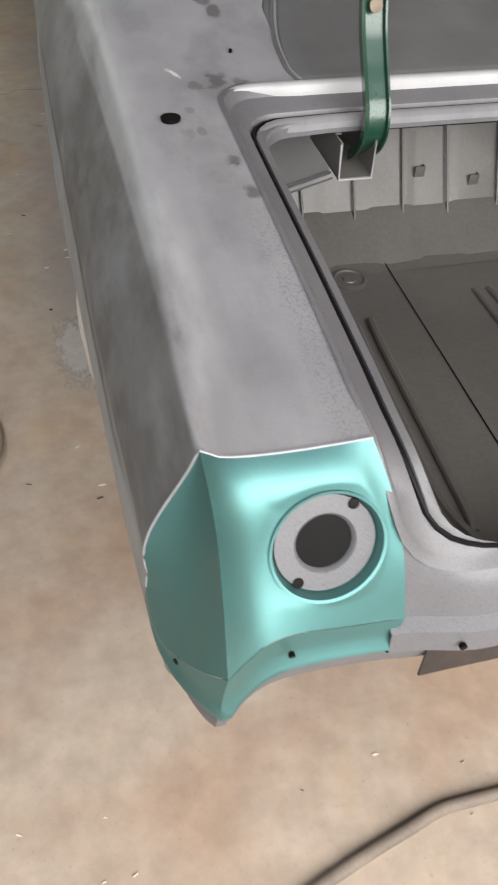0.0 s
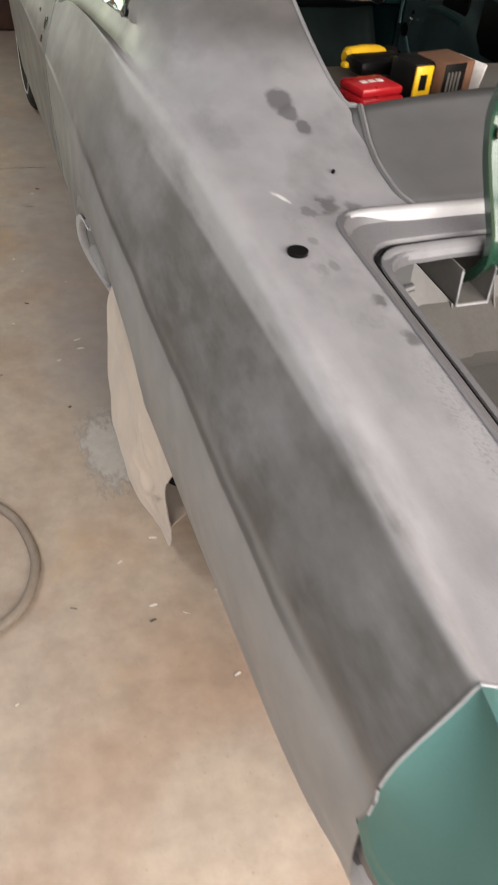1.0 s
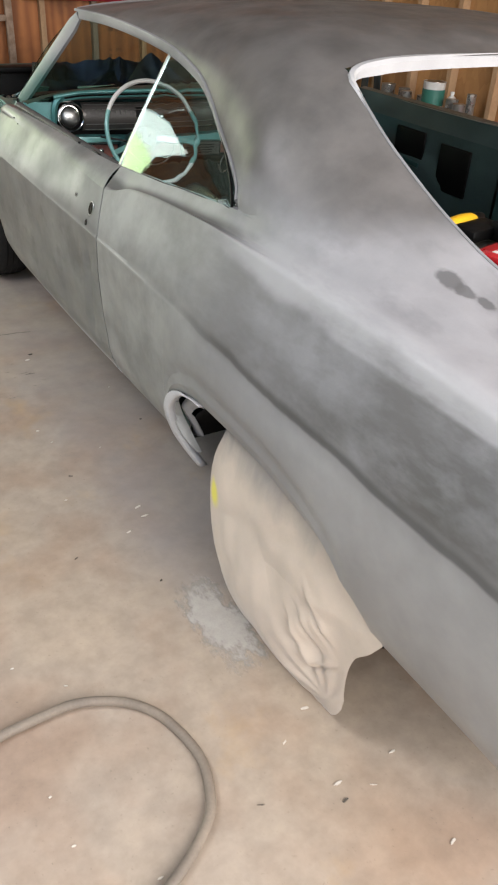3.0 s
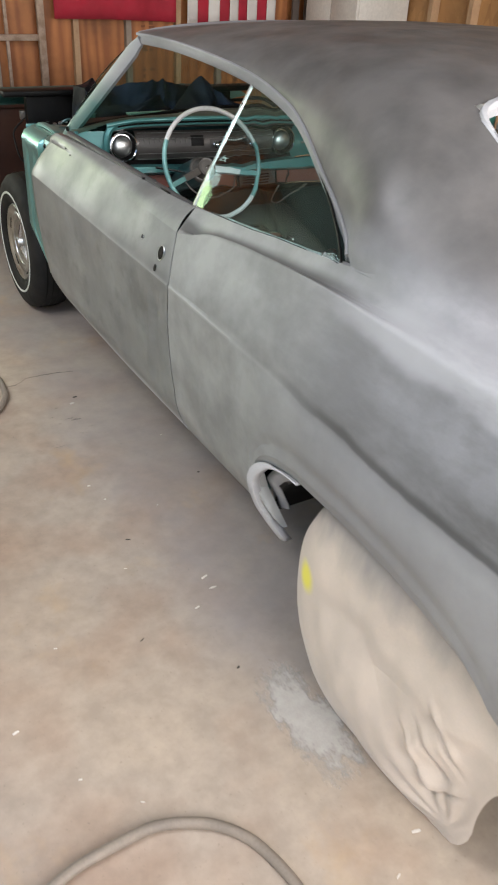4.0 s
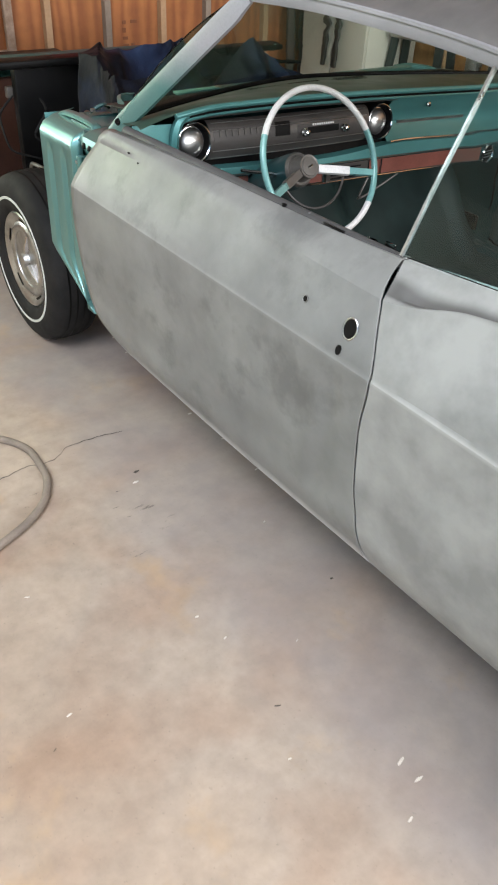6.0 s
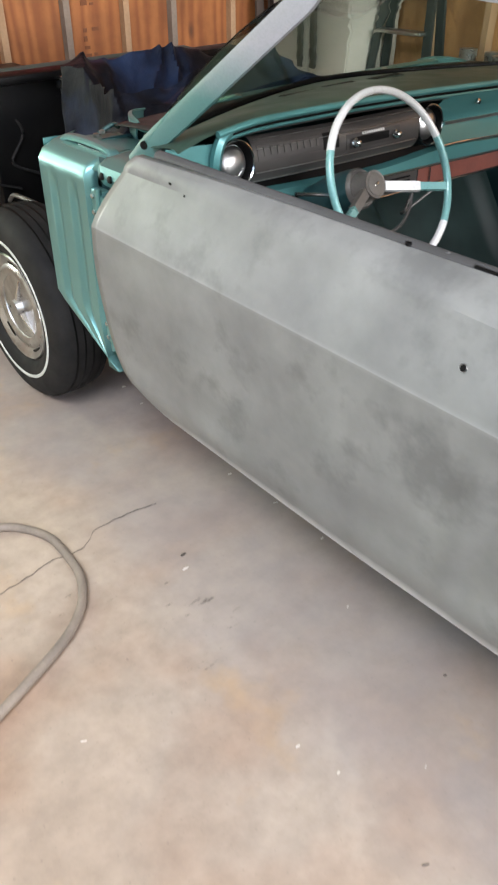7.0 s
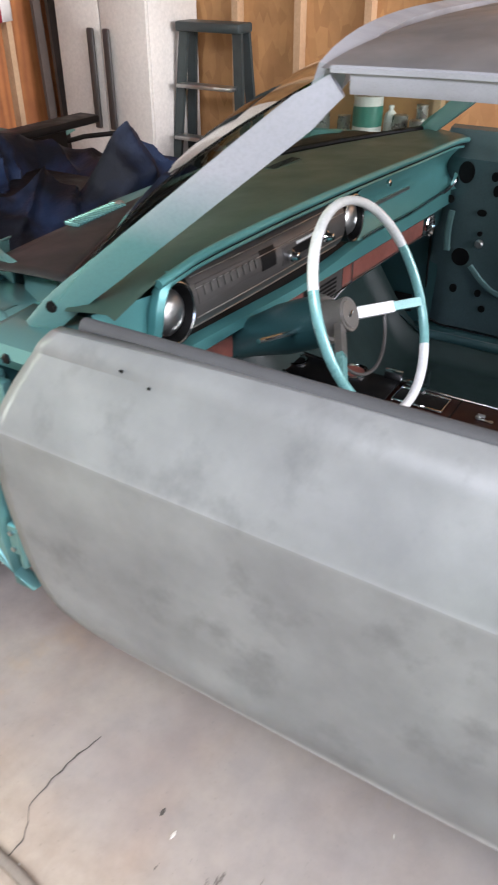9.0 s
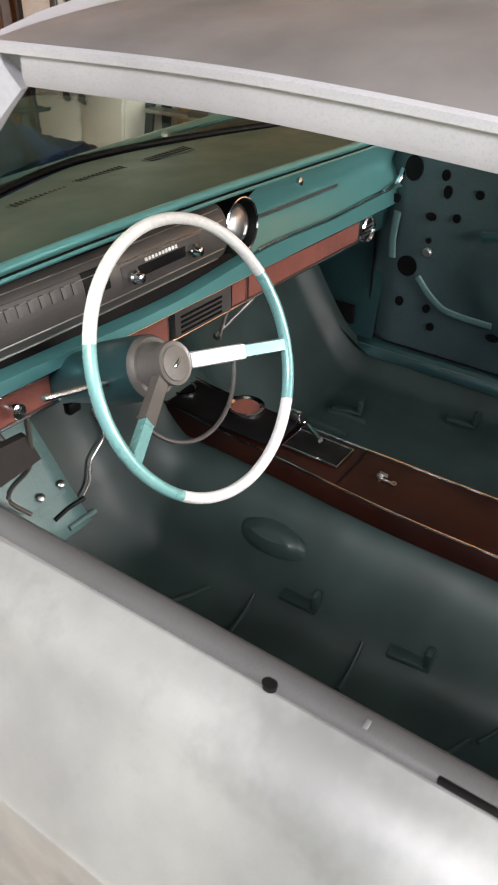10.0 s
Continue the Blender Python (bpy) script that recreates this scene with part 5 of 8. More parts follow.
def rear_window_frame():
    """The edge of the empty rear window, from its lower corner up the sail panel and along the roof to the middle."""
    left = [(-0.572, 1.114, crown(1.114, 0.572)), (-0.588, 1.122, crown(1.122, 0.588))] + [(BX(y), y, crown(y, BX(y)) + 0.001) for y in [1.15 + 0.50 * i / 16 for i in range(17)]]
    top = [(-0.600, 1.682, crown(1.682, 0.600) + 0.001), (-0.583, 1.704, crown(1.704, 0.583) + 0.001), (-0.55, 1.716, crown(1.716, 0.55) + 0.001), (-0.51, 1.720, crown(1.720, 0.51) + 0.001)]
    top += [(x, 1.722 + 0.02 * (1 - (x / 0.5) ** 2), crown(1.72, x) + 0.002) for x in (-0.45, -0.3, -0.15, 0.0)]
    return left, top


_left, _right = rear_window_frame()
for s in (-1, 1):
    part("rear_window_flange", sweep(spread([(-s * x, y, z) for x, y, z in _left], 40), [(-0.003, -0.008), (0.003, -0.008), (0.004, 0.0), (0.0, 0.003), (-0.004, 0.0)]), PRIMER, car, "thin grey edge of the empty rear window")
_top = [Vector(p) for p in spread(_left[-3:] + _right, 34)]
_top += [Vector((-p.x, p.y, p.z)) for p in reversed(_top[:-1])]
part("rear_window_header", sweep(_top, [(-0.012, -0.024), (0.012, -0.028), (0.016, -0.006), (0.008, 0.004), (-0.008, 0.005), (-0.016, -0.006)], taper=lambda u: 0.22 + 0.78 * smooth_step(0.0, 0.16, min(u, 1 - u))), LIP_GREY, car, "thick white primer along the top of the rear window")

# drip rails and window headers
_drip = [(VX(y) - 0.002, y, VZ(y) + 0.001) for y in [1.74 + 1.395 * i / 44 for i in range(45)]]
_head = [(VX(y) + 0.003, y - 0.012 * smooth_step(2.8, 3.2, y), VZ(y) - 0.016) for y in [1.742 + 1.378 * i / 40 for i in range(41)]]
for s in (-1, 1):
    fl = lambda pts: [(x if s < 0 else abs(x), y, z) for x, y, z in pts]
    part("drip_rail", sweep(fl(_drip), [(-0.004, -0.005), (0.006, -0.006), (0.006, 0.002), (0.0, 0.0035), (-0.004, 0.001)]), PRIMER, car, "pale sanded drip rail")
    part("window_header", sweep(fl(_head), [(-0.002, -0.012), (0.008, -0.012), (0.010, 0.014), (-0.004, 0.014), (-0.005, -0.004)]), PRIMER, car, "pale primer header over the side window")


# A pillars, windscreen frame and glass
def pillar_path():
    return spread([(-0.719, 3.130, 1.374), (-0.742, 3.222, 1.300), (-0.774, 3.343, 1.200), (-0.806, 3.464, 1.100), (-0.832, 3.560, 1.020), (-0.846, 3.60, 0.975)], 24)


_pil = pillar_path()
for s in (-1, 1):
    path = [Vector((p.x if s < 0 else -p.x, p.y, p.z)) for p in _pil]
    part("windscreen_pillar", sweep(path, [(-0.010, -0.026), (0.006, -0.026), (0.013, -0.006), (0.010, 0.014), (-0.002, 0.026), (-0.010, 0.012)], up=(0.25 * s, 1, 0.9), taper=lambda u: 0.61 + 0.34 * smooth_step(0.0, 0.10, u) + 0.05 * u), PILLAR, car, "pale primer fading to teal paint at its foot")
_wtop = [Vector((x, 3.15 + 0.09 * (1 - (x / 0.71) ** 2), crown(3.14, x) - 0.012)) for x in [-0.71 + 1.42 * k / 20 for k in range(21)]]


def screen_base(x):
    """Where the windscreen meets the cowl, in plan."""
    return 3.555 + 0.29 * (1 - min(1.0, abs(x) / 0.86) ** 1.5)


_wbot = [Vector((x, screen_base(x), 1.022 + 0.006 * math.cos(x))) for x in [-0.845 + 1.69 * k / 20 for k in range(21)]]
part("windscreen_header", sweep(_wtop, [(-0.02, -0.016), (0.02, -0.02), (0.026, 0.006), (-0.01, 0.012)]), PRIMER, car)
_rows = []
for i in range(9):
    t = i / 8
    _rows.append([a.lerp(b, t) + Vector((0, 0.05 * math.sin(math.pi * t) * (1 - abs(a.x)), 0.03 * math.sin(math.pi * t))) for a, b in zip(_wtop, _wbot)])
windscreen = part("windscreen", pane(_rows, (0, -0.0025, -0.003)), WINDSHIELD, car, "clear green-tinted windscreen glass", 38)
windscreen.visible_shadow = False
part("windscreen_seal", tube(_wbot, 0.010, 8), BLACK, car)

# rear side glass with its chrome edge
_gp = [(-0.878, 2.415, 1.040), (-0.690, 2.43, 1.358), (-0.70, 2.25, 1.318), (-0.775, 1.98, 1.215), (-0.845, 1.79, 1.120), (-0.868, 1.75, 1.094), (-0.876, 2.0, 1.075)]


def quarter_glass(s):
    up = [Vector((x * -s, y, z)) for x, y, z in (_gp[1], (-0.684, 2.36, 1.338), _gp[2], (-0.735, 2.11, 1.272), _gp[3], (-0.812, 1.875, 1.165), _gp[4], _gp[5])]
    low = [Vector((x * -s, y, z)) for x, y, z in (_gp[0], (-0.884, 2.31, 1.05), (-0.882, 2.2, 1.057), (-0.880, 2.1, 1.064), _gp[6], (-0.874, 1.9, 1.082), (-0.872, 1.82, 1.088), _gp[5])]
    rows = [[a.lerp(b, i / 6) + Vector((s * 0.010 * math.sin(math.pi * i / 6), 0, 0)) for a, b in zip(up, low)] for i in range(7)]
    g = part("quarter_glass", pane(rows, (-s * 0.004, 0, 0)), GLASS, car, "raised rear side glass with a chrome edge", 38)
    g.visible_shadow = False
    edge = [Vector((x * -s, y, z)) for x, y, z in (_gp[0], (-0.816, 2.420, 1.15), (-0.752, 2.425, 1.255), _gp[1])]
    part("chrome_edge", sweep(spread(edge, 12), [(-0.0025, -0.0045), (0.0025, -0.0045), (0.003, 0.0045), (-0.003, 0.0045)], up=(1, 0, 0)), WHEEL_SILVER, g, "dull chrome edge strip")
    part("rubber_seal", tube(spread([Vector((x * -s, y, z)) for x, y, z in ((-0.668, 2.46, 1.356), (-0.702, 2.25, 1.322), (-0.777, 1.98, 1.219), (-0.847, 1.79, 1.124), (-0.869, 1.748, 1.095))], 24), 0.0035, 8), BLACK, g, "thin black window seal")


quarter_glass(-1), quarter_glass(1)


# doors
def door_skin():
    rows = []
    for i in range(73):
        u = (i / 72) ** 1.4
        y0 = 2.405 + 1.19 * u
        row = []
        prof = bend((TX(y0), TZ(y0)), (RX(y0), RZ(y0)), 0.006, 5)[:-1] + side_profile(y0, False)
        for x, z in prof:
            zz = min(max(z, 0.36), 1.04)
            y = GAP(zz) + (FRONT(zz) - GAP(zz)) * u
            lean = 2.435 + 0.05 * smooth_step(0.75, 0.45, z)
            dent = smooth_step(0.42, 0.52, z) * (1 - smooth_step(0.76, 0.83, z))
            x += dent * (0.0055 * math.exp(-((y - lean) / 0.022) ** 2) - 0.003 * math.exp(-((y - lean - 0.05) / 0.02) ** 2))
            row.append((x, y, z))
        rows.append([(row[0][0] + 0.022, row[0][1], row[0][2] - 0.001)] + row)
    return loft(rows)


def door_edge(u):
    pts = []
    for k in range(15):
        z = 0.40 + 0.555 * k / 14
        y = GAP(z) + 0.004 if u == 0 else FRONT(z) - 0.004
        x = [q for q in side_profile(min(max(y, 2.4), 3.6), False)]
        xx = min(x, key=lambda q: abs(q[1] - z))[0]
        pts.append((xx, y, z))
    return loft([pts, [(p[0] + 0.06, p[1], p[2]) for p in pts]])


door = part("door", door_skin(), PRIMER_DOOR, car, "patchy green-grey primer, handle removed", 15, 0.002)
part("door_edge", door_edge(0), PRIMER, door)
part("door_edge", door_edge(1), PRIMER, door)
_in = [[(-0.858, y, 1.022), (-0.854, y, 0.98), (-0.80, y, 0.93), (-0.795, y, 0.60), (-0.82, y, 0.40)] for y in [2.44 + 1.01 * i / 20 for i in range(21)]]
part("inner_panel", loft(_in), TEAL_DARK, door, "bare dark teal inner panel")
part("window_sill", sweep([(-0.868, y, 1.028) for y in [2.42 + 1.05 * i / 20 for i in range(21)]], [(-0.014, -0.012), (0.014, -0.014), (0.016, -0.004), (0.013, 0.003), (0.007, 0.008), (0.0, 0.0095), (-0.007, 0.008), (-0.012, 0.003), (-0.015, -0.004)]), SILL, door, "dark grey window sill with slots")


def side_x(y, z, arch=False):
    p = side_profile(y, arch)
    for (x0, z0), (x1, z1) in zip(p, p[1:]):
        if min(z0, z1) <= z <= max(z0, z1) and abs(z1 - z0) > 1e-6:
            return x0 + (x1 - x0) * (z - z0) / (z1 - z0)
    return p[0][0]


def hole(at, r, ry, parent, direction=(-1, 0, 0), name="hole", rim=None):
    prof = [(r * 1.18, 0.0004), (r * 1.08, 0.0016), (r, 0.0012), (r * 0.96, -0.004), (r * 0.2, -0.006)]
    sh = lathe([(q, h) for q, h in prof[2:]], axis_to(at, direction) @ Matrix.Diagonal((1, ry / r, 1, 1)), 20)
    ob = part(name, sh, BLACK, parent)
    if rim:
        part("rim", lathe(prof[:3], axis_to(at, direction) @ Matrix.Diagonal((1, ry / r, 1, 1)), 20, False), rim, ob)
    return ob


def on_side(y, z):
    return (side_x(y, z) - 0.0022, y, z)


hole(on_side(2.424, 0.915), 0.016, 0.019, door, (-0.95, 0, 0.30), "lock_hole", STEEL)
hole(on_side(2.434, 0.871), 0.007, 0.010, door, (-0.95, 0, 0.30), "bolt_hole")
hole(on_side(2.560, 0.921), 0.006, 0.006, door, (-0.95, 0, 0.30), "bolt_hole", STEEL)
for y, z in ((3.351, 1.004), (3.30, 0.99)):
    hole(on_side(y, z), 0.0024, 0.0024, door, (-0.8, 0, 0.6), "mirror_hole")
hole((-0.880, 2.758, 1.0345), 0.005, 0.006, door, (0, 0, 1), "sill_hole")
part("sill_slot", box((-0.879, 2.60, 1.0345), (0.005, 0.06, 0.004), 0.001), BLACK, door)
part("sill_patch", box((-0.871, 2.685, 1.0368), (0.008, 0.004, 0.002), 0.001), GUIDE, door)
# rocker under the door
for s in (-1, 1):
    path = [(s * 0.815, y, 0.345) for y in (1.96, 2.2, 2.6, 3.0, 3.3, 3.52)]
    part("rocker", sweep(path, [(-0.03, -0.028), (0.02, -0.028), (0.022, -0.01), (0.012, 0.03), (-0.03, 0.032)]), GUIDE, car)

hole((-0.836, 0.721, 1.0375), 0.016, 0.016, quarter_left, (-0.02, 0.0, 1), "aerial_hole")
hole((-0.690, 0.935, crown(0.935, 0.690) + 0.004), 0.0032, 0.0032, quarter_left, (0, -0.3, 1), "small_hole")


# trunk opening: gutter, lip and seal round the removed lid
def trunk_loop(inset, drop):
    pts = []
    xs = 0.745 - inset
    yf = 0.820 - inset * 1.45
    r = 0.06
    for x in (0.0, -0.2, -0.4, -0.55):
        pts.append((x, yf, crown(0.822, x) - drop))
    for k in range(7):
        a = math.pi / 2 * k / 6
        y = yf - r + r * math.cos(a)
        pts.append((-(xs - r) - r * math.sin(a), y, VZ(y + inset * 1.45) * 0.5 + VZ(y) * 0.5 + 0.0012 * math.cos(a) - drop))
    for y in (0.62, 0.50, 0.38, 0.25, 0.12):
        pts.append((-xs, y, VZ(y) - drop))
    k = min(inset, 0.022) * 0.8
    pts += [(-xs + 0.004, 0.05, 0.972 - drop), (-xs + 0.014, 0.010 + k * 0.3, 0.930 - drop * 0.6), (-xs + 0.028, -0.019 + k, 0.883 - drop * 0.3 + k * 0.3), (-xs + 0.062, -0.035 + k, 0.845 + k * 0.4), (-xs + 0.12, -0.041 + k, 0.826 + k * 0.5), (-0.40, -0.043 + k, 0.818 + k * 0.5), (-0.2, -0.044 + k, 0.816 + k * 0.5), (0.0, -0.044 + k, 0.816 + k * 0.5)]
    pts = [tuple(q) for q in spread(pts, 96)]
    full = pts + [(-x, y, z) for x, y, z in reversed(pts[1:-1])]
    return [Vector(p) for p in full]


def front_strip(rings, reach):
    """A strip along the front of the trunk opening, round both corners."""
    loops = [trunk_loop(a, d) for a, d in rings]
    n = sum(1 for p in loops[0][:97] if p.y > reach)
    lines = [[lp[-k] for k in range(n - 1, 0, -1)] + lp[:n] for lp in loops]
    last = len(lines[0]) - 1
    return loft([[lines[0][i].lerp(q, smooth_step(0, 9, min(i, last - i))) for i, q in enumerate(line)] for line in lines])


part("trunk_gutter", loft([trunk_loop(*q) for q in ((-0.004, -0.0018), (0.003, -0.0022), (0.007, 0.004), (0.011, 0.014), (0.030, 0.022), (0.035, 0.026), (0.038, 0.038), (0.044, 0.040), (0.0455, 0.030), (0.056, 0.031), (0.0585, 0.036), (0.0585, 0.052))], False, True), SPECKLED, car, "speckled grey primer in the trunk gutter", 35)
part("gutter_lip", front_strip([(-0.003, 0.001), (-0.002, -0.0030), (0.002, -0.0055), (0.009, -0.0050), (0.0120, -0.001), (0.0125, 0.016)], 0.70), LIP_GREY, car, "white primer on the front lip of the gutter", 50)
part("gutter_lip", front_strip([(0.0445, 0.036), (0.0450, 0.0285), (0.048, 0.0275), (0.054, 0.0290), (0.0590, 0.034), (0.0592, 0.044)], 0.60), PRIMER, car, "pale inner lip of the gutter", 50)
part("trunk_seal", tube(trunk_loop(0.0405, 0.034), 0.0036, 8, True), BLACK, car, "black sealer in the gutter")


# trunk interior
def trunk_box():
    t = part("trunk_floor", loft([[(x, y, 0.44 + 0.012 * smooth_step(0.30, 0.45, abs(x)) - 0.05 * smooth_step(0.45, 0.62, abs(x)) * (y < 0.95)) for x in [-0.72 + 1.44 * k / 48 for k in range(49)]] for y in [0.14 + 1.04 * i / 30 for i in range(31)]]), TRUNK, car, "warm grey painted sheet metal floor", 50)
    bulk = []
    for i in range(9):
        s = i / 8
        bulk.append([(x, 1.13 + 0.09 * smooth_step(0, 0.25, s) + 0.18 * s, 0.435 + 0.38 * s + (0.006 if (int((x + 0.72) / 0.125) % 2 == 0) else 0.0)) for x in [-0.72 + 1.44 * k / 96 for k in range(97)]])
    part("seat_bulkhead", loft(bulk), TRUNK, t, "ribbed grey bulkhead behind the seats", 25)
    for top, low in ((-0.42, -0.40), (-0.265, -0.26), (-0.127, -0.123), (-0.005, 0.010), (0.150, 0.156), (0.29, 0.30)):
        part("bulkhead_rib", tube([(top + (low - top) * (1 - q), 1.215 + 0.18 * q - 0.001, 0.447 + 0.38 * q) for q in (0.06, 0.3, 0.6, 1.0)], 0.0034, 8), TRUNK, t)
        part("rib_groove", tube([(top + (low - top) * (1 - q) - 0.005, 1.215 + 0.18 * q - 0.0005, 0.447 + 0.38 * q) for q in (0.06, 0.3, 0.6, 1.0)], 0.0016, 6), SCUFF, t)
    random.seed(9)
    part("bulkhead_weld", tube([(x, 1.206 + 0.004 * random.uniform(-1, 1), 0.478 + 0.004 * random.uniform(-1, 1)) for x in [-0.40 + 1.0 * k / 60 for k in range(61)]], 0.0045, 6), TRUNK, t, "lumpy weld along the bulkhead")
    part("bulkhead_fold", loft([[(x, y, z + 0.002 * math.sin(23 * x) * math.sin(9 * x)) for x in [-0.66 + 1.32 * k / 80 for k in range(81)]] for y, z in ((1.212, 0.476), (1.198, 0.470), (1.180, 0.458), (1.150, 0.446), (1.10, 0.4418))]), TRUNK, t, "rounded fold where floor and bulkhead meet", 60)
    for s in (-1, 1):
        wall = [[(s * 0.692, y, 0.94 - 0.14 * smooth_step(0.12, 0.02, y)), (s * 0.715, y, 0.74), (s * 0.69, y, 0.60), (s * 0.62, y, 0.42)] for y in [0.10 + 1.10 * i / 20 for i in range(21)]]
        part("trunk_side", loft(wall), TRUNK, t)
        part("drain_rib", tube(spread([(s * 0.335, 0.90, 0.448), (s * 0.339, 0.87, 0.453), (s * 0.355, 0.58, 0.453), (s * 0.369, 0.30, 0.453), (s * 0.372, 0.26, 0.446)], 40), 0.010, 8), TRUNK, t, "raised rib")
        part("drain_rib", tube(spread([(s * 0.375, 0.88, 0.448), (s * 0.380, 0.84, 0.451), (s * 0.395, 0.55, 0.451), (s * 0.405, 0.35, 0.451), (s * 0.36, 0.21, 0.451), (s * 0.25, 0.17, 0.451)], 40), 0.009, 8), TRUNK, t, "raised rib")
        part("drain_rib", tube(spread([(s * 0.50, 0.80, 0.44), (s * 0.525, 0.45, 0.43), (s * 0.515, 0.25, 0.43), (s * 0.42, 0.13, 0.455)], 40), 0.016, 8), TRUNK, t, "raised rib")
        part("drain_rib", tube(spread([(s * 0.02, 0.985, 0.438), (s * 0.02, 0.96, 0.4445), (s * 0.02, 0.35, 0.4445)], 20), 0.008, 8), TRUNK, t, "raised rib")
        part("plug", lathe([(0.045, -0.002), (0.047, 0.005), (0.038, 0.007), (0.034, 0.003), (0.018, 0.003), (0.016, 0.006)], Matrix.Translation((s * 0.325, 1.08, 0.442)), 28), TRUNK, t, "round pressed plug")
        # Guide-coat grey gives the gusset the shade of its recess.
        part("gusset", join(slab([(s * 0.70, 0.97, 0.96), (s * 0.47, 0.97, 0.96), (s * 0.462, 0.97, 0.80), (s * 0.70, 0.97, 0.735)], (0, 0.01, 0)), tube([(s * 0.70, 0.960, 0.728), (s * 0.460, 0.960, 0.796)], 0.009, 8)), GUIDE, t, "folded gusset under the gutter, shade put into its dark colour")
    part("seam", tube([(-0.205, 1.138, 0.4435), (-0.212, 0.8, 0.4425), (-0.219, 0.5, 0.4425), (-0.222, 0.2, 0.4425)], 0.0015, 6), BLACK, t, "dark lap seam")
    for x, z in ((-0.076, 0.613), (0.082, 0.585), (0.235, 0.60)):
        y = 1.13 + 0.09 + 0.18 * (z - 0.435) / 0.38
        part("clip", join(box((x, y - 0.012, z), (0.028, 0.004, 0.026), 0.001), box((x, y - 0.006, z - 0.014), (0.028, 0.014, 0.004), 0.001), box((x + 0.012, y - 0.006, z + 0.002), (0.003, 0.016, 0.022), 0.001)), TRUNK, t, "bent metal clip")
    part("tail_pan", loft([[(x, -0.03, 0.80), (x, -0.02, 0.64), (x, 0.15, 0.445)] for x in (-0.72, 0.72)]), TRUNK, t)
    part("shelf_beam", loft([[(x, 0.745, 0.985), (x, 0.80, 0.972), (x, 0.90, 0.945), (x, 1.20, 0.935), (x, 1.36, 0.835)] for x in (-0.70, 0.70)]), TRUNK, t)


trunk_box()


def lid_hinge(s):
    path = [(s * 0.496, y, z) for y, z in ((0.755, 0.94), (0.722, 0.966), (0.704, 1.00), (0.708, 1.03), (0.727, 1.063), (0.752, 1.10), (0.782, 1.155), (0.794, 1.20), (0.784, 1.245), (0.75, 1.32), (0.71, 1.38))]
    h = part("lid_hinge", sweep(spread(path, 52), [(-0.020, 0.009), (-0.0225, -0.008), (-0.019, -0.008), (-0.017, 0.0), (0.013, 0.0), (0.015, -0.008), (0.0225, -0.010), (0.020, 0.009)], up=(0, 1, 0.02)), GREEN, car, "glossy dark green bent trunk hinge arm")
    part("bolt", lathe([(0.011, 0.0), (0.011, 0.003), (0.006, 0.004)], axis_to((s * 0.496, 0.776, 1.172), (0, -1, 0.25)), 16), BRASS_BOLT, h, "dull brass bolt head")
    x0, x1 = (-0.551, -0.490) if s < 0 else (0.490, 0.551)
    for x in (x0, x1):
        part("hinge_bracket", slab([(x, 0.705, 0.985), (x, 0.700, 0.922), (x, 0.86, 0.925), (x, 0.86, 0.985)], (0.003, 0, 0)), TRUNK, h)
    part("hinge_bracket", slab([(x0, 0.700, 0.922), (x1, 0.700, 0.922), (x1, 0.86, 0.925), (x0, 0.86, 0.925)], (0, 0, 0.003)), TRUNK, h)
    part("bracket_edge", tube([(x0, 0.703, 0.983), (x0, 0.699, 0.922), (x1, 0.699, 0.922), (x1, 0.703, 0.983)], 0.0022, 6), PRIMER_PALE, h, "bare bright edge")


lid_hinge(-1), lid_hinge(1)


# tail end: teal lamp housing each side, rear panel between
LAMP = Vector((-0.803, -0.019, 0.886))
LAMP_N = Vector((0.0, -0.902, 0.433))


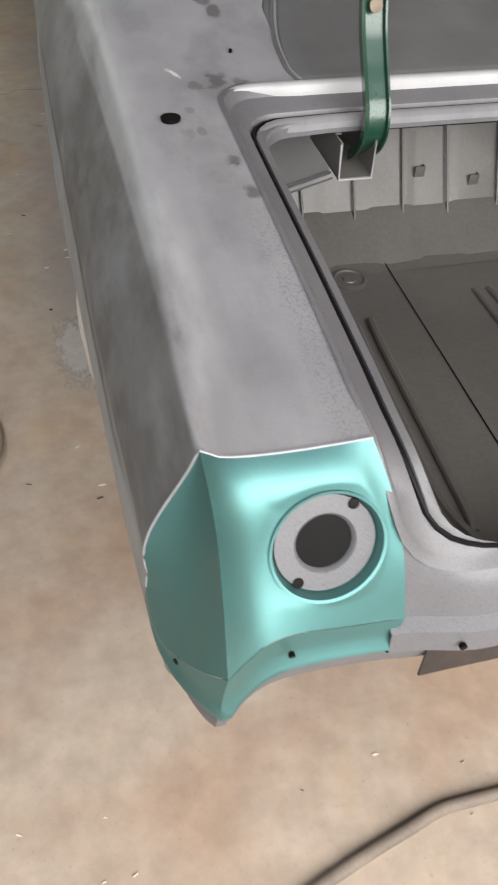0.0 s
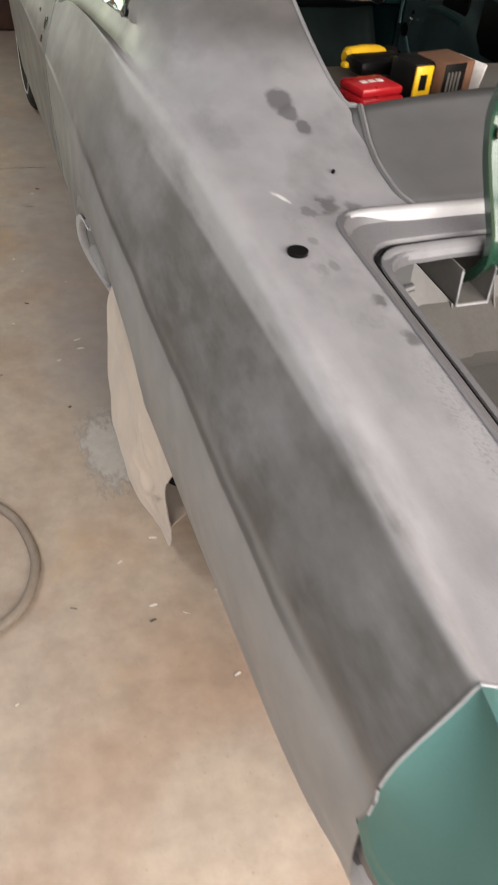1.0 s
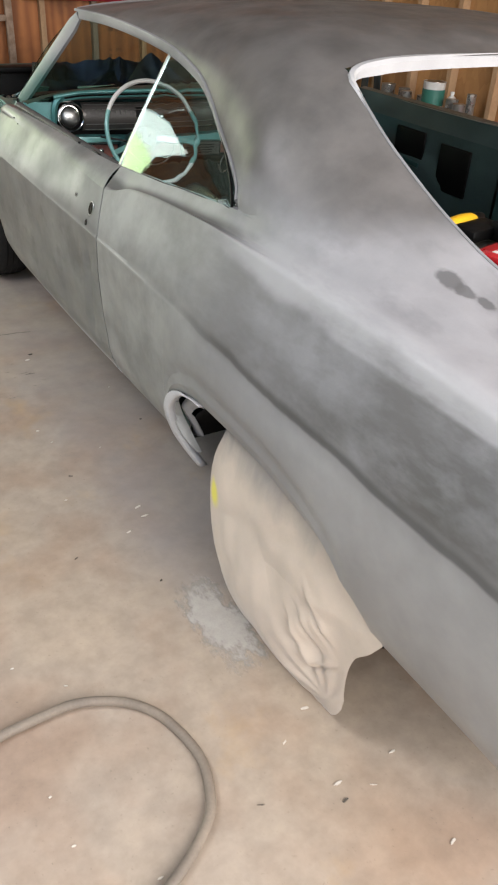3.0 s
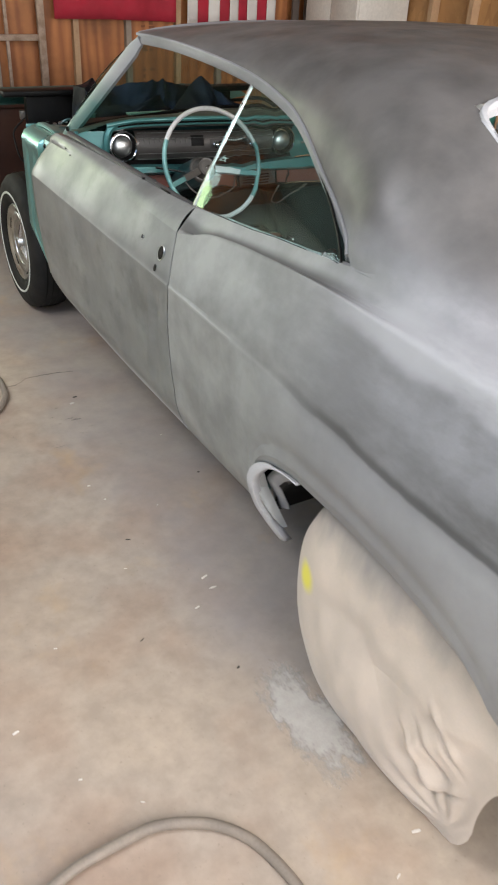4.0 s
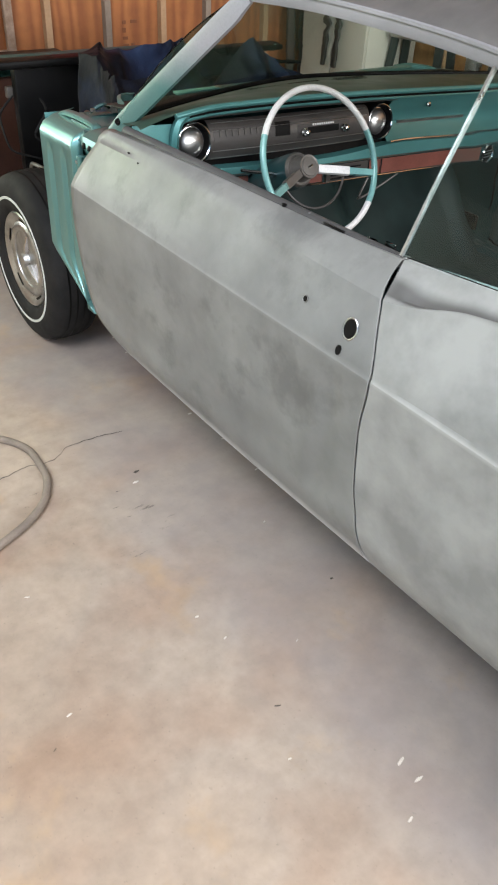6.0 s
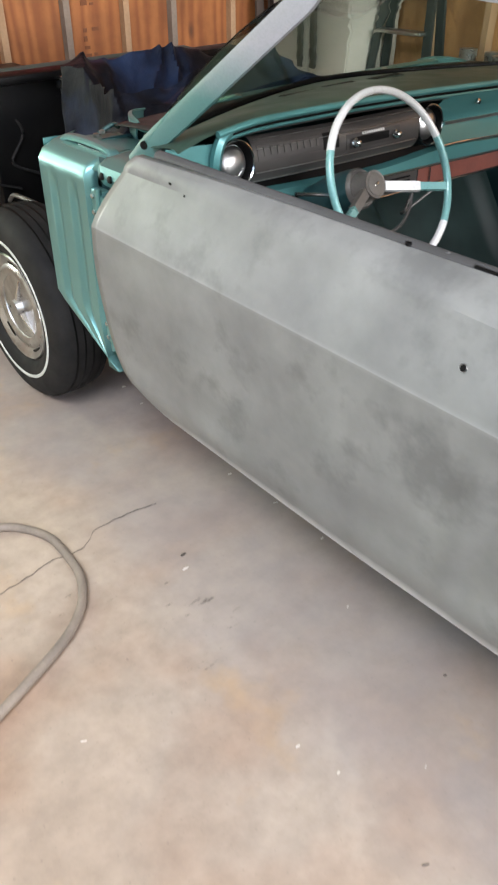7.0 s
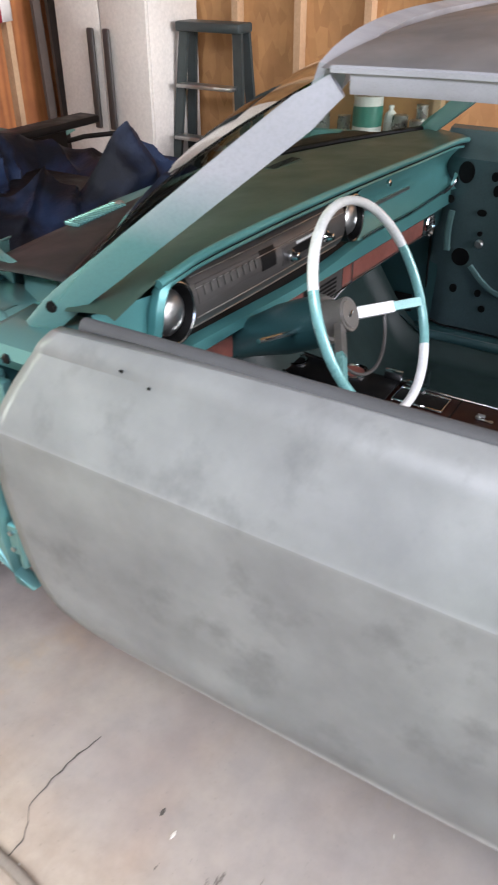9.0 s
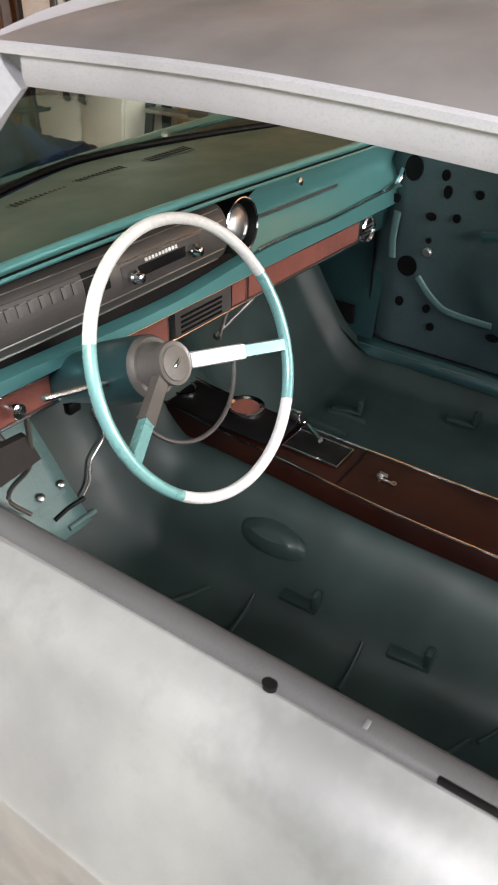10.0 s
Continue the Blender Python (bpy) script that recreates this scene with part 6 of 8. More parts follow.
def tail_cap():
    ridge = spread([(RX(0.045), 0.0445, RZ(0.045) + 0.0012), (-0.930, 0.002, 0.985), (-0.930, -0.037, 0.958), (-0.930, -0.065, 0.905), (-0.931, -0.088, 0.860), (-0.932, -0.108, 0.815)], 14)
    rows = []
    cut = [(x - 0.0012, 0.0445, z) for x, z in side_profile(0.045) if z > 0.77]
    side_edge = spread(cut, 14)
    low_edge = spread([tuple(side_edge[-1]), (-0.993, 0.028, 0.752), (-0.986, 0.0, 0.738), (-0.969, -0.04, 0.752), (-0.952, -0.08, 0.788), (-0.932, -0.108, 0.815)], 10)
    for i in range(15):
        a, b = side_edge[i], ridge[i]
        row = []
        for k in range(11):
            t = k / 10
            p = a.lerp(b, t)
            if i > 0:
                target = low_edge[k]
                w = (i / 14) ** 3
                base = side_edge[14].lerp(ridge[14], t)
                p = p + (target - base) * w
            row.append(p + Vector((0.012, 0.010, 0)) * math.sin(math.pi * t) * math.sin(math.pi * min(1, i / 14)))
        rows.append(row)
    side = loft(rows)
    flange = spread([(-0.932, -0.108, 0.815), (-0.906, -0.090, 0.812), (-0.880, -0.074, 0.808), (-0.84, -0.064, 0.801), (-0.79, -0.060, 0.787), (-0.707, -0.055, 0.770)], 14)
    inner = spread([(-0.707, -0.057, 0.770), (-0.713, -0.034, 0.845), (-0.723, 0.000, 0.912), (-0.735, 0.022, 0.952), (-0.741, 0.034, 0.968), (VX(0.045), 0.0445, VZ(0.045) + 0.0012)], 10)
    top = spread([(x, 0.0445, z + 0.0012) for x, _, z in reversed(upper_line(0.045))], 10)
    loop = ridge[:-1] + flange[:-1] + inner[:-1] + top[:-1]
    side_v = LAMP_N.cross(Vector((1, 0, 0))).normalized()
    tops, feet = [curve(*[(q.x, q.z) for q in c]) for c in (top[::-1], flange)], curve(*[(q.x, q.y) for q in flange])
    ridge_c, inner_c = spread([tuple(q) for q in ridge], 20), spread([tuple(q) for q in inner[::-1]], 20)

    def at(line, t):
        f = min(max(t, 0.0), 1.0) * 20
        k = min(int(f), 19)
        return line[k].lerp(line[k + 1], f - k)

    def fall(x):
        """From the top edge back over the rounded brow and down the lamp's plane to the flange, at x."""
        z0, z1 = tops[0](x), tops[1](x)
        brow = LAMP.y + (z0 - 0.008 - LAMP.z) * 0.48
        pts = [Vector((x, 0.0445, z0)), Vector((x, brow, z0 - 0.008)), Vector((x, LAMP.y + (0.87 - LAMP.z) * 0.48, 0.87)), Vector((x, feet(x), z1))]
        return relax(spread([tuple(q) for q in pts], 20), 1, 9)

    def face(u, v):
        """u from the ridge to the inner edge, v from the top down: flat round the lamp, hollow beside the ridge."""
        xi = at(inner_c, v).x
        x = -0.930 + (xi + 0.930) * u
        p = at(fall(x), v)
        w = max(0.0, 1 - (x + 0.930) / 0.062) ** 2.2
        p += (at(ridge_c, v) - at(fall(-0.930), v)) * w
        w = smooth_step(0.78, 1.0, u)
        q = at(inner_c, v)
        return Vector((x, p.y * (1 - w) + q.y * w, p.z * (1 - w) + q.z * w))

    def place(c):
        """The (u, v) of a point on the lamp's plane."""
        lo, hi = 0.0, 1.0
        line = fall(c.x)
        for _ in range(24):
            mid = (lo + hi) / 2
            lo, hi = (mid, hi) if at(line, mid).z > c.z else (lo, mid)
        return (c.x + 0.930) / (at(inner_c, lo).x + 0.930), lo

    rim_uv = [(0.0, k / 14) for k in range(14)] + [(k / 14, 1.0) for k in range(14)] + [(1.0, 1 - k / 10) for k in range(10)] + [(1 - k / 10, 0.0) for k in range(10)]
    rr = []
    R = 0.0645
    for (u1, v1), p in zip(rim_uv, loop):
        q = p - LAMP
        a = math.atan2(q.dot(side_v), q.x)
        c = LAMP + Vector((1, 0, 0)) * R * math.cos(a) + side_v * R * math.sin(a)
        u0, v0 = place(c)
        line = [c]
        for k in range(1, 12):
            t = k / 12
            line.append(c.lerp(face(u0, v0), smooth_step(0, 0.3, t)) + face(u0 + (u1 - u0) * t, v0 + (v1 - v0) * t) - face(u0, v0))
        rr.append(line + [p])
    rear = loft(rr, True)
    lip_t = list(low_edge) + flange[1:]
    lip_b = spread([(-0.996, 0.05, 0.752), (-0.992, 0.02, 0.722), (-0.975, -0.03, 0.712), (-0.956, -0.072, 0.720), (-0.932, -0.104, 0.732), (-0.902, -0.084, 0.742), (-0.860, -0.070, 0.748), (-0.809, -0.064, 0.742), (-0.712, -0.057, 0.719)], len(lip_t) - 1)
    out = [Vector((-1, 0, 0)).lerp(Vector((0, -1, 0)), smooth_step(-0.985, -0.94, p.x)) * smooth_step(0.04, 0.35, i / (len(lip_b) - 1)) for i, p in enumerate(lip_b)]
    lip = loft([lip_t, [a.lerp(b, 0.45) for a, b in zip(lip_t, lip_b)], [a.lerp(b, 0.70) + o * 0.001 for a, b, o in zip(lip_t, lip_b, out)], [a.lerp(b, 0.88) + o * 0.007 for a, b, o in zip(lip_t, lip_b, out)], [p + o * 0.009 for p, o in zip(lip_b, out)], [p + o * 0.006 + Vector((0, 0, -0.005)) for p, o in zip(lip_b, out)], [p + Vector((0.004 if p.x < -0.94 else 0, 0.015, -0.002)) for p in lip_b]])
    return side, rear, lip, lip_b


_side, _rear, _lip, _lipb = tail_cap()
for mir in (False, True):
    f = mirrored if mir else (lambda q: q)
    cap = part("tail_housing", f(join(_side, _rear, moved(_lip, Matrix.Translation((0, -0.0004, -0.0004))))), TEAL_TAIL, car, "smooth light teal lamp housing at the tail", 48)
    rim_line = [(x, 0.0435, z + 0.0008) for x, _, z in reversed(upper_line(0.045))] + [(x - 0.0008, 0.0435, z) for x, z in side_profile(0.045)[1:] if z > 0.77]
    part("panel_edge", f(tube(spread(rim_line, 40), 0.0017, 6)), PRIMER_PALE, cap, "thin pale primer edge")
    md = axis_to(LAMP, LAMP_N)
    part("lamp_recess", f(lathe([(0.0645, 0.0), (0.0665, 0.0028), (0.063, 0.002), (0.060, -0.010), (0.0585, -0.014)], md, 56, False)), TEAL_TAIL, cap, "stepped teal rim")
    plate = part("lamp_plate", f(lathe([(0.0585, -0.014), (0.0575, -0.010), (0.036, -0.010), (0.033, -0.013), (0.032, -0.016)], md, 56, False)), SPECKLED, cap, "speckled grey lamp plate")
    part("lamp_bucket", f(lathe([(0.032, -0.016), (0.034, -0.05), (0.04, -0.10), (0.01, -0.11)], md, 40)), BLACK, plate, "dark empty lamp opening")
    for ang in (52, 232):
        p = md @ Vector((0.0535 * math.cos(radians(ang)), 0.0535 * math.sin(radians(ang)), -0.0088))
        part("notch", f(lathe([(0.0065, 0.0), (0.006, 0.001), (0.002, 0.0012)], axis_to(p, LAMP_N), 14)), BLACK, plate, "dark screw notch")
    hole((-0.852 * (-1 if mir else 1), -0.079, 0.781), 0.004, 0.004, cap, (0, -0.9, -0.2), "bolt_hole")
    hole((-0.9735 * (-1 if mir else 1), -0.032, 0.735), 0.004, 0.004, cap, (-0.85 * (-1 if mir else 1), -0.5, 0), "bolt_hole")


BARE_STEEL = painted("brown_bare_steel", (0.040, 0.032, 0.029), (0.028, 0.023, 0.021), 0.5, 0.2, 0.0, 6.0, 100, 0.04)


def rear_panel():
    """From the trunk opening's edge down to the lower strip."""
    edge = [p for p in trunk_loop(0.0, 0.0) if p.y < 0.05 and p.x <= 0]
    edge.sort(key=lambda p: p.x)
    top_y, top_z = curve(*[(p.x, p.y) for p in edge if p.x > -0.735]), curve(*[(p.x, p.z) for p in edge if p.x > -0.735])
    prof = [(-0.062, 0.778), (-0.066, 0.758), (-0.083, 0.750), (-0.087, 0.715), (-0.075, 0.70), (-0.060, 0.695), (-0.055, 0.62), (-0.03, 0.60)]
    rows = []
    for x in [-0.722 + 1.444 * k / 80 for k in range(81)]:
        e = smooth_step(0.60, 0.72, abs(x))
        a = Vector((x, top_y(-abs(x)) + 0.001, top_z(-abs(x)) - 0.0005))
        low = [Vector((x, y + 0.020 * e, z + max(0.0, 0.70 - z) * smooth_step(0.60, 0.67, abs(x)))) for y, z in prof]
        mid = [a.lerp(low[0], t) + Vector((0, -0.004, 0.004)) * math.sin(math.pi * t) for t in (0.0, 0.25, 0.5, 0.75)]
        rows.append(mid + low)
    return loft(rows)


rear = part("rear_panel", rear_panel(), SPECKLED, car, "speckled grey primer across the tail", 30)
for x in (-0.636, -0.3, 0.3, 0.636):
    hole((x, -0.0875, 0.731), 0.005, 0.004, rear, (0, -1, 0.1), "bolt_hole")
part("bumper_bracket", loft([[(x, -0.058, 0.70), (x, -0.060, 0.622)] for x in (-0.66, 0.66)]), BARE_STEEL, rear, "dark brown bare lower strip", 0, 0.003)
for s in (-1, 1):
    low = [Vector(((p.x + 0.012 * smooth_step(-0.94, -0.99, p.x)) * -s, p.y + 0.018, p.z)) for p in list(_lipb)[1:] + [Vector((-0.68, -0.060, 0.716)), Vector((-0.64, -0.062, 0.712))]]
    part("tail_valance", loft([[p + Vector((0, dy - 0.014, -dz)) for p in low] for dy, dz in ((0.0, 0.0), (0.0, 0.030), (0.008, 0.062), (0.060, 0.072))]), SPECKLED, car, "speckled grey valance under the tail", 40)
# fuel tank and frame close the underside
part("frame_rail", join(*[box((s * 0.48, 2.9, 0.185), (0.09, 4.2, 0.11), 0.01) for s in (-1, 1)], box((0, 0.80, 0.36), (0.9, 0.4, 0.14), 0.03), box((0, 1.4, 0.33), (1.4, 0.09, 0.09), 0.02)), BLACK, car, "black chassis frame")

# ---------------------------------------------------------------- cabin
def floor_z(x, y):
    tunnel = 0.19 * math.exp(-((x + 0.01) / 0.17) ** 4)
    kick = 0.40 * smooth_step(3.45, 3.85, y)
    well = 0.03 * math.exp(-((x + 0.45) / 0.28) ** 4) * math.exp(-((y - 3.1) / 0.35) ** 4)
    side = 0.06 * smooth_step(0.70, 0.78, abs(x))
    seat = 0.12 * smooth_step(2.35, 2.15, y)
    dent = 0.004 * noise.noise(Vector((x * 7, y * 7, 3))) + 0.0015 * noise.noise(Vector((x * 22, y * 22, 7)))
    return 0.30 + tunnel + kick - well + side + seat + dent


_fl = part("floor_pan", loft([[(x, y, floor_z(x, y)) for x in [-0.80 + 1.6 * k / 128 for k in range(129)]] for y in [1.5 + 2.4 * i / 140 for i in range(141)]]), TEAL_FLOOR, car, "bare dark teal floor with seat mounts", 50)
for x, y, r in ((-0.205, 3.10, -10), (-0.208, 2.855, -6), (-0.62, 3.0, 0), (-0.60, 2.80, 5), (0.30, 3.08, 4), (0.65, 3.09, -5), (0.515, 3.38, 5)):
    m = pose(x, y, floor_z(x, y) + 0.003, 0, 0, 12 + r)
    part("seat_mount", join(box((0, 0, 0.006), (0.03, 0.085, 0.012), 0.004, m), box((0.0, -0.036, 0.026), (0.028, 0.014, 0.044), 0.004, m)), TEAL_FLOOR, _fl, "welded seat mount")
for x, y, a in ((-0.36, 3.40, 0.3), (-0.42, 3.38, 0.3), (-0.48, 3.36, 0.3), (0.42, 3.40, -0.3), (0.50, 3.38, -0.3)):
    part("floor_rib", tube([(x, y - 0.07, floor_z(x, y - 0.07)), (x + 0.02 * a, y + 0.05, floor_z(x, y + 0.05) + 0.001)], 0.009, 8), TEAL_FLOOR, _fl)
for x, y, a in ((-0.68, 3.22, 12), (-0.64, 3.20, 12), (-0.60, 3.18, 12), (-0.29, 3.322, -60), (-0.27, 3.198, 88), (-0.262, 2.948, 88), (-0.33, 2.72, -65), (-0.24, 2.66, -60), (-0.50, 2.62, 20)):
    e = Vector((math.sin(radians(a)), math.cos(radians(a)), 0)) * 0.05
    part("floor_bead", tube([(x + e.x * q, y + e.y * q, floor_z(x + e.x * q, y + e.y * q) + 0.002) for q in (-1, -0.5, 0, 0.5, 1)], 0.005, 8), TEAL_FLOOR, _fl)
part("floor_bulge", lathe([(0.060, 0.0), (0.056, 0.02), (0.042, 0.034), (0.012, 0.039)], pose(-0.150, 3.20, floor_z(-0.150, 3.20) - 0.014, 0, -14, 0) @ Matrix.Diagonal((0.62, 1.35, 1, 1)), 24), TEAL_FLOOR, _fl)
part("firewall", loft([[(x, 3.80, 0.30), (x, 3.86, 0.60), (x, 3.84, 0.98)] for x in (-0.79, -0.3, 0.3, 0.79)]), TEAL_DARK, car, "dark teal firewall", 30)
for s in (-1, 1):
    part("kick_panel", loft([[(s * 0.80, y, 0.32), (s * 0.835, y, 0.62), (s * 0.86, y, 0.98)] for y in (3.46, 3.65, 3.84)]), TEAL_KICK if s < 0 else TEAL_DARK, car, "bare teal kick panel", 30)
toe = part("toe_board", loft([[(x, y, floor_z(x, y) + 0.006) for x in [-0.78 + 0.46 * k / 14 + 0.05 * (3.70 - y) * (k == 14) for k in range(15)]] for y in [3.565 + 0.28 * i / 12 for i in range(13)]]), TOE_TEAL, car, "light teal painted toe board", 50, 0.002)
part("stud_plate", slab([(-0.425, 3.612, 0.452), (-0.405, 3.632, 0.474), (-0.318, 3.634, 0.478), (-0.335, 3.612, 0.452)], (0, 0.003, 0.004)), TOE_TEAL, toe, "raised teal plate")
for x in (-0.394, -0.337):
    part("stud", lathe([(0.009, 0.0), (0.009, 0.010), (0.005, 0.013)], axis_to((x, 3.624, 0.468), (0, -0.6, 0.8)), 12), STEEL, toe, "bare steel stud")
part("pedal_slot", tube(spread([(-0.390, 3.590, 0.425), (-0.346, 3.594, 0.427), (-0.303, 3.592, 0.426)], 8), 0.005, 6), BLACK, toe, "dark ragged slot")
part("pedal_lip", tube([(-0.372, 3.571, 0.398), (-0.335, 3.571, 0.398), (-0.296, 3.570, 0.396)], 0.006, 8), TOE_TEAL, toe, "pale folded lip")
part("wire", tube(spread([(-0.19, 3.66, 0.57), (-0.199, 3.621, 0.522), (-0.245, 3.62, 0.484), (-0.278, 3.599, 0.450), (-0.307, 3.591, 0.436)], 20), 0.0028, 6), CAN, car, "loose pale wire")
part("kick_vent", box((0.806, 3.565, 0.45), (0.012, 0.075, 0.065), 0.006), BLACK, car, "dark square vent opening")
for s in (-1, 1):
    part("sill_plate", loft([[(s * 0.76, y, floor_z(s * 0.76, y) + 0.006), (s * 0.80, y, 0.385), (s * 0.86, y, 0.388), (s * 0.875, y, 0.35)] for y in [1.95 + 1.6 * k / 16 for k in range(17)]]), TEAL_DARK, car, "dark teal sill plate under the door", 30, 0.002)
# rear bulkhead and parcel shelf
part("parcel_shelf", join(loft([[(x, 1.10, 1.055), (x, 1.15, 1.062), (x, 1.52, 1.045), (x, 1.55, 1.02)] for x in (-0.66, 0.0, 0.66)])), TRUNK, car, "bare grey parcel shelf", 30, 0.004)
part("seat_divider", loft([[(x, 1.54, 1.03), (x, 1.50, 0.75), (x, 1.46, 0.42)] for x in (-0.76, 0.76)]), BLACK, car, "dark bulkhead behind the rear seat", 0)


def inner_side(s):
    """The bare inner panel of the rear quarter with its cut-outs."""
    q = part("inner_quarter", loft([[(s * 0.872, y, TZ(y) - 0.002), (s * 0.845, y, TZ(y) - 0.03), (s * 0.80, y, 0.86), (s * 0.79, y, 0.40)] for y in [1.55 + 0.85 * i / 14 for i in range(15)]]), TEAL_DARK, car, "dark teal inner quarter panel", 30)
    for y, z, h, w in ((2.22, 0.88, 0.13, 0.10), (1.95, 0.86, 0.17, 0.16), (2.1, 0.62, 0.12, 0.10)):
        sh = box((s * 0.799, y, z), (0.010, w, h), 0.004)
        part("cut_out", sh, BLACK, q, "dark cut-out")
    return q


inner_side(1), inner_side(-1)


def right_door():
    d = part("door", mirrored(door_skin()), PRIMER_DOOR, car, "grey primer outside, bare teal inside", 32, 0.002)
    rows = []
    for i in range(41):
        y = 2.43 + 1.06 * i / 40
        row = [(0.905, y, 1.036), (0.872, y, 1.030), (0.850, y, 0.99)]
        for k in range(19):
            z = 0.955 - 0.56 * k / 18
            bulge = 0.016 * smooth_step(0.9, 0.6, math.hypot((y - 2.95) / 0.34, (z - 0.66) / 0.22))
            lip = 0.018 * smooth_step(3.42, 3.47, y)
            row.append((0.815 - bulge + lip, y, z))
        rows.append(row + [(0.83, y, 0.385)])
    p = part("inner_panel", loft(rows), DOOR_INNER, d, "bare teal inner panel full of access holes", 30)
    for y, z, ry, rz in ((3.401, 0.915, 0.026, 0.034), (3.309, 0.912, 0.012, 0.015), (3.441, 0.827, 0.012, 0.013), (3.333, 0.797, 0.016, 0.011), (3.261, 0.806, 0.011, 0.012), (3.21, 0.878, 0.012, 0.012), (3.297, 0.87, 0.012, 0.018),
                         (3.382, 0.645, 0.030, 0.030), (3.391, 0.534, 0.013, 0.015), (3.306, 0.532, 0.011, 0.013), (3.285, 0.48, 0.012, 0.012), (3.33, 0.73, 0.008, 0.008), (3.1, 0.50, 0.02, 0.012), (2.72, 0.55, 0.03, 0.03)):
        hole((0.8105, y, z), ry, rz, p, (-1, 0, 0.0), "access_hole")
    for y, z, w, h in ((2.69, 0.815, 0.19, 0.20), (2.99, 0.875, 0.20, 0.12)):
        part("cut_out", box((0.811, y, z), (0.014, w, h), 0.006), BLACK, p, "large dark cut-out")
    part("belt_bead", tube([(0.832, y, 0.957) for y in (2.46, 2.8, 3.1, 3.4)], 0.005, 8), TEAL_KICK, p, "light bead under the belt")
    part("rod", sweep(spread([(0.807, 3.43, 0.792), (0.806, 3.434, 0.72), (0.806, 3.429, 0.661)], 10), ring(0.011, 8, 0.007), up=(1, 0, 0)), TEAL_KICK, p, "pale sealed channel")
    part("rod", sweep(spread([(0.806, 3.344, 0.622), (0.804, 3.295, 0.575), (0.804, 3.245, 0.545), (0.804, 3.18, 0.538), (0.804, 3.109, 0.536)], 14), ring(0.010, 8, 0.006), up=(1, 0, 0)), TEAL_KICK, p, "pale sealed channel")
    part("door_seam", tube(spread([(0.826, 3.496, 0.72), (0.826, 3.493, 0.564), (0.824, 3.479, 0.41), (0.818, 3.40, 0.388), (0.816, 3.06, 0.386)], 24), 0.004, 6), BLACK, p, "dark gap round the door")
    part("knob", lathe([(0.014, 0.0), (0.014, 0.008), (0.009, 0.012)], axis_to((0.806, 3.325, 0.70), (-1, 0, 0)), 16), STEEL, p)
    part("rod", sweep(spread([(0.795, 3.18, 0.78), (0.797, 3.05, 0.80), (0.80, 2.9, 0.79)], 14), ring(0.014, 8, 0.008), up=(1, 0, 0)), TEAL_DARK, p)


right_door()


# dashboard
PAD = curve((-0.85, 1.035), (-0.74, 1.062), (-0.6, 1.075), (-0.4, 1.073), (-0.1, 1.064), (0.2, 1.050), (0.5, 1.034), (0.75, 1.021), (0.85, 1.008))
BAR = curve((-0.72, 0.972), (-0.33, 0.958), (0.15, 0.949))
LEDGE_TOP = curve((-0.84, 0.905), (-0.62, 0.897), (-0.4, 0.884), (-0.12, 0.870), (0.17, 0.880), (0.5, 0.862), (0.84, 0.858))
STRIP = curve((-0.84, 0.836), (-0.6, 0.829), (-0.25, 0.812), (0.06, 0.800), (0.64, 0.776), (0.84, 0.768))


def span(a, b, n):
    return [a + (b - a) * k / n for k in range(n + 1)]


def barrel_point(x, deg, lift=0.0):
    """A point of the rounded instrument housing, or lifted off it."""
    a = radians(deg)
    return (x, 3.478 - (0.034 + lift) * math.cos(a), BAR(x) + (0.056 + lift) * math.sin(a))


def barrel_patch(x0, x1, a0, a1, lift, rise=0.0):
    """A thin plate that lies on the housing between two places and two angles; rise tilts it along x."""
    n = max(2, int((x1 - x0) / 0.03))
    return pane([[barrel_point(x, a + rise * (x - x0) / (x1 - x0), lift) for x in span(x0, x1, n)] for a in span(a0, a1, 4)], (0, 0.002, 0))


def strip_slab(x0, x1, up, down, y, depth):
    """A plate on the lower dash that follows its slope."""
    return slab([(x0, y, STRIP(x0) + down), (x1, y, STRIP(x1) + down), (x1, y, STRIP(x1) + up), (x0, y, STRIP(x0) + up)], (0, depth, 0))


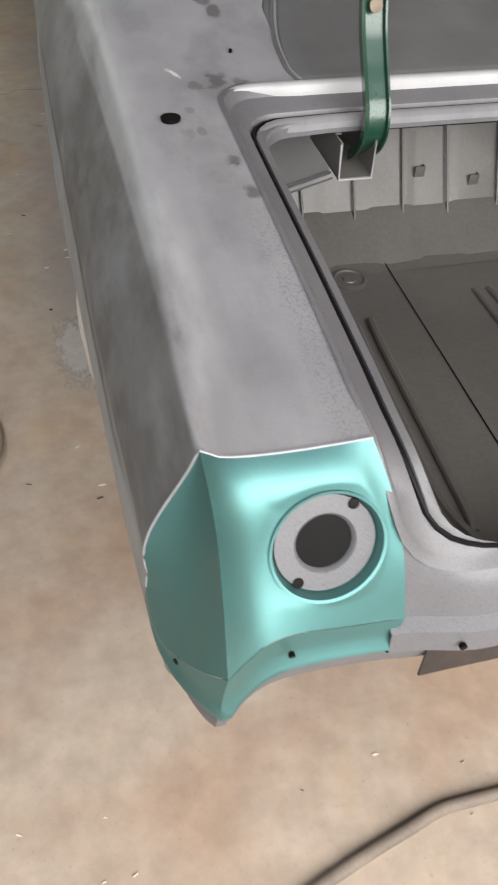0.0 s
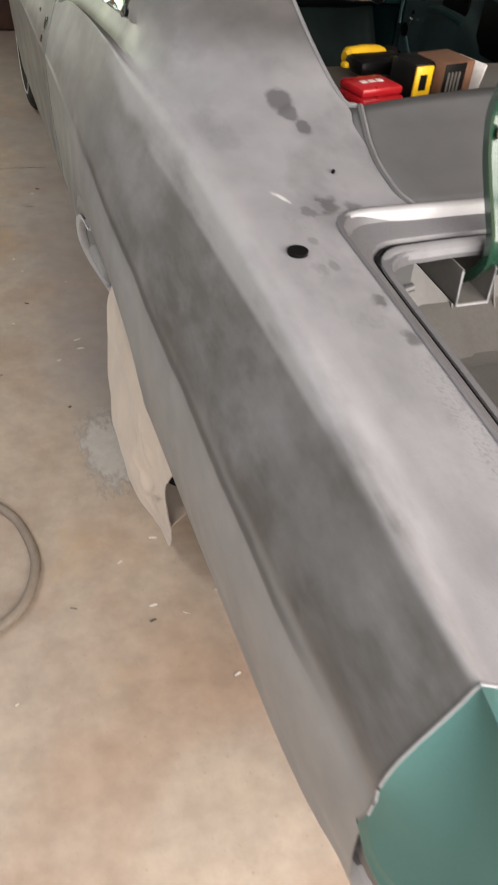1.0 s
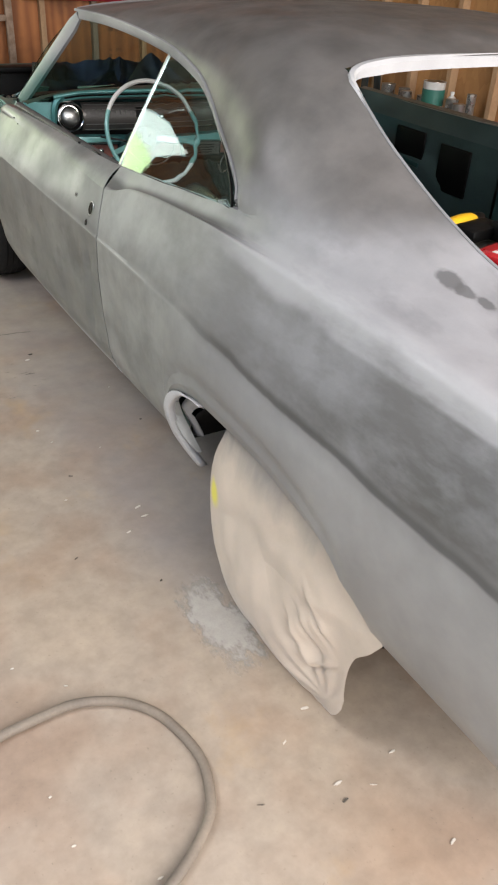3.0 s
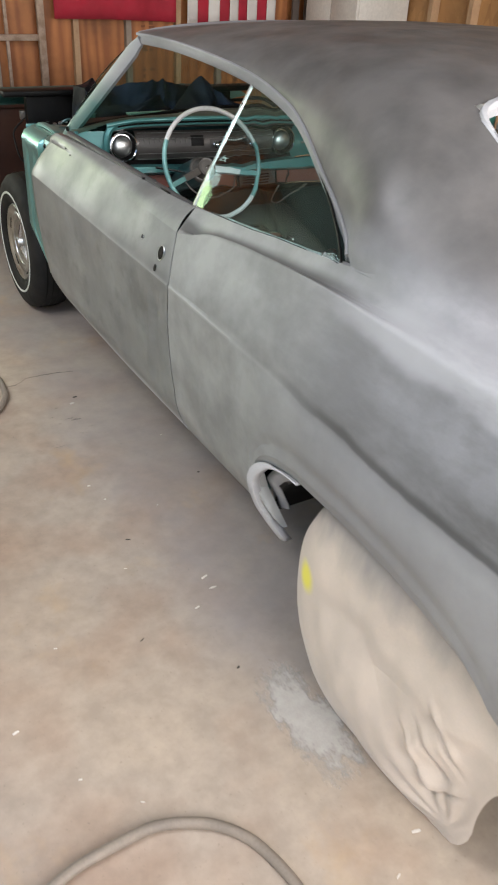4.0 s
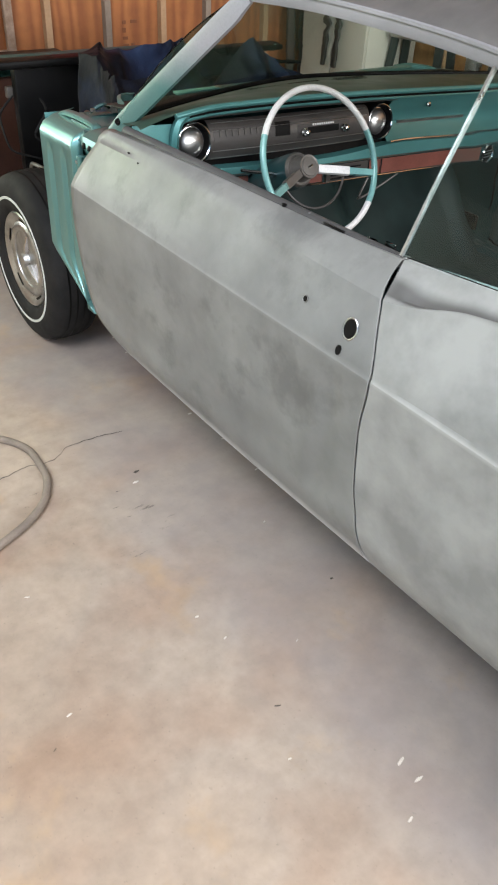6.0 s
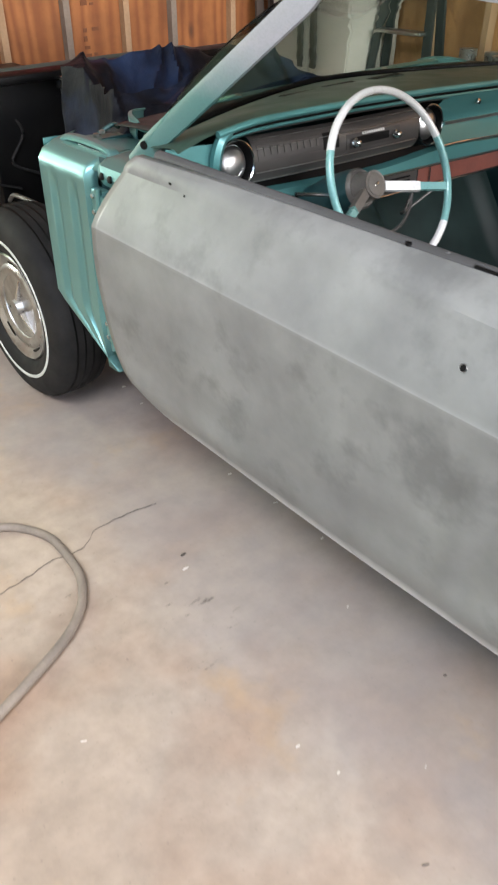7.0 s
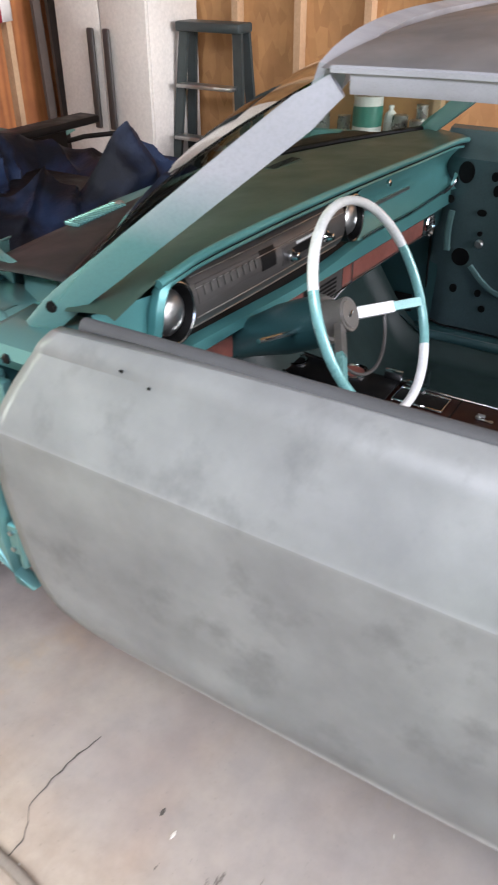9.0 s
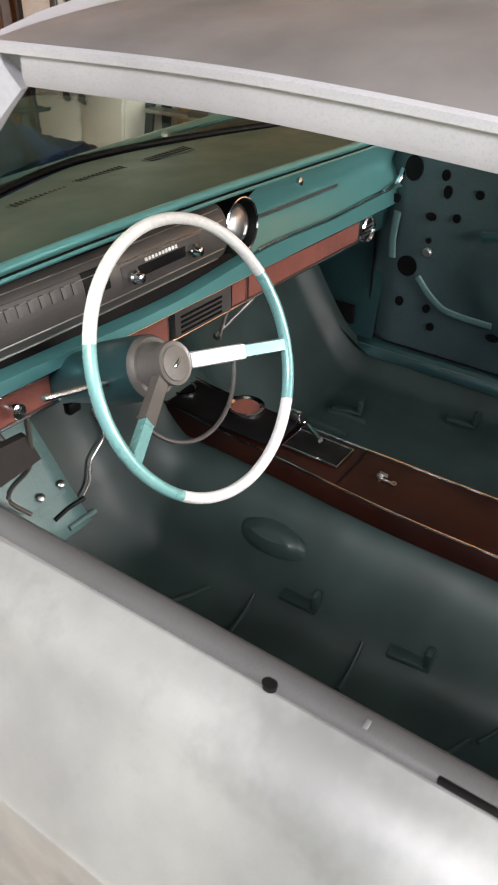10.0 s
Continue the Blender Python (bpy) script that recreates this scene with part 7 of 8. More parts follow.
def dash():
    rows = []
    for x in span(-0.85, 0.85, 44):
        back = screen_base(x) - 0.03
        row = [(x, 3.424, PAD(x))]
        for f in (0.04, 0.15, 0.4, 0.7, 1.0):
            k = f ** 1.4
            row.append((x, 3.424 + (back - 3.424) * f, (PAD(x) + 0.008 * min(1, 8 * f)) * (1 - k) + 1.028 * k))
        rows.append(row)
    d = part("dashboard", loft(rows), OLIVE, car, "olive dashboard top over teal panels", 50)
    part("pad_edge", tube([(x, 3.421, PAD(x) - 0.004) for x in span(-0.74, 0.84, 30)], 0.0085, 10), TEAL_DASH, d, "teal rolled edge of the dashboard pad")
    part("pad_groove", tube([(x, 3.430, PAD(x) - 0.016) for x in span(-0.73, 0.83, 30)], 0.0055, 8), BLACK, d, "dark groove under the pad")
    part("pad_edge", tube([(x, 3.431, PAD(x) - 0.025) for x in span(-0.73, 0.83, 30)], 0.0050, 8), TEAL_DASH, d, "second teal bead under the pad")
    part("hood_lining", loft([[(x, 3.434, PAD(x) - 0.028), (x, 3.452, PAD(x) - 0.040), (x, 3.485, PAD(x) - 0.046)] for x in span(-0.73, 0.14, 20)]), CLUSTER, d, "dark lining under the hood", 40)
    hood = spread([(-0.700, 3.428, 1.060), (-0.728, 3.424, 1.040), (-0.741, 3.426, 1.000), (-0.742, 3.436, 0.950), (-0.735, 3.446, 0.900)], 24)
    part("hood_side", sweep(hood, [(-0.010, -0.012), (0.010, -0.012), (0.012, 0.004), (0.0, 0.011), (-0.012, 0.004)], up=(0, -1, 0)), TEAL_DASH, d, "teal hood curving down beside the dial")
    part("end_panel", loft([[(-0.735, 3.44, z), (-0.78, 3.452, z), (-0.85, 3.47, z)] for z in span(0.84, 1.035, 6)]), TEAL_DASH, d, "teal end panel beside the door", 40)
    for x0, x1, y in ((-0.31, -0.165, 3.672), (-0.135, 0.0, 3.685), (0.06, 0.20, 3.68)):
        vent = part("defroster_vent", box(((x0 + x1) / 2, y, 1.0435), (x1 - x0, 0.032, 0.003), 0.001, Matrix()), OLIVE, d, "slotted defroster vent")
        part("slot", join(*[box((x, y, 1.0455), (0.005, 0.026, 0.002), 0.0) for x in span(x0 + 0.008, x1 - 0.008, 11)]), BLACK, vent)
    # rounded instrument housing between two round dials
    barrel = part("instrument_panel", loft([[barrel_point(x, a) for x in span(-0.612, 0.02, 24)] for a in span(-90, 90, 18)]), CLUSTER, d, "dark brushed rounded instrument housing", 60)
    for deg, r in ((-27, 0.0013), (33, 0.0012), (-62, 0.0016), (62, 0.0012)):
        part("bead", tube([barrel_point(x, deg, 0.0006) for x in span(-0.60, 0.01, 24)], r, 6), STEEL, barrel, "thin bright bead")
    part("bezel", barrel_patch(-0.598, -0.375, 2, 42, 0.0014), DARK_PLASTIC, barrel, "dark speedometer window")
    part("bezel", barrel_patch(-0.372, -0.315, 0, 44, 0.0016), BLACK, barrel, "black warning lamp window")
    for x in span(-0.575, -0.395, 8):
        part("digit_bar", barrel_patch(x - 0.004, x + 0.004, 14, 33, 0.0036), DIAL_MARK, barrel, "faded dial marks")
    part("radio", barrel_patch(-0.245, -0.115, -4, 16, 0.0016), BLACK, barrel, "black radio slot")
    part("radio_plate", barrel_patch(-0.285, -0.070, -14, 26, 0.0010), DARK_PLASTIC, barrel, "dark radio face")
    for x in span(-0.222, -0.140, 9):
        part("digit_bar", barrel_patch(x - 0.0028, x + 0.0028, 19, 25, 0.0026), WHITE_PLASTIC, barrel, "pale dial marks")
    for x in (-0.262, -0.098):
        part("knob", lathe([(0.012, 0.0), (0.013, 0.010), (0.009, 0.013), (0.008, 0.026), (0.003, 0.028)], axis_to(barrel_point(x, 3), (0, -1, 0.1)), 20), CHROME, barrel, "chrome radio knob")
    for x in (-0.664, 0.073):
        m = axis_to((x, 3.490, BAR(x) - 0.001), (0, -1, 0.10))
        g = part("dial", lathe([(0.057, -0.025), (0.058, 0.040), (0.0565, 0.045), (0.0525, 0.044), (0.050, 0.030), (0.046, 0.012)], m, 44, False), BLACK, d, "deep black dial rim at the end of the panel")
        part("lens", lathe([(0.047, 0.010), (0.045, 0.022), (0.036, 0.034), (0.022, 0.041), (0.006, 0.043)], m, 40), STEEL, g, "domed silver lens")
        part("dial_ring", lathe([(0.0520, 0.0435), (0.0545, 0.0462), (0.0570, 0.0452)], m, 44, False), CHROME, g, "bright ring")
        part("dial_ring", lathe([(0.0455, 0.0205), (0.0440, 0.0260), (0.0415, 0.0262)], m, 40, False), CHROME, g, "bright inner ring")
    # Black sheet in place of the shadow below the instruments.
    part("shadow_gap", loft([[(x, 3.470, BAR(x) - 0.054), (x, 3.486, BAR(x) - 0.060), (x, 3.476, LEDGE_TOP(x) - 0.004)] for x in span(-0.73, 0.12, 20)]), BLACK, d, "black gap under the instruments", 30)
    # glove box side, ledge and lower strip
    right = []
    for t in span(0, 1, 12):
        right.append([(x, 3.442 + 0.040 * math.sin(math.pi * t) + 0.012 * t - 0.03 * smooth_step(0.76, 0.84, x) * t, PAD(x) - 0.030 - (PAD(x) - 0.030 - LEDGE_TOP(x)) * t) for x in span(0.125, 0.84, 24)])
    part("glove_panel", loft(right), TEAL_DASH, d, "glossy teal glove box panel", 60)
    part("emblem_bar", slab([(0.192, 3.482, 0.929), (0.537, 3.482, 0.914), (0.537, 3.482, 0.922), (0.192, 3.482, 0.938)], (0, 0.006, 0)), STEEL, d, "dull metal emblem strip")
    part("lock", lathe([(0.009, 0.0), (0.009, 0.008), (0.004, 0.010)], axis_to((0.311, 3.462, 0.984), (0, -1, 0.2)), 16), CHROME, d, "small chrome lock")
    part("chrome_strip", tube([(x, 3.452, LEDGE_TOP(x) + 0.001) for x in span(0.14, 0.82, 20)], 0.0042, 8), CHROME, d, "chrome strip under the glove box")
    part("chrome_corner", sweep(spread([(0.74, 3.452, LEDGE_TOP(0.74)), (0.79, 3.444, 0.868), (0.815, 3.438, 0.885), (0.825, 3.436, 0.905)], 12), ring(0.009, 8, 0.006)), CHROME, d, "bright curled corner")
    part("teal_ledge", loft([[(x, 3.474, LEDGE_TOP(x)), (x, 3.450, LEDGE_TOP(x) - 0.006), (x, 3.446, STRIP(x) + 0.040), (x, 3.456, STRIP(x) + 0.032), (x, 3.470, STRIP(x) + 0.030)] for x in span(-0.84, 0.83, 40)]), TEAL_DASH, d, "teal ledge under the instruments", 40)
    for up in (0.029, -0.029):
        part("chrome_strip", tube([(x, 3.462, STRIP(x) + up) for x in span(-0.83, 0.66, 30)], 0.0028, 6), CHROME, d, "thin chrome strip")
    part("lower_panel", loft([[(x, 3.468, STRIP(x) + 0.032), (x, 3.472, STRIP(x) + 0.026), (x, 3.472, STRIP(x) - 0.026), (x, 3.476, STRIP(x) - 0.036), (x, 3.52, STRIP(x) - 0.046)] for x in span(-0.84, 0.84, 30)]), TEAL_DARK, d, "dark teal lower panel", 30)
    for a, b in ((-0.82, -0.455), (-0.368, -0.146), (0.062, 0.116), (0.124, 0.645)):
        part("insert", strip_slab(a, b, 0.025, -0.025, 3.465, 0.006), WOOD_INSERT, d, "red-brown insert")
    tray = part("ash_tray", strip_slab(-0.132, 0.054, 0.029, -0.030, 3.460, 0.012), CLUSTER, d, "brushed metal ash tray")
    for k in range(4):
        part("slot", strip_slab(-0.115, 0.020, 0.0165 - 0.011 * k, 0.0115 - 0.011 * k, 3.4585, 0.003), BLACK, tray)
    for x in (-0.604, -0.541):
        part("knob", lathe([(0.011, 0.0), (0.008, 0.012), (0.013, 0.016), (0.013, 0.026), (0.005, 0.029)], axis_to((x, 3.466, STRIP(x)), (0, -1, 0.1)), 16), CHROME, d, "chrome switch knob")
    m = axis_to((0.692, 3.470, 0.768), (0, -1, 0.05))
    v = part("air_vent", lathe([(0.036, -0.01), (0.038, 0.012), (0.033, 0.016), (0.029, 0.008)], m, 32, False), CHROME, d, "round chrome air vent")
    part("vent_core", lathe([(0.029, 0.008), (0.028, -0.004), (0.004, -0.006)], m, 32), BLACK, v)
    for k in (-1, 0, 1):
        part("vane", box((0.692, 3.459, 0.768 + 0.011 * k), (0.05, 0.004, 0.003), 0.0), STEEL, v)
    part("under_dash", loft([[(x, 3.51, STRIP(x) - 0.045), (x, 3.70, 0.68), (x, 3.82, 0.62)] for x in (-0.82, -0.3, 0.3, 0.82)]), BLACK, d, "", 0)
    for x in (-0.148, 0.058, 0.120):
        part("insert_divider", strip_slab(x - 0.003, x + 0.003, 0.028, -0.028, 3.4615, 0.006), CHROME, d, "thin chrome divider")
    part("wiring", tube(spread([(-0.47, 3.52, 0.76), (-0.45, 3.56, 0.62), (-0.47, 3.62, 0.52), (-0.44, 3.60, 0.47)], 20), 0.005, 8), GREY_HUB, d, "loose grey wire")
    part("wiring", tube(spread([(0.10, 3.50, 0.75), (0.07, 3.50, 0.69), (0.12, 3.55, 0.66), (0.20, 3.53, 0.70), (0.26, 3.51, 0.74)], 24), 0.004, 8), GREY_HUB, d, "loose grey wire")


dash()


# steering wheel and column
SW = Vector((-0.413, 3.177, 0.953))
SN = Vector((0.0, -math.cos(radians(25)), math.sin(radians(25))))
SU = Vector((0.0, math.sin(radians(25)), math.cos(radians(25))))
SX = Vector((1, 0, 0))


def steering():
    w = part("steering_wheel", lathe([(0.038, 0.0), (0.037, 0.010), (0.031, 0.030), (0.034, 0.046), (0.033, 0.051), (0.028, 0.050), (0.004, 0.049)], axis_to(SW - SN * 0.105, SN), 36), GREY_HUB, car, "two-tone white and teal steering wheel")
    part("emblem", lathe([(0.027, 0.0), (0.026, 0.003), (0.010, 0.004)], axis_to(SW - SN * 0.0555, SN), 30), GREY_HUB, w, "worn silver centre cap")
    part("emblem_bar", box((0, 0, 0), (0.018, 0.005, 0.002), 0.001, axis_to(SW - SN * 0.0505, SN) @ pose(0, 0, 0, 0, 0, 20)), CHROME, w, "plain bright emblem bar")
    R = 0.199

    def at(deg, r=R, d=0.0):
        a = radians(deg)
        return SW + SX * r * math.cos(a) + SU * r * math.sin(a) + SN * d

    for a0, a1, m, n in ((20, 152, WHITE_PLASTIC, "white rim section"), (152, 228, WHEEL_TEAL, "teal rim section"), (228, 318, WHITE_PLASTIC, "white rim section"), (318, 380, WHEEL_TEAL, "teal rim section")):
        k = max(8, int((a1 - a0) / 4))
        rows = []
        for i in range(k + 1):
            a = a0 + (a1 - a0) * i / k
            c = at(a)
            e = (c - SW).normalized()
            rows.append([c + e * 0.0086 * math.cos(q) + SN * 0.0100 * math.sin(q) for q in [2 * math.pi * j / 12 for j in range(12)]])
        sh = loft(rows, False, True)
        sh[1].extend([tuple(range(12))[::-1], tuple(len(sh[0]) - 12 + j for j in range(12))])
        part("rim", sh, m, w, n)
    for deg, m2 in ((-16, 1), (200, 1)):
        hub, out, tip = at(deg, 0.038, -0.062), at(deg, 0.125, -0.028), at(deg, R, 0.0)
        sec = [(-0.013, -0.006), (0.013, -0.006), (0.011, 0.007), (-0.011, 0.007)]
        part("spoke", sweep([hub, out], sec, up=tuple(SN)), WHITE_PLASTIC if deg < 0 else GREY_HUB, w, "white spoke" if deg < 0 else "grey spoke")
        part("spoke", sweep([out, out.lerp(tip, 0.5), tip], [(s * 0.8, u) for s, u in sec], up=tuple(SN)), WHEEL_TEAL, w, "teal spoke end")
    arc = [at(a, 0.118, -0.045) for a in range(196, 350, 7)]
    part("horn_ring", tube(spread(arc, 40), 0.0036, 8), DARK_PLASTIC, w, "thin smoky horn ring")
    col = part("steering_column", lathe([(0.050, 0.0), (0.052, 0.04), (0.052, 0.10), (0.046, 0.14), (0.040, 0.20), (0.036, 0.62)], axis_to(SW - SN * 0.108, -SN), 28), TEAL_DARK, car, "dark teal steering column")
    part("collar", lathe([(0.044, 0.0), (0.050, 0.010), (0.050, 0.055), (0.046, 0.06)], axis_to(SW - SN * 0.098, -SN), 28), GREY_HUB, col, "grey collar")
    part("signal_lever", tube([SW - SN * 0.15 + SX * -0.04, SW - SN * 0.15 + SX * -0.17 + SU * 0.03], 0.005, 8), CHROME, col, "chrome lever")
    part("pedal", join(box((-0.274, 3.625, 0.634), (0.034, 0.020, 0.028), 0.005), tube([(-0.274, 3.635, 0.64), (-0.274, 3.74, 0.72)], 0.008, 8)), BLACK, car, "small black rubber pedal")
    part("parking_brake", join(slab([(-0.540, 3.538, 0.708), (-0.462, 3.540, 0.700), (-0.438, 3.540, 0.634), (-0.545, 3.538, 0.630)], (0, 0.014, 0.002)), tube([(-0.50, 3.552, 0.69), (-0.515, 3.62, 0.78)], 0.008, 8)), DARK_PLASTIC, car, "dark parking brake pedal")


steering()


# centre console
def console():
    a, b = 2.35, 3.66
    def xs(y):
        return (-0.062 - 0.035 * smooth_step(3.5, 2.9, y), 0.060 + 0.0 * y)
    rows = []
    for i in range(31):
        y = a + (b - a) * i / 30
        l, r = xs(y)
        z = 0.545 + 0.02 * smooth_step(3.35, 3.65, y)
        rows.append([(l - 0.006, y, 0.50), (l - 0.004, y, z - 0.012), (l, y, z - 0.002), (l + 0.006, y, z), (r - 0.006, y, z), (r, y, z - 0.002), (r + 0.004, y, z - 0.012), (r + 0.006, y, 0.50)])
    c = part("console", loft(rows), CONSOLE, car, "glossy dark brown centre console with chrome edges", 40)
    for k in (0, 1):
        pts = [(xs(y)[k], y, 0.547 + 0.02 * smooth_step(3.35, 3.65, y)) for y in [a + (b - a) * i / 24 for i in range(25)]]
        part("chrome_edge", tube(pts, 0.0028, 6), CHROME, c, "chrome edge strip")
    part("shift_plate", box((-0.003, 3.455, 0.556), (0.116, 0.37, 0.008), 0.004), BLACK, c, "black shifter plate")
    for x, y, r in ((0.030, 3.40, 0.042), (0.010, 3.56, 0.032)):
        part("shift_dial", lathe([(r, 0.0), (r * 1.02, 0.006), (r * 0.88, 0.007), (r * 0.76, 0.003)], Matrix.Translation((x, y, 0.559)), 28, False), CHROME, c, "round chrome gauge ring")
        part("shift_dial_face", lathe([(r * 0.77, 0.003), (r * 0.1, 0.0035)], Matrix.Translation((x, y, 0.559)), 28), WOOD_INSERT if r > 0.04 else BLACK, c)
    part("shift_lever", join(tube(spread([(0.045, 3.27, 0.55), (0.03, 3.24, 0.575), (0.0, 3.19, 0.572)], 10), 0.006, 8), box((0.045, 3.29, 0.575), (0.012, 0.05, 0.03), 0.004)), CHROME, c, "chrome shift lever")
    part("tray", box((0.002, 3.195, 0.5475), (0.072, 0.13, 0.004), 0.001), BLACK, c, "dark open tray")
    part("tray_frame", tube([(-0.034, 3.13, 0.550), (0.038, 3.13, 0.550), (0.038, 3.26, 0.550), (-0.034, 3.26, 0.550), (-0.034, 3.13, 0.550)], 0.0028, 6), CHROME, c, "thin chrome frame")
    part("seam", box((-0.015, 3.105, 0.5465), (0.14, 0.003, 0.003), 0.0), BLACK, c)
    part("key", join(lathe([(0.007, 0.0), (0.007, 0.005), (0.003, 0.006)], Matrix.Translation((-0.007, 3.045, 0.546)), 16), box((-0.006, 3.038, 0.554), (0.002, 0.018, 0.010), 0.0005), box((-0.014, 3.028, 0.5485), (0.006, 0.026, 0.0015), 0.0005), lathe([(0.006, 0.0), (0.006, 0.0015), (0.003, 0.0015), (0.003, 0.0)], Matrix.Translation((-0.013, 3.012, 0.5475)), 14)), STEEL, c, "worn keys in the console lock")


console()

# ---------------------------------------------------------------- car front: hinge pillar, cowl, engine bay, wheels
def hinge_pillar(s):
    rows = []
    for i in range(25):
        z = 0.935 - 0.52 * i / 24
        yf = 3.962 if z > 0.56 else 3.962 - (0.56 - z) * 2.15
        row = []
        for k in range(33):
            t = k / 32
            y = 3.705 + (yf - 3.705) * t
            rib = 0.010 * (math.exp(-((t - 0.30) / 0.06) ** 4) + math.exp(-((t - 0.68) / 0.06) ** 4)) * smooth_step(0.0, 0.06, 0.92 - z) * smooth_step(0.44, 0.5, z)
            x = 0.922 - rib - 0.030 * smooth_step(0.93, 1.0, t) - 0.03 * smooth_step(0.06, 0.0, t)
            row.append((s * x, y, z))
        rows.append(row)
    top = [[(s * (abs(v[0]) - d), v[1], 0.935 + h) for v in rows[0]] for d, h in ((0.10, 0.045), (0.05, 0.038), (0.015, 0.022))]
    p = part("cowl_side_panel", loft(top + rows), TEAL, car, "ribbed light teal cowl side panel", 40, 0.002)
    # Darker teal puts the post's shade into its colour.
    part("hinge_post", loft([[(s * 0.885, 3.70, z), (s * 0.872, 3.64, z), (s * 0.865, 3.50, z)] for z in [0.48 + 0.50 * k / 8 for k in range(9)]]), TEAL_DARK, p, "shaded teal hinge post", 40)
    part("front_flange", loft([[(s * 0.892, 3.965 if z > 0.56 else 3.965 - (0.56 - z) * 2.15, z), (s * (0.80 if z > 0.60 else 0.875), 3.955 if z > 0.56 else 3.955 - (0.56 - z) * 2.15, z)] for z in [0.46 + 0.515 * k / 12 for k in range(13)]]), TEAL, p, "", 40)
    for z in (0.875, 0.53):
        h = part("door_hinge", join(box((s * 0.905, 3.675, z), (0.028, 0.055, 0.075), 0.006), box((s * 0.915, 3.635, z), (0.022, 0.03, 0.06), 0.005), lathe([(0.009, -0.045), (0.009, 0.045), (0.004, 0.047)], pose(s * 0.925, 3.655, z), 12)), TEAL, p, "teal door hinge")
        for k in (-1, 1):
            part("bolt", lathe([(0.006, 0.0), (0.006, 0.004), (0.002, 0.005)], axis_to((s * 0.920, 3.690, z + 0.02 * k), (s, 0, 0)), 6), STEEL, h)
    part("cowl_corner", loft([[(s * 0.90, y, 0.950), (s * 0.875, y, 0.972), (s * 0.80, y, 0.978), (s * 0.70, y, 0.970)] for y in (3.66, 3.72, 3.80, 3.90)]), TEAL, p, "dull teal top of the cowl corner", 40, 0.003)
    part("top_flange", sweep(spread([(s * 0.848, 3.930, 0.972), (s * 0.845, 3.90, 0.984), (s * 0.843, 3.80, 0.988), (s * 0.845, 3.70, 0.982), (s * 0.850, 3.688, 0.966)], 18), [(-0.014, -0.006), (0.014, -0.006), (0.015, 0.003), (0.010, 0.007), (-0.010, 0.007), (-0.015, 0.003)]), TEAL, p, "raised light teal flange along the top")
    part("cowl_edge", sweep(spread([(s * 0.60, 3.925, 1.000), (s * 0.66, 3.895, 1.008), (s * 0.695, 3.84, 1.006), (s * 0.705, 3.80, 1.000)], 20), [(-0.002, -0.030), (0.002, -0.030), (0.003, 0.012), (-0.008, 0.016), (-0.009, 0.013), (-0.003, 0.009)]), TEAL, p, "curled teal sheet edge")
    part("cowl_tab", sweep(spread([(s * 0.700, 3.812, 1.004), (s * 0.690, 3.77, 0.996), (s * 0.672, 3.73, 0.996), (s * 0.660, 3.695, 1.004)], 14), [(-0.011, -0.002), (0.011, -0.002), (0.011, 0.002), (-0.011, 0.002)]), TEAL, p, "bent teal tab")
    part("cowl_fold", slab([(s * 0.69, 3.79, 0.985), (s * 0.735, 3.745, 0.955), (s * 0.765, 3.66, 0.985), (s * 0.67, 3.70, 0.992)], (0, 0, 0.004)), TEAL, p, "folded teal sheet")
    part("hinge_shelf", loft([[(s * 0.79, y, 0.990), (s * 0.885, y, 0.984), (s * 0.908, y, 0.972), (s * 0.914, y, 0.950), (s * 0.900, y, 0.925), (s * 0.86, y, 0.918)] for y in (3.50, 3.56, 3.62, 3.655, 3.664)]), TEAL, p, "light teal shelf above the hinge", 40, 0.003)
    for y in (3.61, 3.645):
        part("bolt", lathe([(0.009, 0.0), (0.009, 0.006), (0.004, 0.008)], axis_to((s * 0.912, y, 0.950), (s, 0, 0.2)), 6), BLACK, p, "dark bolt")
    part("brace", tube(spread([(s * 0.70, 3.90, 0.985), (s * 0.74, 3.86, 1.004), (s * 0.78, 3.87, 0.985)], 12), 0.006, 8), TEAL_DARK, p, "dull bent bracket")
    for k in range(3):
        part("bolt", lathe([(0.009, 0.0), (0.009, 0.007), (0.004, 0.009)], pose(s * (0.75 + 0.03 * k), 3.87 - 0.02 * k, 0.990), 6), STEEL, p)
    return p


hinge_pillar(-1), hinge_pillar(1)


def cowl():
    rows = []
    for i in range(8):
        t = i / 7
        rows.append([(x, screen_base(x) + 0.01 + t * (3.905 - 0.06 * (abs(x) / 0.8) ** 2 - screen_base(x)), 1.020 - 0.006 * t - 0.012 * t ** 3) for x in [-0.74 + 1.48 * k / 40 for k in range(41)]])
    c = part("cowl", loft(rows), COWL, car, "dull dark cowl panel below the windscreen", 50, 0.003)
    for k in range(16):
        x = -0.47 + 0.011 * k
        part("louver", box((x, 3.862 + 0.05 * (x + 0.47), 1.016), (0.005, 0.042, 0.010), 0.002, Matrix()), TEAL, c, "light teal louver")
    part("cowl_rim", sweep([(x, 3.885 + 0.03 * (x + 0.3) - 0.05 * max(0.0, x) ** 2, 1.012) for x in [-0.30 + 0.95 * k / 20 for k in range(21)]], [(-0.020, -0.010), (0.016, -0.010), (0.018, 0.002), (0.0, 0.007), (-0.020, 0.004)]), TEAL, c, "light teal front edge of the cowl")
    for x in (-0.30, 0.35):
        part("wiper_post", lathe([(0.012, 0), (0.011, 0.006), (0.006, 0.010)], pose(x, 3.872, 1.014), 14), STEEL, c, "dull wiper post")


cowl()


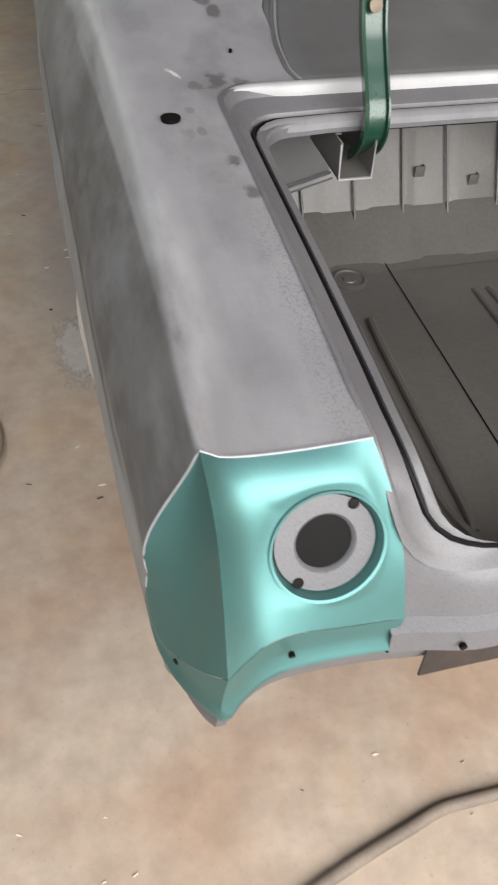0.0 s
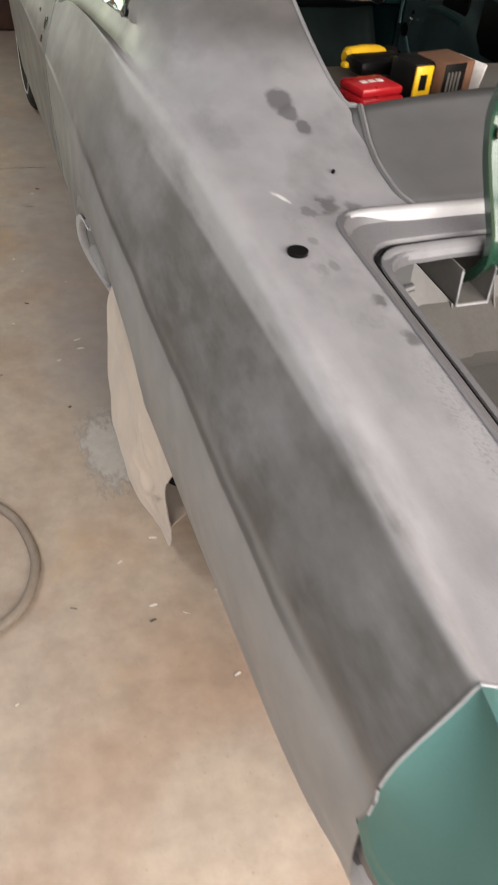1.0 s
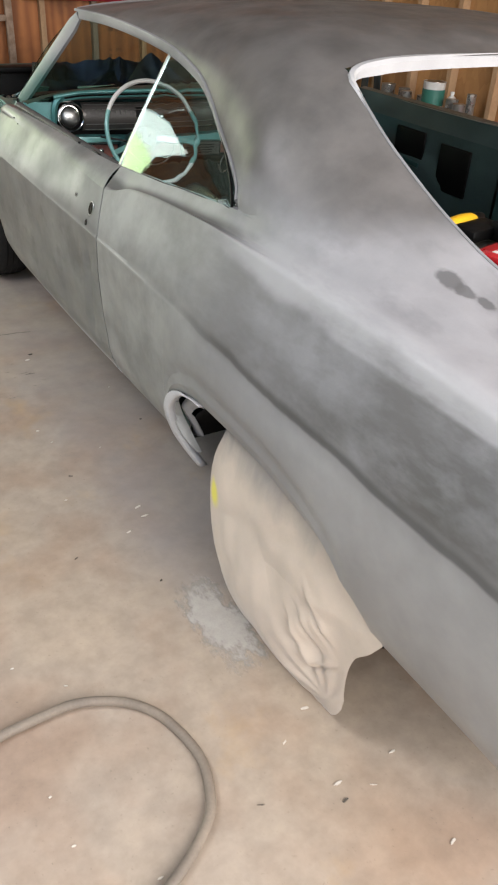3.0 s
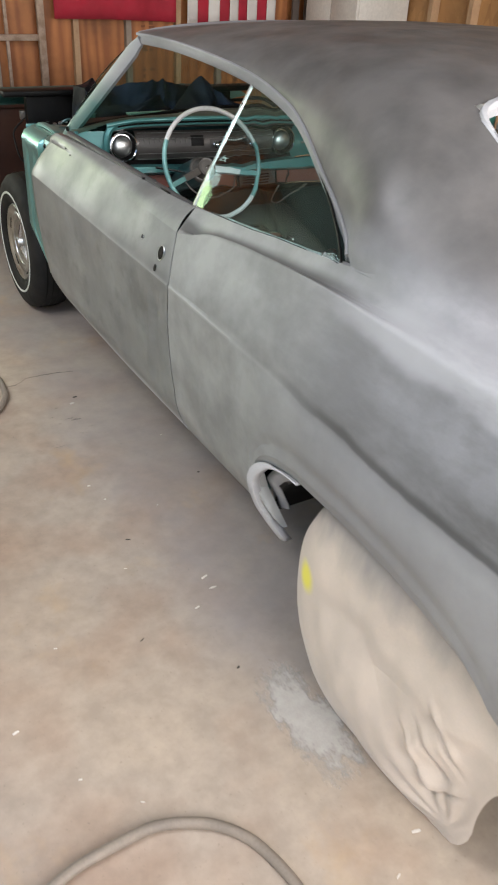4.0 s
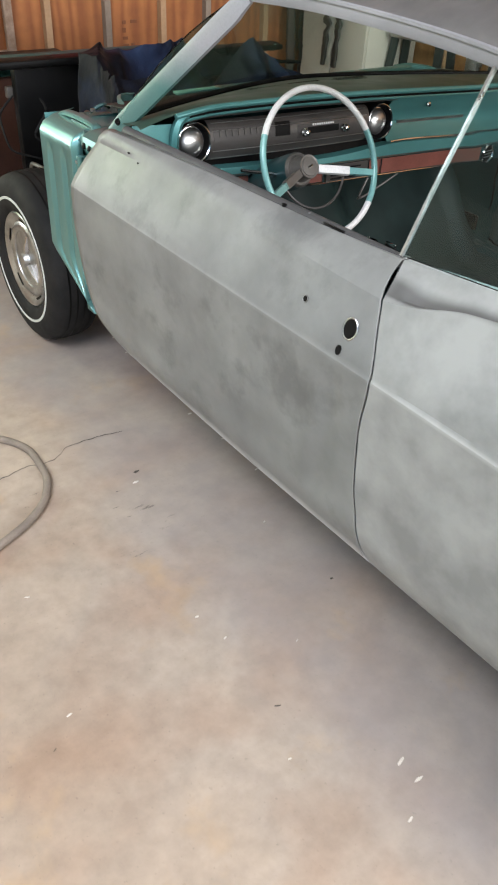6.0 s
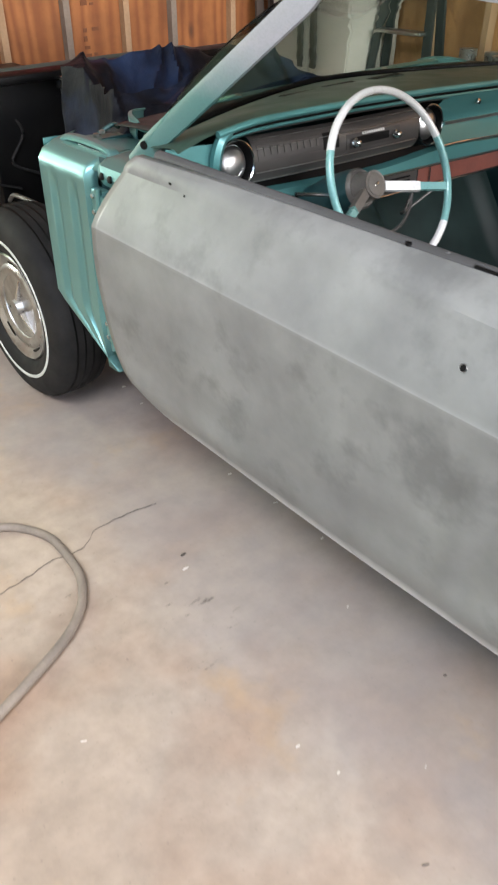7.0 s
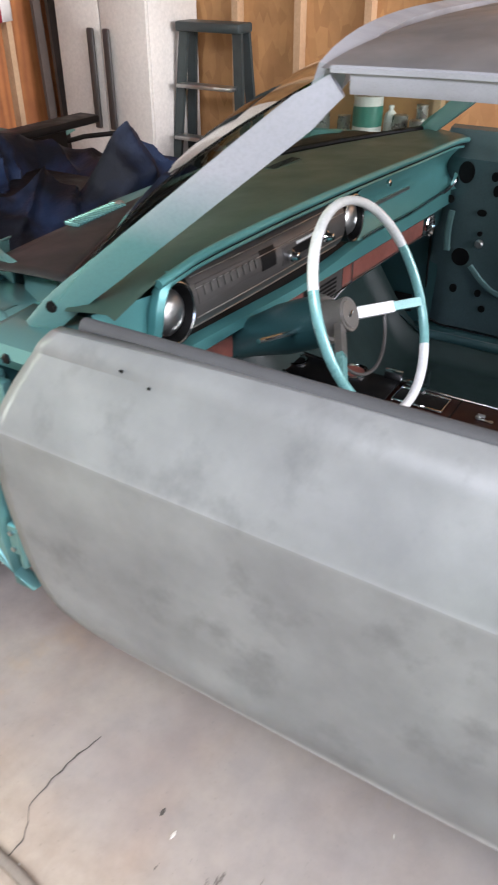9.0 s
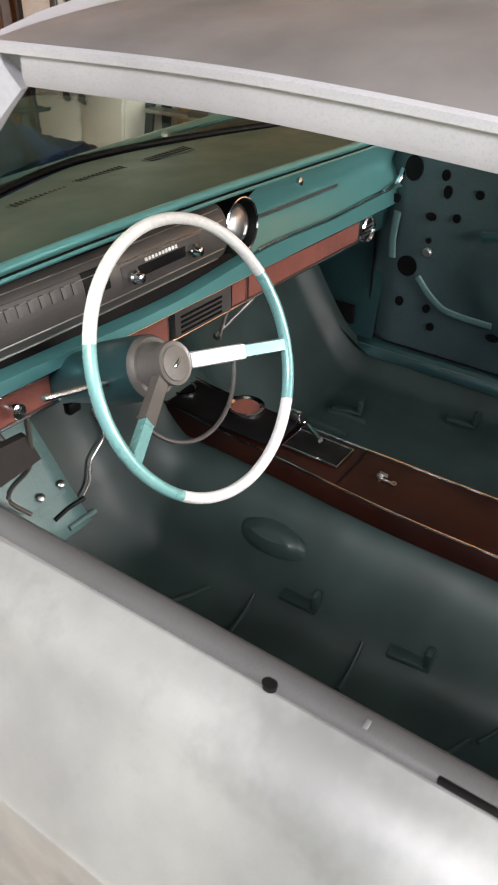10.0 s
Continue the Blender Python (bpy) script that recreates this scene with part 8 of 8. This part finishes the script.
def engine_bay():
    b = part("engine_block", join(box((0.0, 4.40, 0.66), (0.62, 0.72, 0.44), 0.05), box((-0.28, 4.3, 0.80), (0.16, 0.5, 0.12), 0.03), box((0.28, 4.3, 0.80), (0.16, 0.5, 0.12), 0.03)), BLACK, car, "dark engine under the blue sheet")
    part("inner_fender", loft([[(0.62, y, 0.80 - 0.0 * y), (0.66, y, 0.60), (0.60, y, 0.36)] for y in (3.95, 4.4, 5.1)]), BLACK, car, "black inner fender", 30)
    part("frame_horn", join(box((-0.44, 4.5, 0.36), (0.10, 1.3, 0.13), 0.015), box((0.44, 4.5, 0.36), (0.10, 1.3, 0.13), 0.015), box((0, 5.08, 0.38), (1.1, 0.09, 0.12), 0.015), box((-0.62, 4.36, 0.40), (0.30, 0.20, 0.09), 0.03), box((0.62, 4.36, 0.40), (0.30, 0.20, 0.09), 0.03)), BLACK, car, "black front frame")
    rad = part("radiator_support", join(box((0, 4.93, 0.70), (1.24, 0.05, 0.46), 0.01), box((0, 4.90, 0.95), (1.5, 0.10, 0.03), 0.008)), BLACK, car, "black radiator support")
    part("side_bracket", box((-0.325, 4.845, 0.80), (0.035, 0.025, 0.22), 0.004), STEEL, rad, "bare steel bracket")
    part("bracket_top", box((-0.325, 4.842, 0.925), (0.055, 0.045, 0.045), 0.004), CHROME, rad, "bright metal box")
    for k in range(4):
        part("bracket_hole", lathe([(0.006, 0.0), (0.003, 0.001)], axis_to((-0.3435, 4.845, 0.72 + 0.04 * k), (-1, 0, 0)), 10), BLACK, rad)
    part("relay", box((-0.62, 4.96, 0.83), (0.05, 0.03, 0.045), 0.005), GREY_HUB, rad, "grey relay")
    part("wiring", join(tube(spread([(-0.62, 4.95, 0.82), (-0.70, 4.92, 0.74), (-0.68, 4.90, 0.62), (-0.55, 4.88, 0.56)], 24), 0.005, 6), tube(spread([(-0.56, 4.93, 0.86), (-0.50, 4.90, 0.76), (-0.56, 4.90, 0.66), (-0.46, 4.88, 0.60)], 24), 0.006, 6)), RUBBER, rad, "loose dark wiring")
    part("fuel_line", tube(spread([(-0.60, 4.05, 0.62), (-0.70, 4.3, 0.64), (-0.66, 4.7, 0.60), (-0.60, 4.9, 0.52)], 20), 0.008, 8), STEEL, car, "bent steel line")
    # front header and the far fender
    hd = [[(x, 5.03 + 0.03 * (abs(x)) ** 2, 0.915 - 0.03 * smooth_step(0.2, 0.7, x)), (x, 5.06, 0.935), (x, 5.16, 0.938), (x, 5.24, 0.915), (x, 5.26, 0.86), (x, 5.22, 0.84)] for x in [-0.83 + 1.30 * k / 24 for k in range(25)]]
    part("header_panel", loft(hd), TEAL_HEADER, car, "dark teal header panel across the front", 40, 0.003)
    part("header_end", join(box((-0.835, 5.14, 0.885), (0.02, 0.2, 0.09), 0.008)), STEEL, car)
    part("header_corner", slab([(0.55, 5.03, 0.868), (0.62, 5.05, 0.905), (0.78, 5.06, 0.900), (0.82, 5.05, 0.876), (0.70, 5.03, 0.862)], (0.0, 0.03, 0.006)), TEAL, car, "light teal folded header corner")
    part("header_strut", tube([(0.55, 5.0, 0.855), (0.80, 4.99, 0.860), (0.95, 4.95, 0.852)], 0.010, 8), BLACK, car, "black strut")


engine_bay()


def wheel(side, y, name="front_wheel"):
    x = side * 0.79
    out = Vector((side, 0, 0))
    m = axis_to((x, y, 0.335), out)
    w = part(name, lathe([(0.175, -0.095), (0.185, -0.10), (0.185, 0.060), (0.178, 0.066), (0.16, 0.05), (0.14, 0.045)], m, 48, False), BLACK, car, "black steel wheel with a bright cover")
    prof = [(0.186, -0.094), (0.215, -0.104), (0.270, -0.106), (0.308, -0.090), (0.326, -0.074), (0.333, -0.04), (0.335, 0.0), (0.333, 0.04), (0.326, 0.074), (0.308, 0.090), (0.290, 0.098), (0.262, 0.104), (0.225, 0.103), (0.196, 0.088), (0.186, 0.072)]
    part("tyre", lathe(prof, m, 72, False), RUBBER, w, "worn black tyre")
    part("white_stripe", lathe([(0.238, 0.1035), (0.239, 0.1055), (0.248, 0.1055), (0.249, 0.1033)], m, 72, False), WHITEWALL, w, "thin white stripe")
    for r in (-0.045, -0.015, 0.015, 0.045):
        part("tread_groove", lathe([(0.3352, r - 0.003), (0.3358, r), (0.3352, r + 0.003)], m, 72, False), BLACK, w)
    cap = part("wheel_cover", lathe([(0.187, 0.070), (0.190, 0.078), (0.184, 0.086), (0.172, 0.084), (0.160, 0.074), (0.150, 0.070), (0.140, 0.078), (0.128, 0.081), (0.112, 0.074), (0.104, 0.058), (0.060, 0.050), (0.034, 0.062), (0.028, 0.085), (0.024, 0.092), (0.006, 0.094)], m, 64), WHEEL_SILVER, w, "chrome wheel cover with a three-bar spinner")
    for k in range(3):
        a = radians(90 + 120 * k + 14)
        e = Vector((0, math.cos(a), math.sin(a)))
        c = Vector((x, y, 0.335)) + out * 0.078
        part("spinner_bar", sweep([c + e * 0.012, c + e * 0.06 - out * 0.004, c + e * 0.108 - out * 0.012], [(-0.011, -0.008), (0.011, -0.008), (0.006, 0.008), (-0.006, 0.008)], up=tuple(out), taper=lambda u: 1 - 0.35 * u), CHROME, cap, "polished spinner bar")
    for k in range(40):
        a = 2 * math.pi * k / 40
        c = Vector((x, y, 0.335)) + Vector((0, math.cos(a), math.sin(a))) * 0.083 + out * 0.0555
        part("fin", sweep([c - Vector((0, math.cos(a), math.sin(a))) * 0.018, c + Vector((0, math.cos(a), math.sin(a))) * 0.018], [(-0.0022, -0.002), (0.0022, -0.002), (0.0, 0.004)], up=tuple(out)), BLACK, cap)
    for k in range(5):
        a = 2 * math.pi * (k + 0.3) / 5
        c = Vector((x, y, 0.335)) + Vector((0, math.cos(a), math.sin(a))) * 0.158 + out * 0.0745
        part("cover_slot", sweep([c + Vector((0, -math.sin(a), math.cos(a))) * -0.03, c + out * 0.0, c + Vector((0, -math.sin(a), math.cos(a))) * 0.03], [(-0.005, -0.001), (0.005, -0.001), (0.005, 0.002), (-0.005, 0.002)], up=tuple(out)), BLACK, cap)


wheel(-1, 4.38), wheel(1, 4.38)
for s in (-1, 1):
    part("rear_wheel", lathe([(0.10, -0.09), (0.19, -0.10), (0.30, -0.09), (0.33, -0.04), (0.33, 0.04), (0.30, 0.09), (0.19, 0.10), (0.10, 0.07)], axis_to((s * 0.80, 1.40, 0.33), (s, 0, 0)), 48), RUBBER, car, "dark rear wheel under its cover")


# ---------------------------------------------------------------- loose things on and round the car
def blue_sheet():
    """A sheet thrown over the engine: it hangs down beside the radiator, turns a corner, and stands up in two peaks."""
    foot = spread([(-0.50, 4.64, 0.60), (-0.47, 4.46, 0.60), (-0.50, 4.29, 0.72), (-0.64, 4.10, 0.87), (-0.52, 4.07, 0.89), (-0.38, 4.07, 0.90), (-0.22, 4.05, 0.92), (-0.08, 4.01, 0.91), (0.06, 4.00, 0.91), (0.28, 4.01, 0.89), (0.52, 4.06, 0.86)], 150)
    crest = spread([(-0.44, 4.64, 1.025), (-0.42, 4.50, 1.015), (-0.48, 4.32, 1.000), (-0.53, 4.21, 1.005), (-0.42, 4.20, 0.995), (-0.30, 4.22, 0.995), (-0.12, 4.28, 1.015), (-0.13, 4.16, 0.970), (0.00, 4.09, 1.125), (0.12, 4.10, 1.050), (0.27, 4.12, 0.975), (0.50, 4.14, 0.90)], 150)
    ridge = spread([(-0.33, 4.71, 1.030), (-0.22, 4.70, 1.005), (-0.10, 4.70, 1.018), (0.02, 4.72, 1.024), (0.14, 4.76, 1.015), (0.24, 4.80, 0.985), (0.38, 4.72, 0.940), (0.48, 4.55, 0.900), (0.58, 4.40, 0.860)], 150)
    rows = []
    for i in range(151):
        u = i / 150
        a, b, c = foot[i], crest[i], ridge[i]
        deep = 0.20 * smooth_step(0.06, 0.25, u) * (1 - smooth_step(0.62, 0.85, u))
        out = Vector((a.y - b.y - 0.05, -1, 0)).normalized()
        row = []
        for k in range(64):
            v = k / 63
            if v < 0.45:
                q = v / 0.45
                p = a.lerp(b, q) + out * 0.035 * math.sin(math.pi * q) * (0.4 + noise.noise(Vector((u * 9, q * 2, 1))))
                p.z += 0.012 * noise.noise(Vector((u * 16, q * 3, 5))) * q
            elif v < 0.85:
                q = (v - 0.45) / 0.40
                p = b.lerp(c, q)
                p.z -= deep * math.sin(math.pi * q ** 0.8)
            else:
                q = (v - 0.85) / 0.15
                p = c + Vector((0.07 * q, 0.10 * q, -0.16 * q * q))
            f = noise.noise(Vector((p.x * 5, p.y * 5, 2)))
            fold = 0.034 * (0.35 - abs(math.sin(26 * u + 3.0 * v + 3 * f))) + 0.040 * (0.3 - abs(noise.noise(Vector((p.x * 8, p.y * 8, p.z * 5))))) + 0.005 * noise.noise(Vector((p.x * 24, p.y * 22, p.z * 18)))
            hem = smooth_step(0.0, 0.12, v) * 0.6 + 0.4
            row.append(p + (out * 0.8 + Vector((0, 0, 0.6))) * fold * hem)
        rows.append(row)
    single("blue_sheet", loft(rows), TARP, "crumpled dark blue cloth sheet thrown over the engine", "sheet", smooth=45, solid=0.003)


blue_sheet()


def wheel_cloth():
    """Cream canvas over the rear wheel: tucked under the arch, lying round the tyre, its hem drawn to a point at the back."""
    rim = [(0.905, 0.445), (0.96, 0.48), (1.03, 0.53), (1.10, 0.570), (1.22, 0.606), (1.36, 0.622), (1.50, 0.620), (1.595, 0.585), (1.655, 0.51), (1.685, 0.42), (1.692, 0.31), (1.684, 0.22), (1.628, 0.10), (1.55, 0.030), (1.44, 0.006), (1.33, 0.006), (1.22, 0.016), (1.12, 0.032), (1.05, 0.046), (1.012, 0.12), (1.002, 0.23), (0.978, 0.33), (0.93, 0.40), (0.905, 0.445)]
    line = spread([(0, y, z) for y, z in rim], 200)[:-1]
    rows = []
    for i, p in enumerate(line):
        y1, z1 = p.y, p.z
        back = smooth_step(1.18, 1.02, y1)
        low = smooth_step(0.40, 0.05, z1)
        row = []
        for k in range(61):
            r = k / 60
            y, z = 1.33 + (y1 - 1.33) * r, 0.34 + (z1 - 0.34) * r
            x = -0.968 - 0.016 * math.sin(math.pi * min(1, r * 1.1)) - 0.024 * math.exp(-((y - 1.33) / 0.16) ** 2 - ((z - 0.20) / 0.11) ** 2) + 0.012 * smooth_step(0.40, 0.52, z) + 0.035 * r ** 8 * (1 - back) + 0.03 * r ** 3 * back * low
            fold = 0.008 * noise.noise(Vector((y * 7, z * 5, 2))) + 0.005 * noise.noise(Vector((y * 16, z * 12, 5)))
            crease = math.exp(-((y - 1.12) / 0.07) ** 2) * math.exp(-((z - 0.27) / 0.15) ** 2)
            fold += 0.005 * crease * math.sin(60 * (z + 0.6 * y) + 5 * noise.noise(Vector((y * 8, z * 8, 1))))
            n2 = noise.noise(Vector((3.1 * y + 1.2 * z, 9.0 * z - 5.0 * y, 3)))
            fold += 0.002 * (0.30 - abs(n2)) * smooth_step(0.05, 0.4, r)
            across = z - 0.395 + 0.35 * (y - 1.4) + 0.03 * noise.noise(Vector((y * 6, 1, 4)))
            fold -= 0.004 * math.exp(-(across / 0.030) ** 2) * smooth_step(1.05, 1.2, y) * (1 - smooth_step(1.5, 1.62, y))
            for cy, cz, sl in ((1.10, 0.34, 0.9), (1.12, 0.27, 0.9), (1.15, 0.215, 1.1), (1.075, 0.20, -0.8)):
                a2 = (z - cz) - sl * (y - cy)
                fold -= 0.013 * math.exp(-(a2 / 0.008) ** 2 - ((y - cy) / 0.040) ** 2) - 0.007 * math.exp(-((a2 - 0.022) / 0.012) ** 2 - ((y - cy) / 0.045) ** 2)
            ray = math.atan2(z - 0.09, y - 1.06)
            fan = smooth_step(0.34, 0.08, math.hypot(y - 1.06, z - 0.09))
            fold += 0.004 * fan * math.sin(13 * ray + 2 * noise.noise(Vector((y * 5, z * 5, 8)))) + 0.004 * noise.noise(Vector((2.5 * y + 6 * z, 5 * y - 2 * z, 11)))
            row.append((x - fold * min(1, 3 * (1 - r) + 0.3), y, z))
        for dx, g in ((0.03, 0.985), (0.10, 0.96)):
            row.append((row[60][0] + dx * (1 - back) ** 2 + 0.002 * back, 1.33 + (y1 - 1.33) * g, max(0.004, 0.34 + (z1 - 0.34) * g)))
        rows.append(row)
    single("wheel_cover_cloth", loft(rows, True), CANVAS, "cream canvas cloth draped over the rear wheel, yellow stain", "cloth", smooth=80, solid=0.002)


wheel_cloth()
# tools on the parcel shelf
def red_box():
    m = pose(-0.475, 1.245, 1.062, 0, 0, 12)
    t = thing("red_case", (-0.475, 1.245, 1.062), "small red plastic case on the parcel shelf", "case")
    part("base", box((0, 0, 0.010), (0.105, 0.085, 0.020), 0.006, m), RED_PLASTIC, t)
    part("lid", box((0, 0.004, 0.029), (0.103, 0.080, 0.017), 0.006, m), RED_PLASTIC, t)
    for k in range(3):
        part("print_bar", box((-0.02 + 0.02 * k, 0.005, 0.0382), (0.014, 0.012, 0.001), 0.0, m), WHITE_CLOTH, t, "worn pale print")


def drill():
    t = thing("cordless_drill", (-0.39, 1.46, 1.062), "yellow and black cordless drill lying on the shelf", "drill")
    m = pose(-0.39, 1.46, 1.062, 0, 0, 8)
    part("body", join(lathe([(0.012, -0.072), (0.020, -0.064), (0.022, -0.02), (0.019, 0.02), (0.013, 0.036)], m @ pose(0.015, 0, 0.026, 0, 90, 4), 20), box((-0.052, -0.012, 0.018), (0.06, 0.018, 0.012), 0.005, m @ pose(0, 0, 0, 0, 0, 14))), YELLOW, t)
    part("chuck", lathe([(0.013, 0.036), (0.016, 0.05), (0.012, 0.07), (0.004, 0.074)], m @ pose(0.015, 0, 0.026, 0, 90, 4), 18), BLACK, t, "black chuck")
    part("grip", box((0.0, -0.05, 0.022), (0.13, 0.075, 0.034), 0.014, m), BLACK, t, "black grip")
    part("battery", box((0.055, -0.095, 0.026), (0.085, 0.05, 0.048), 0.010, m), BLACK, t, "black battery")


def battery_box():
    t = thing("battery_pack", (-0.37, 1.275, 1.06), "yellow and black battery pack on the shelf", "battery")
    m = pose(-0.370, 1.275, 1.060, 0, 0, 10)
    part("body", box((0, 0, 0.038), (0.06, 0.08, 0.076), 0.01, m), BLACK, t)
    part("face", box((-0.006, -0.041, 0.038), (0.044, 0.006, 0.066), 0.005, m), YELLOW, t, "yellow face")
    part("print_bar", box((-0.008, -0.0445, 0.04), (0.018, 0.001, 0.03), 0.0, m), BLACK, t)


def carton():
    t = thing("carton", (-0.305, 1.265, 1.06), "small worn cardboard carton with a dark printed side", "carton")
    m = pose(-0.305, 1.265, 1.060, 0, 0, 14)
    part("body", box((0, 0, 0.040), (0.085, 0.085, 0.080), 0.003, m), CARD, t)
    part("printed_side", box((-0.012, -0.0435, 0.040), (0.058, 0.002, 0.077), 0.001, m), BLACK, t, "dark printed side")
    for k in range(4):
        part("print_bar", box((-0.030 + 0.010 * k, -0.0452, 0.04), (0.005, 0.001, 0.045), 0.0, m), GREY_HUB, t, "pale print")
    part("flap", box((0.052, -0.01, 0.048), (0.003, 0.08, 0.075), 0.001, m @ pose(0, 0, 0, 0, 14, 0)), PAPER, t, "pale open flap")


def rag():
    rows = [[(-0.20 + 0.10 * u + 0.01 * math.sin(9 * v), 1.19 + 0.06 * v, 1.066 + 0.010 * abs(noise.noise(Vector((u * 4, v * 4, 3))))) for u in [i / 10 for i in range(11)]] for v in [j / 8 for j in range(9)]]
    single("paper_scrap", loft(rows), PAPER, "crumpled pale paper scrap on the parcel shelf", "paper", smooth=60, solid=0.002)


red_box(), drill(), battery_box(), carton(), rag()
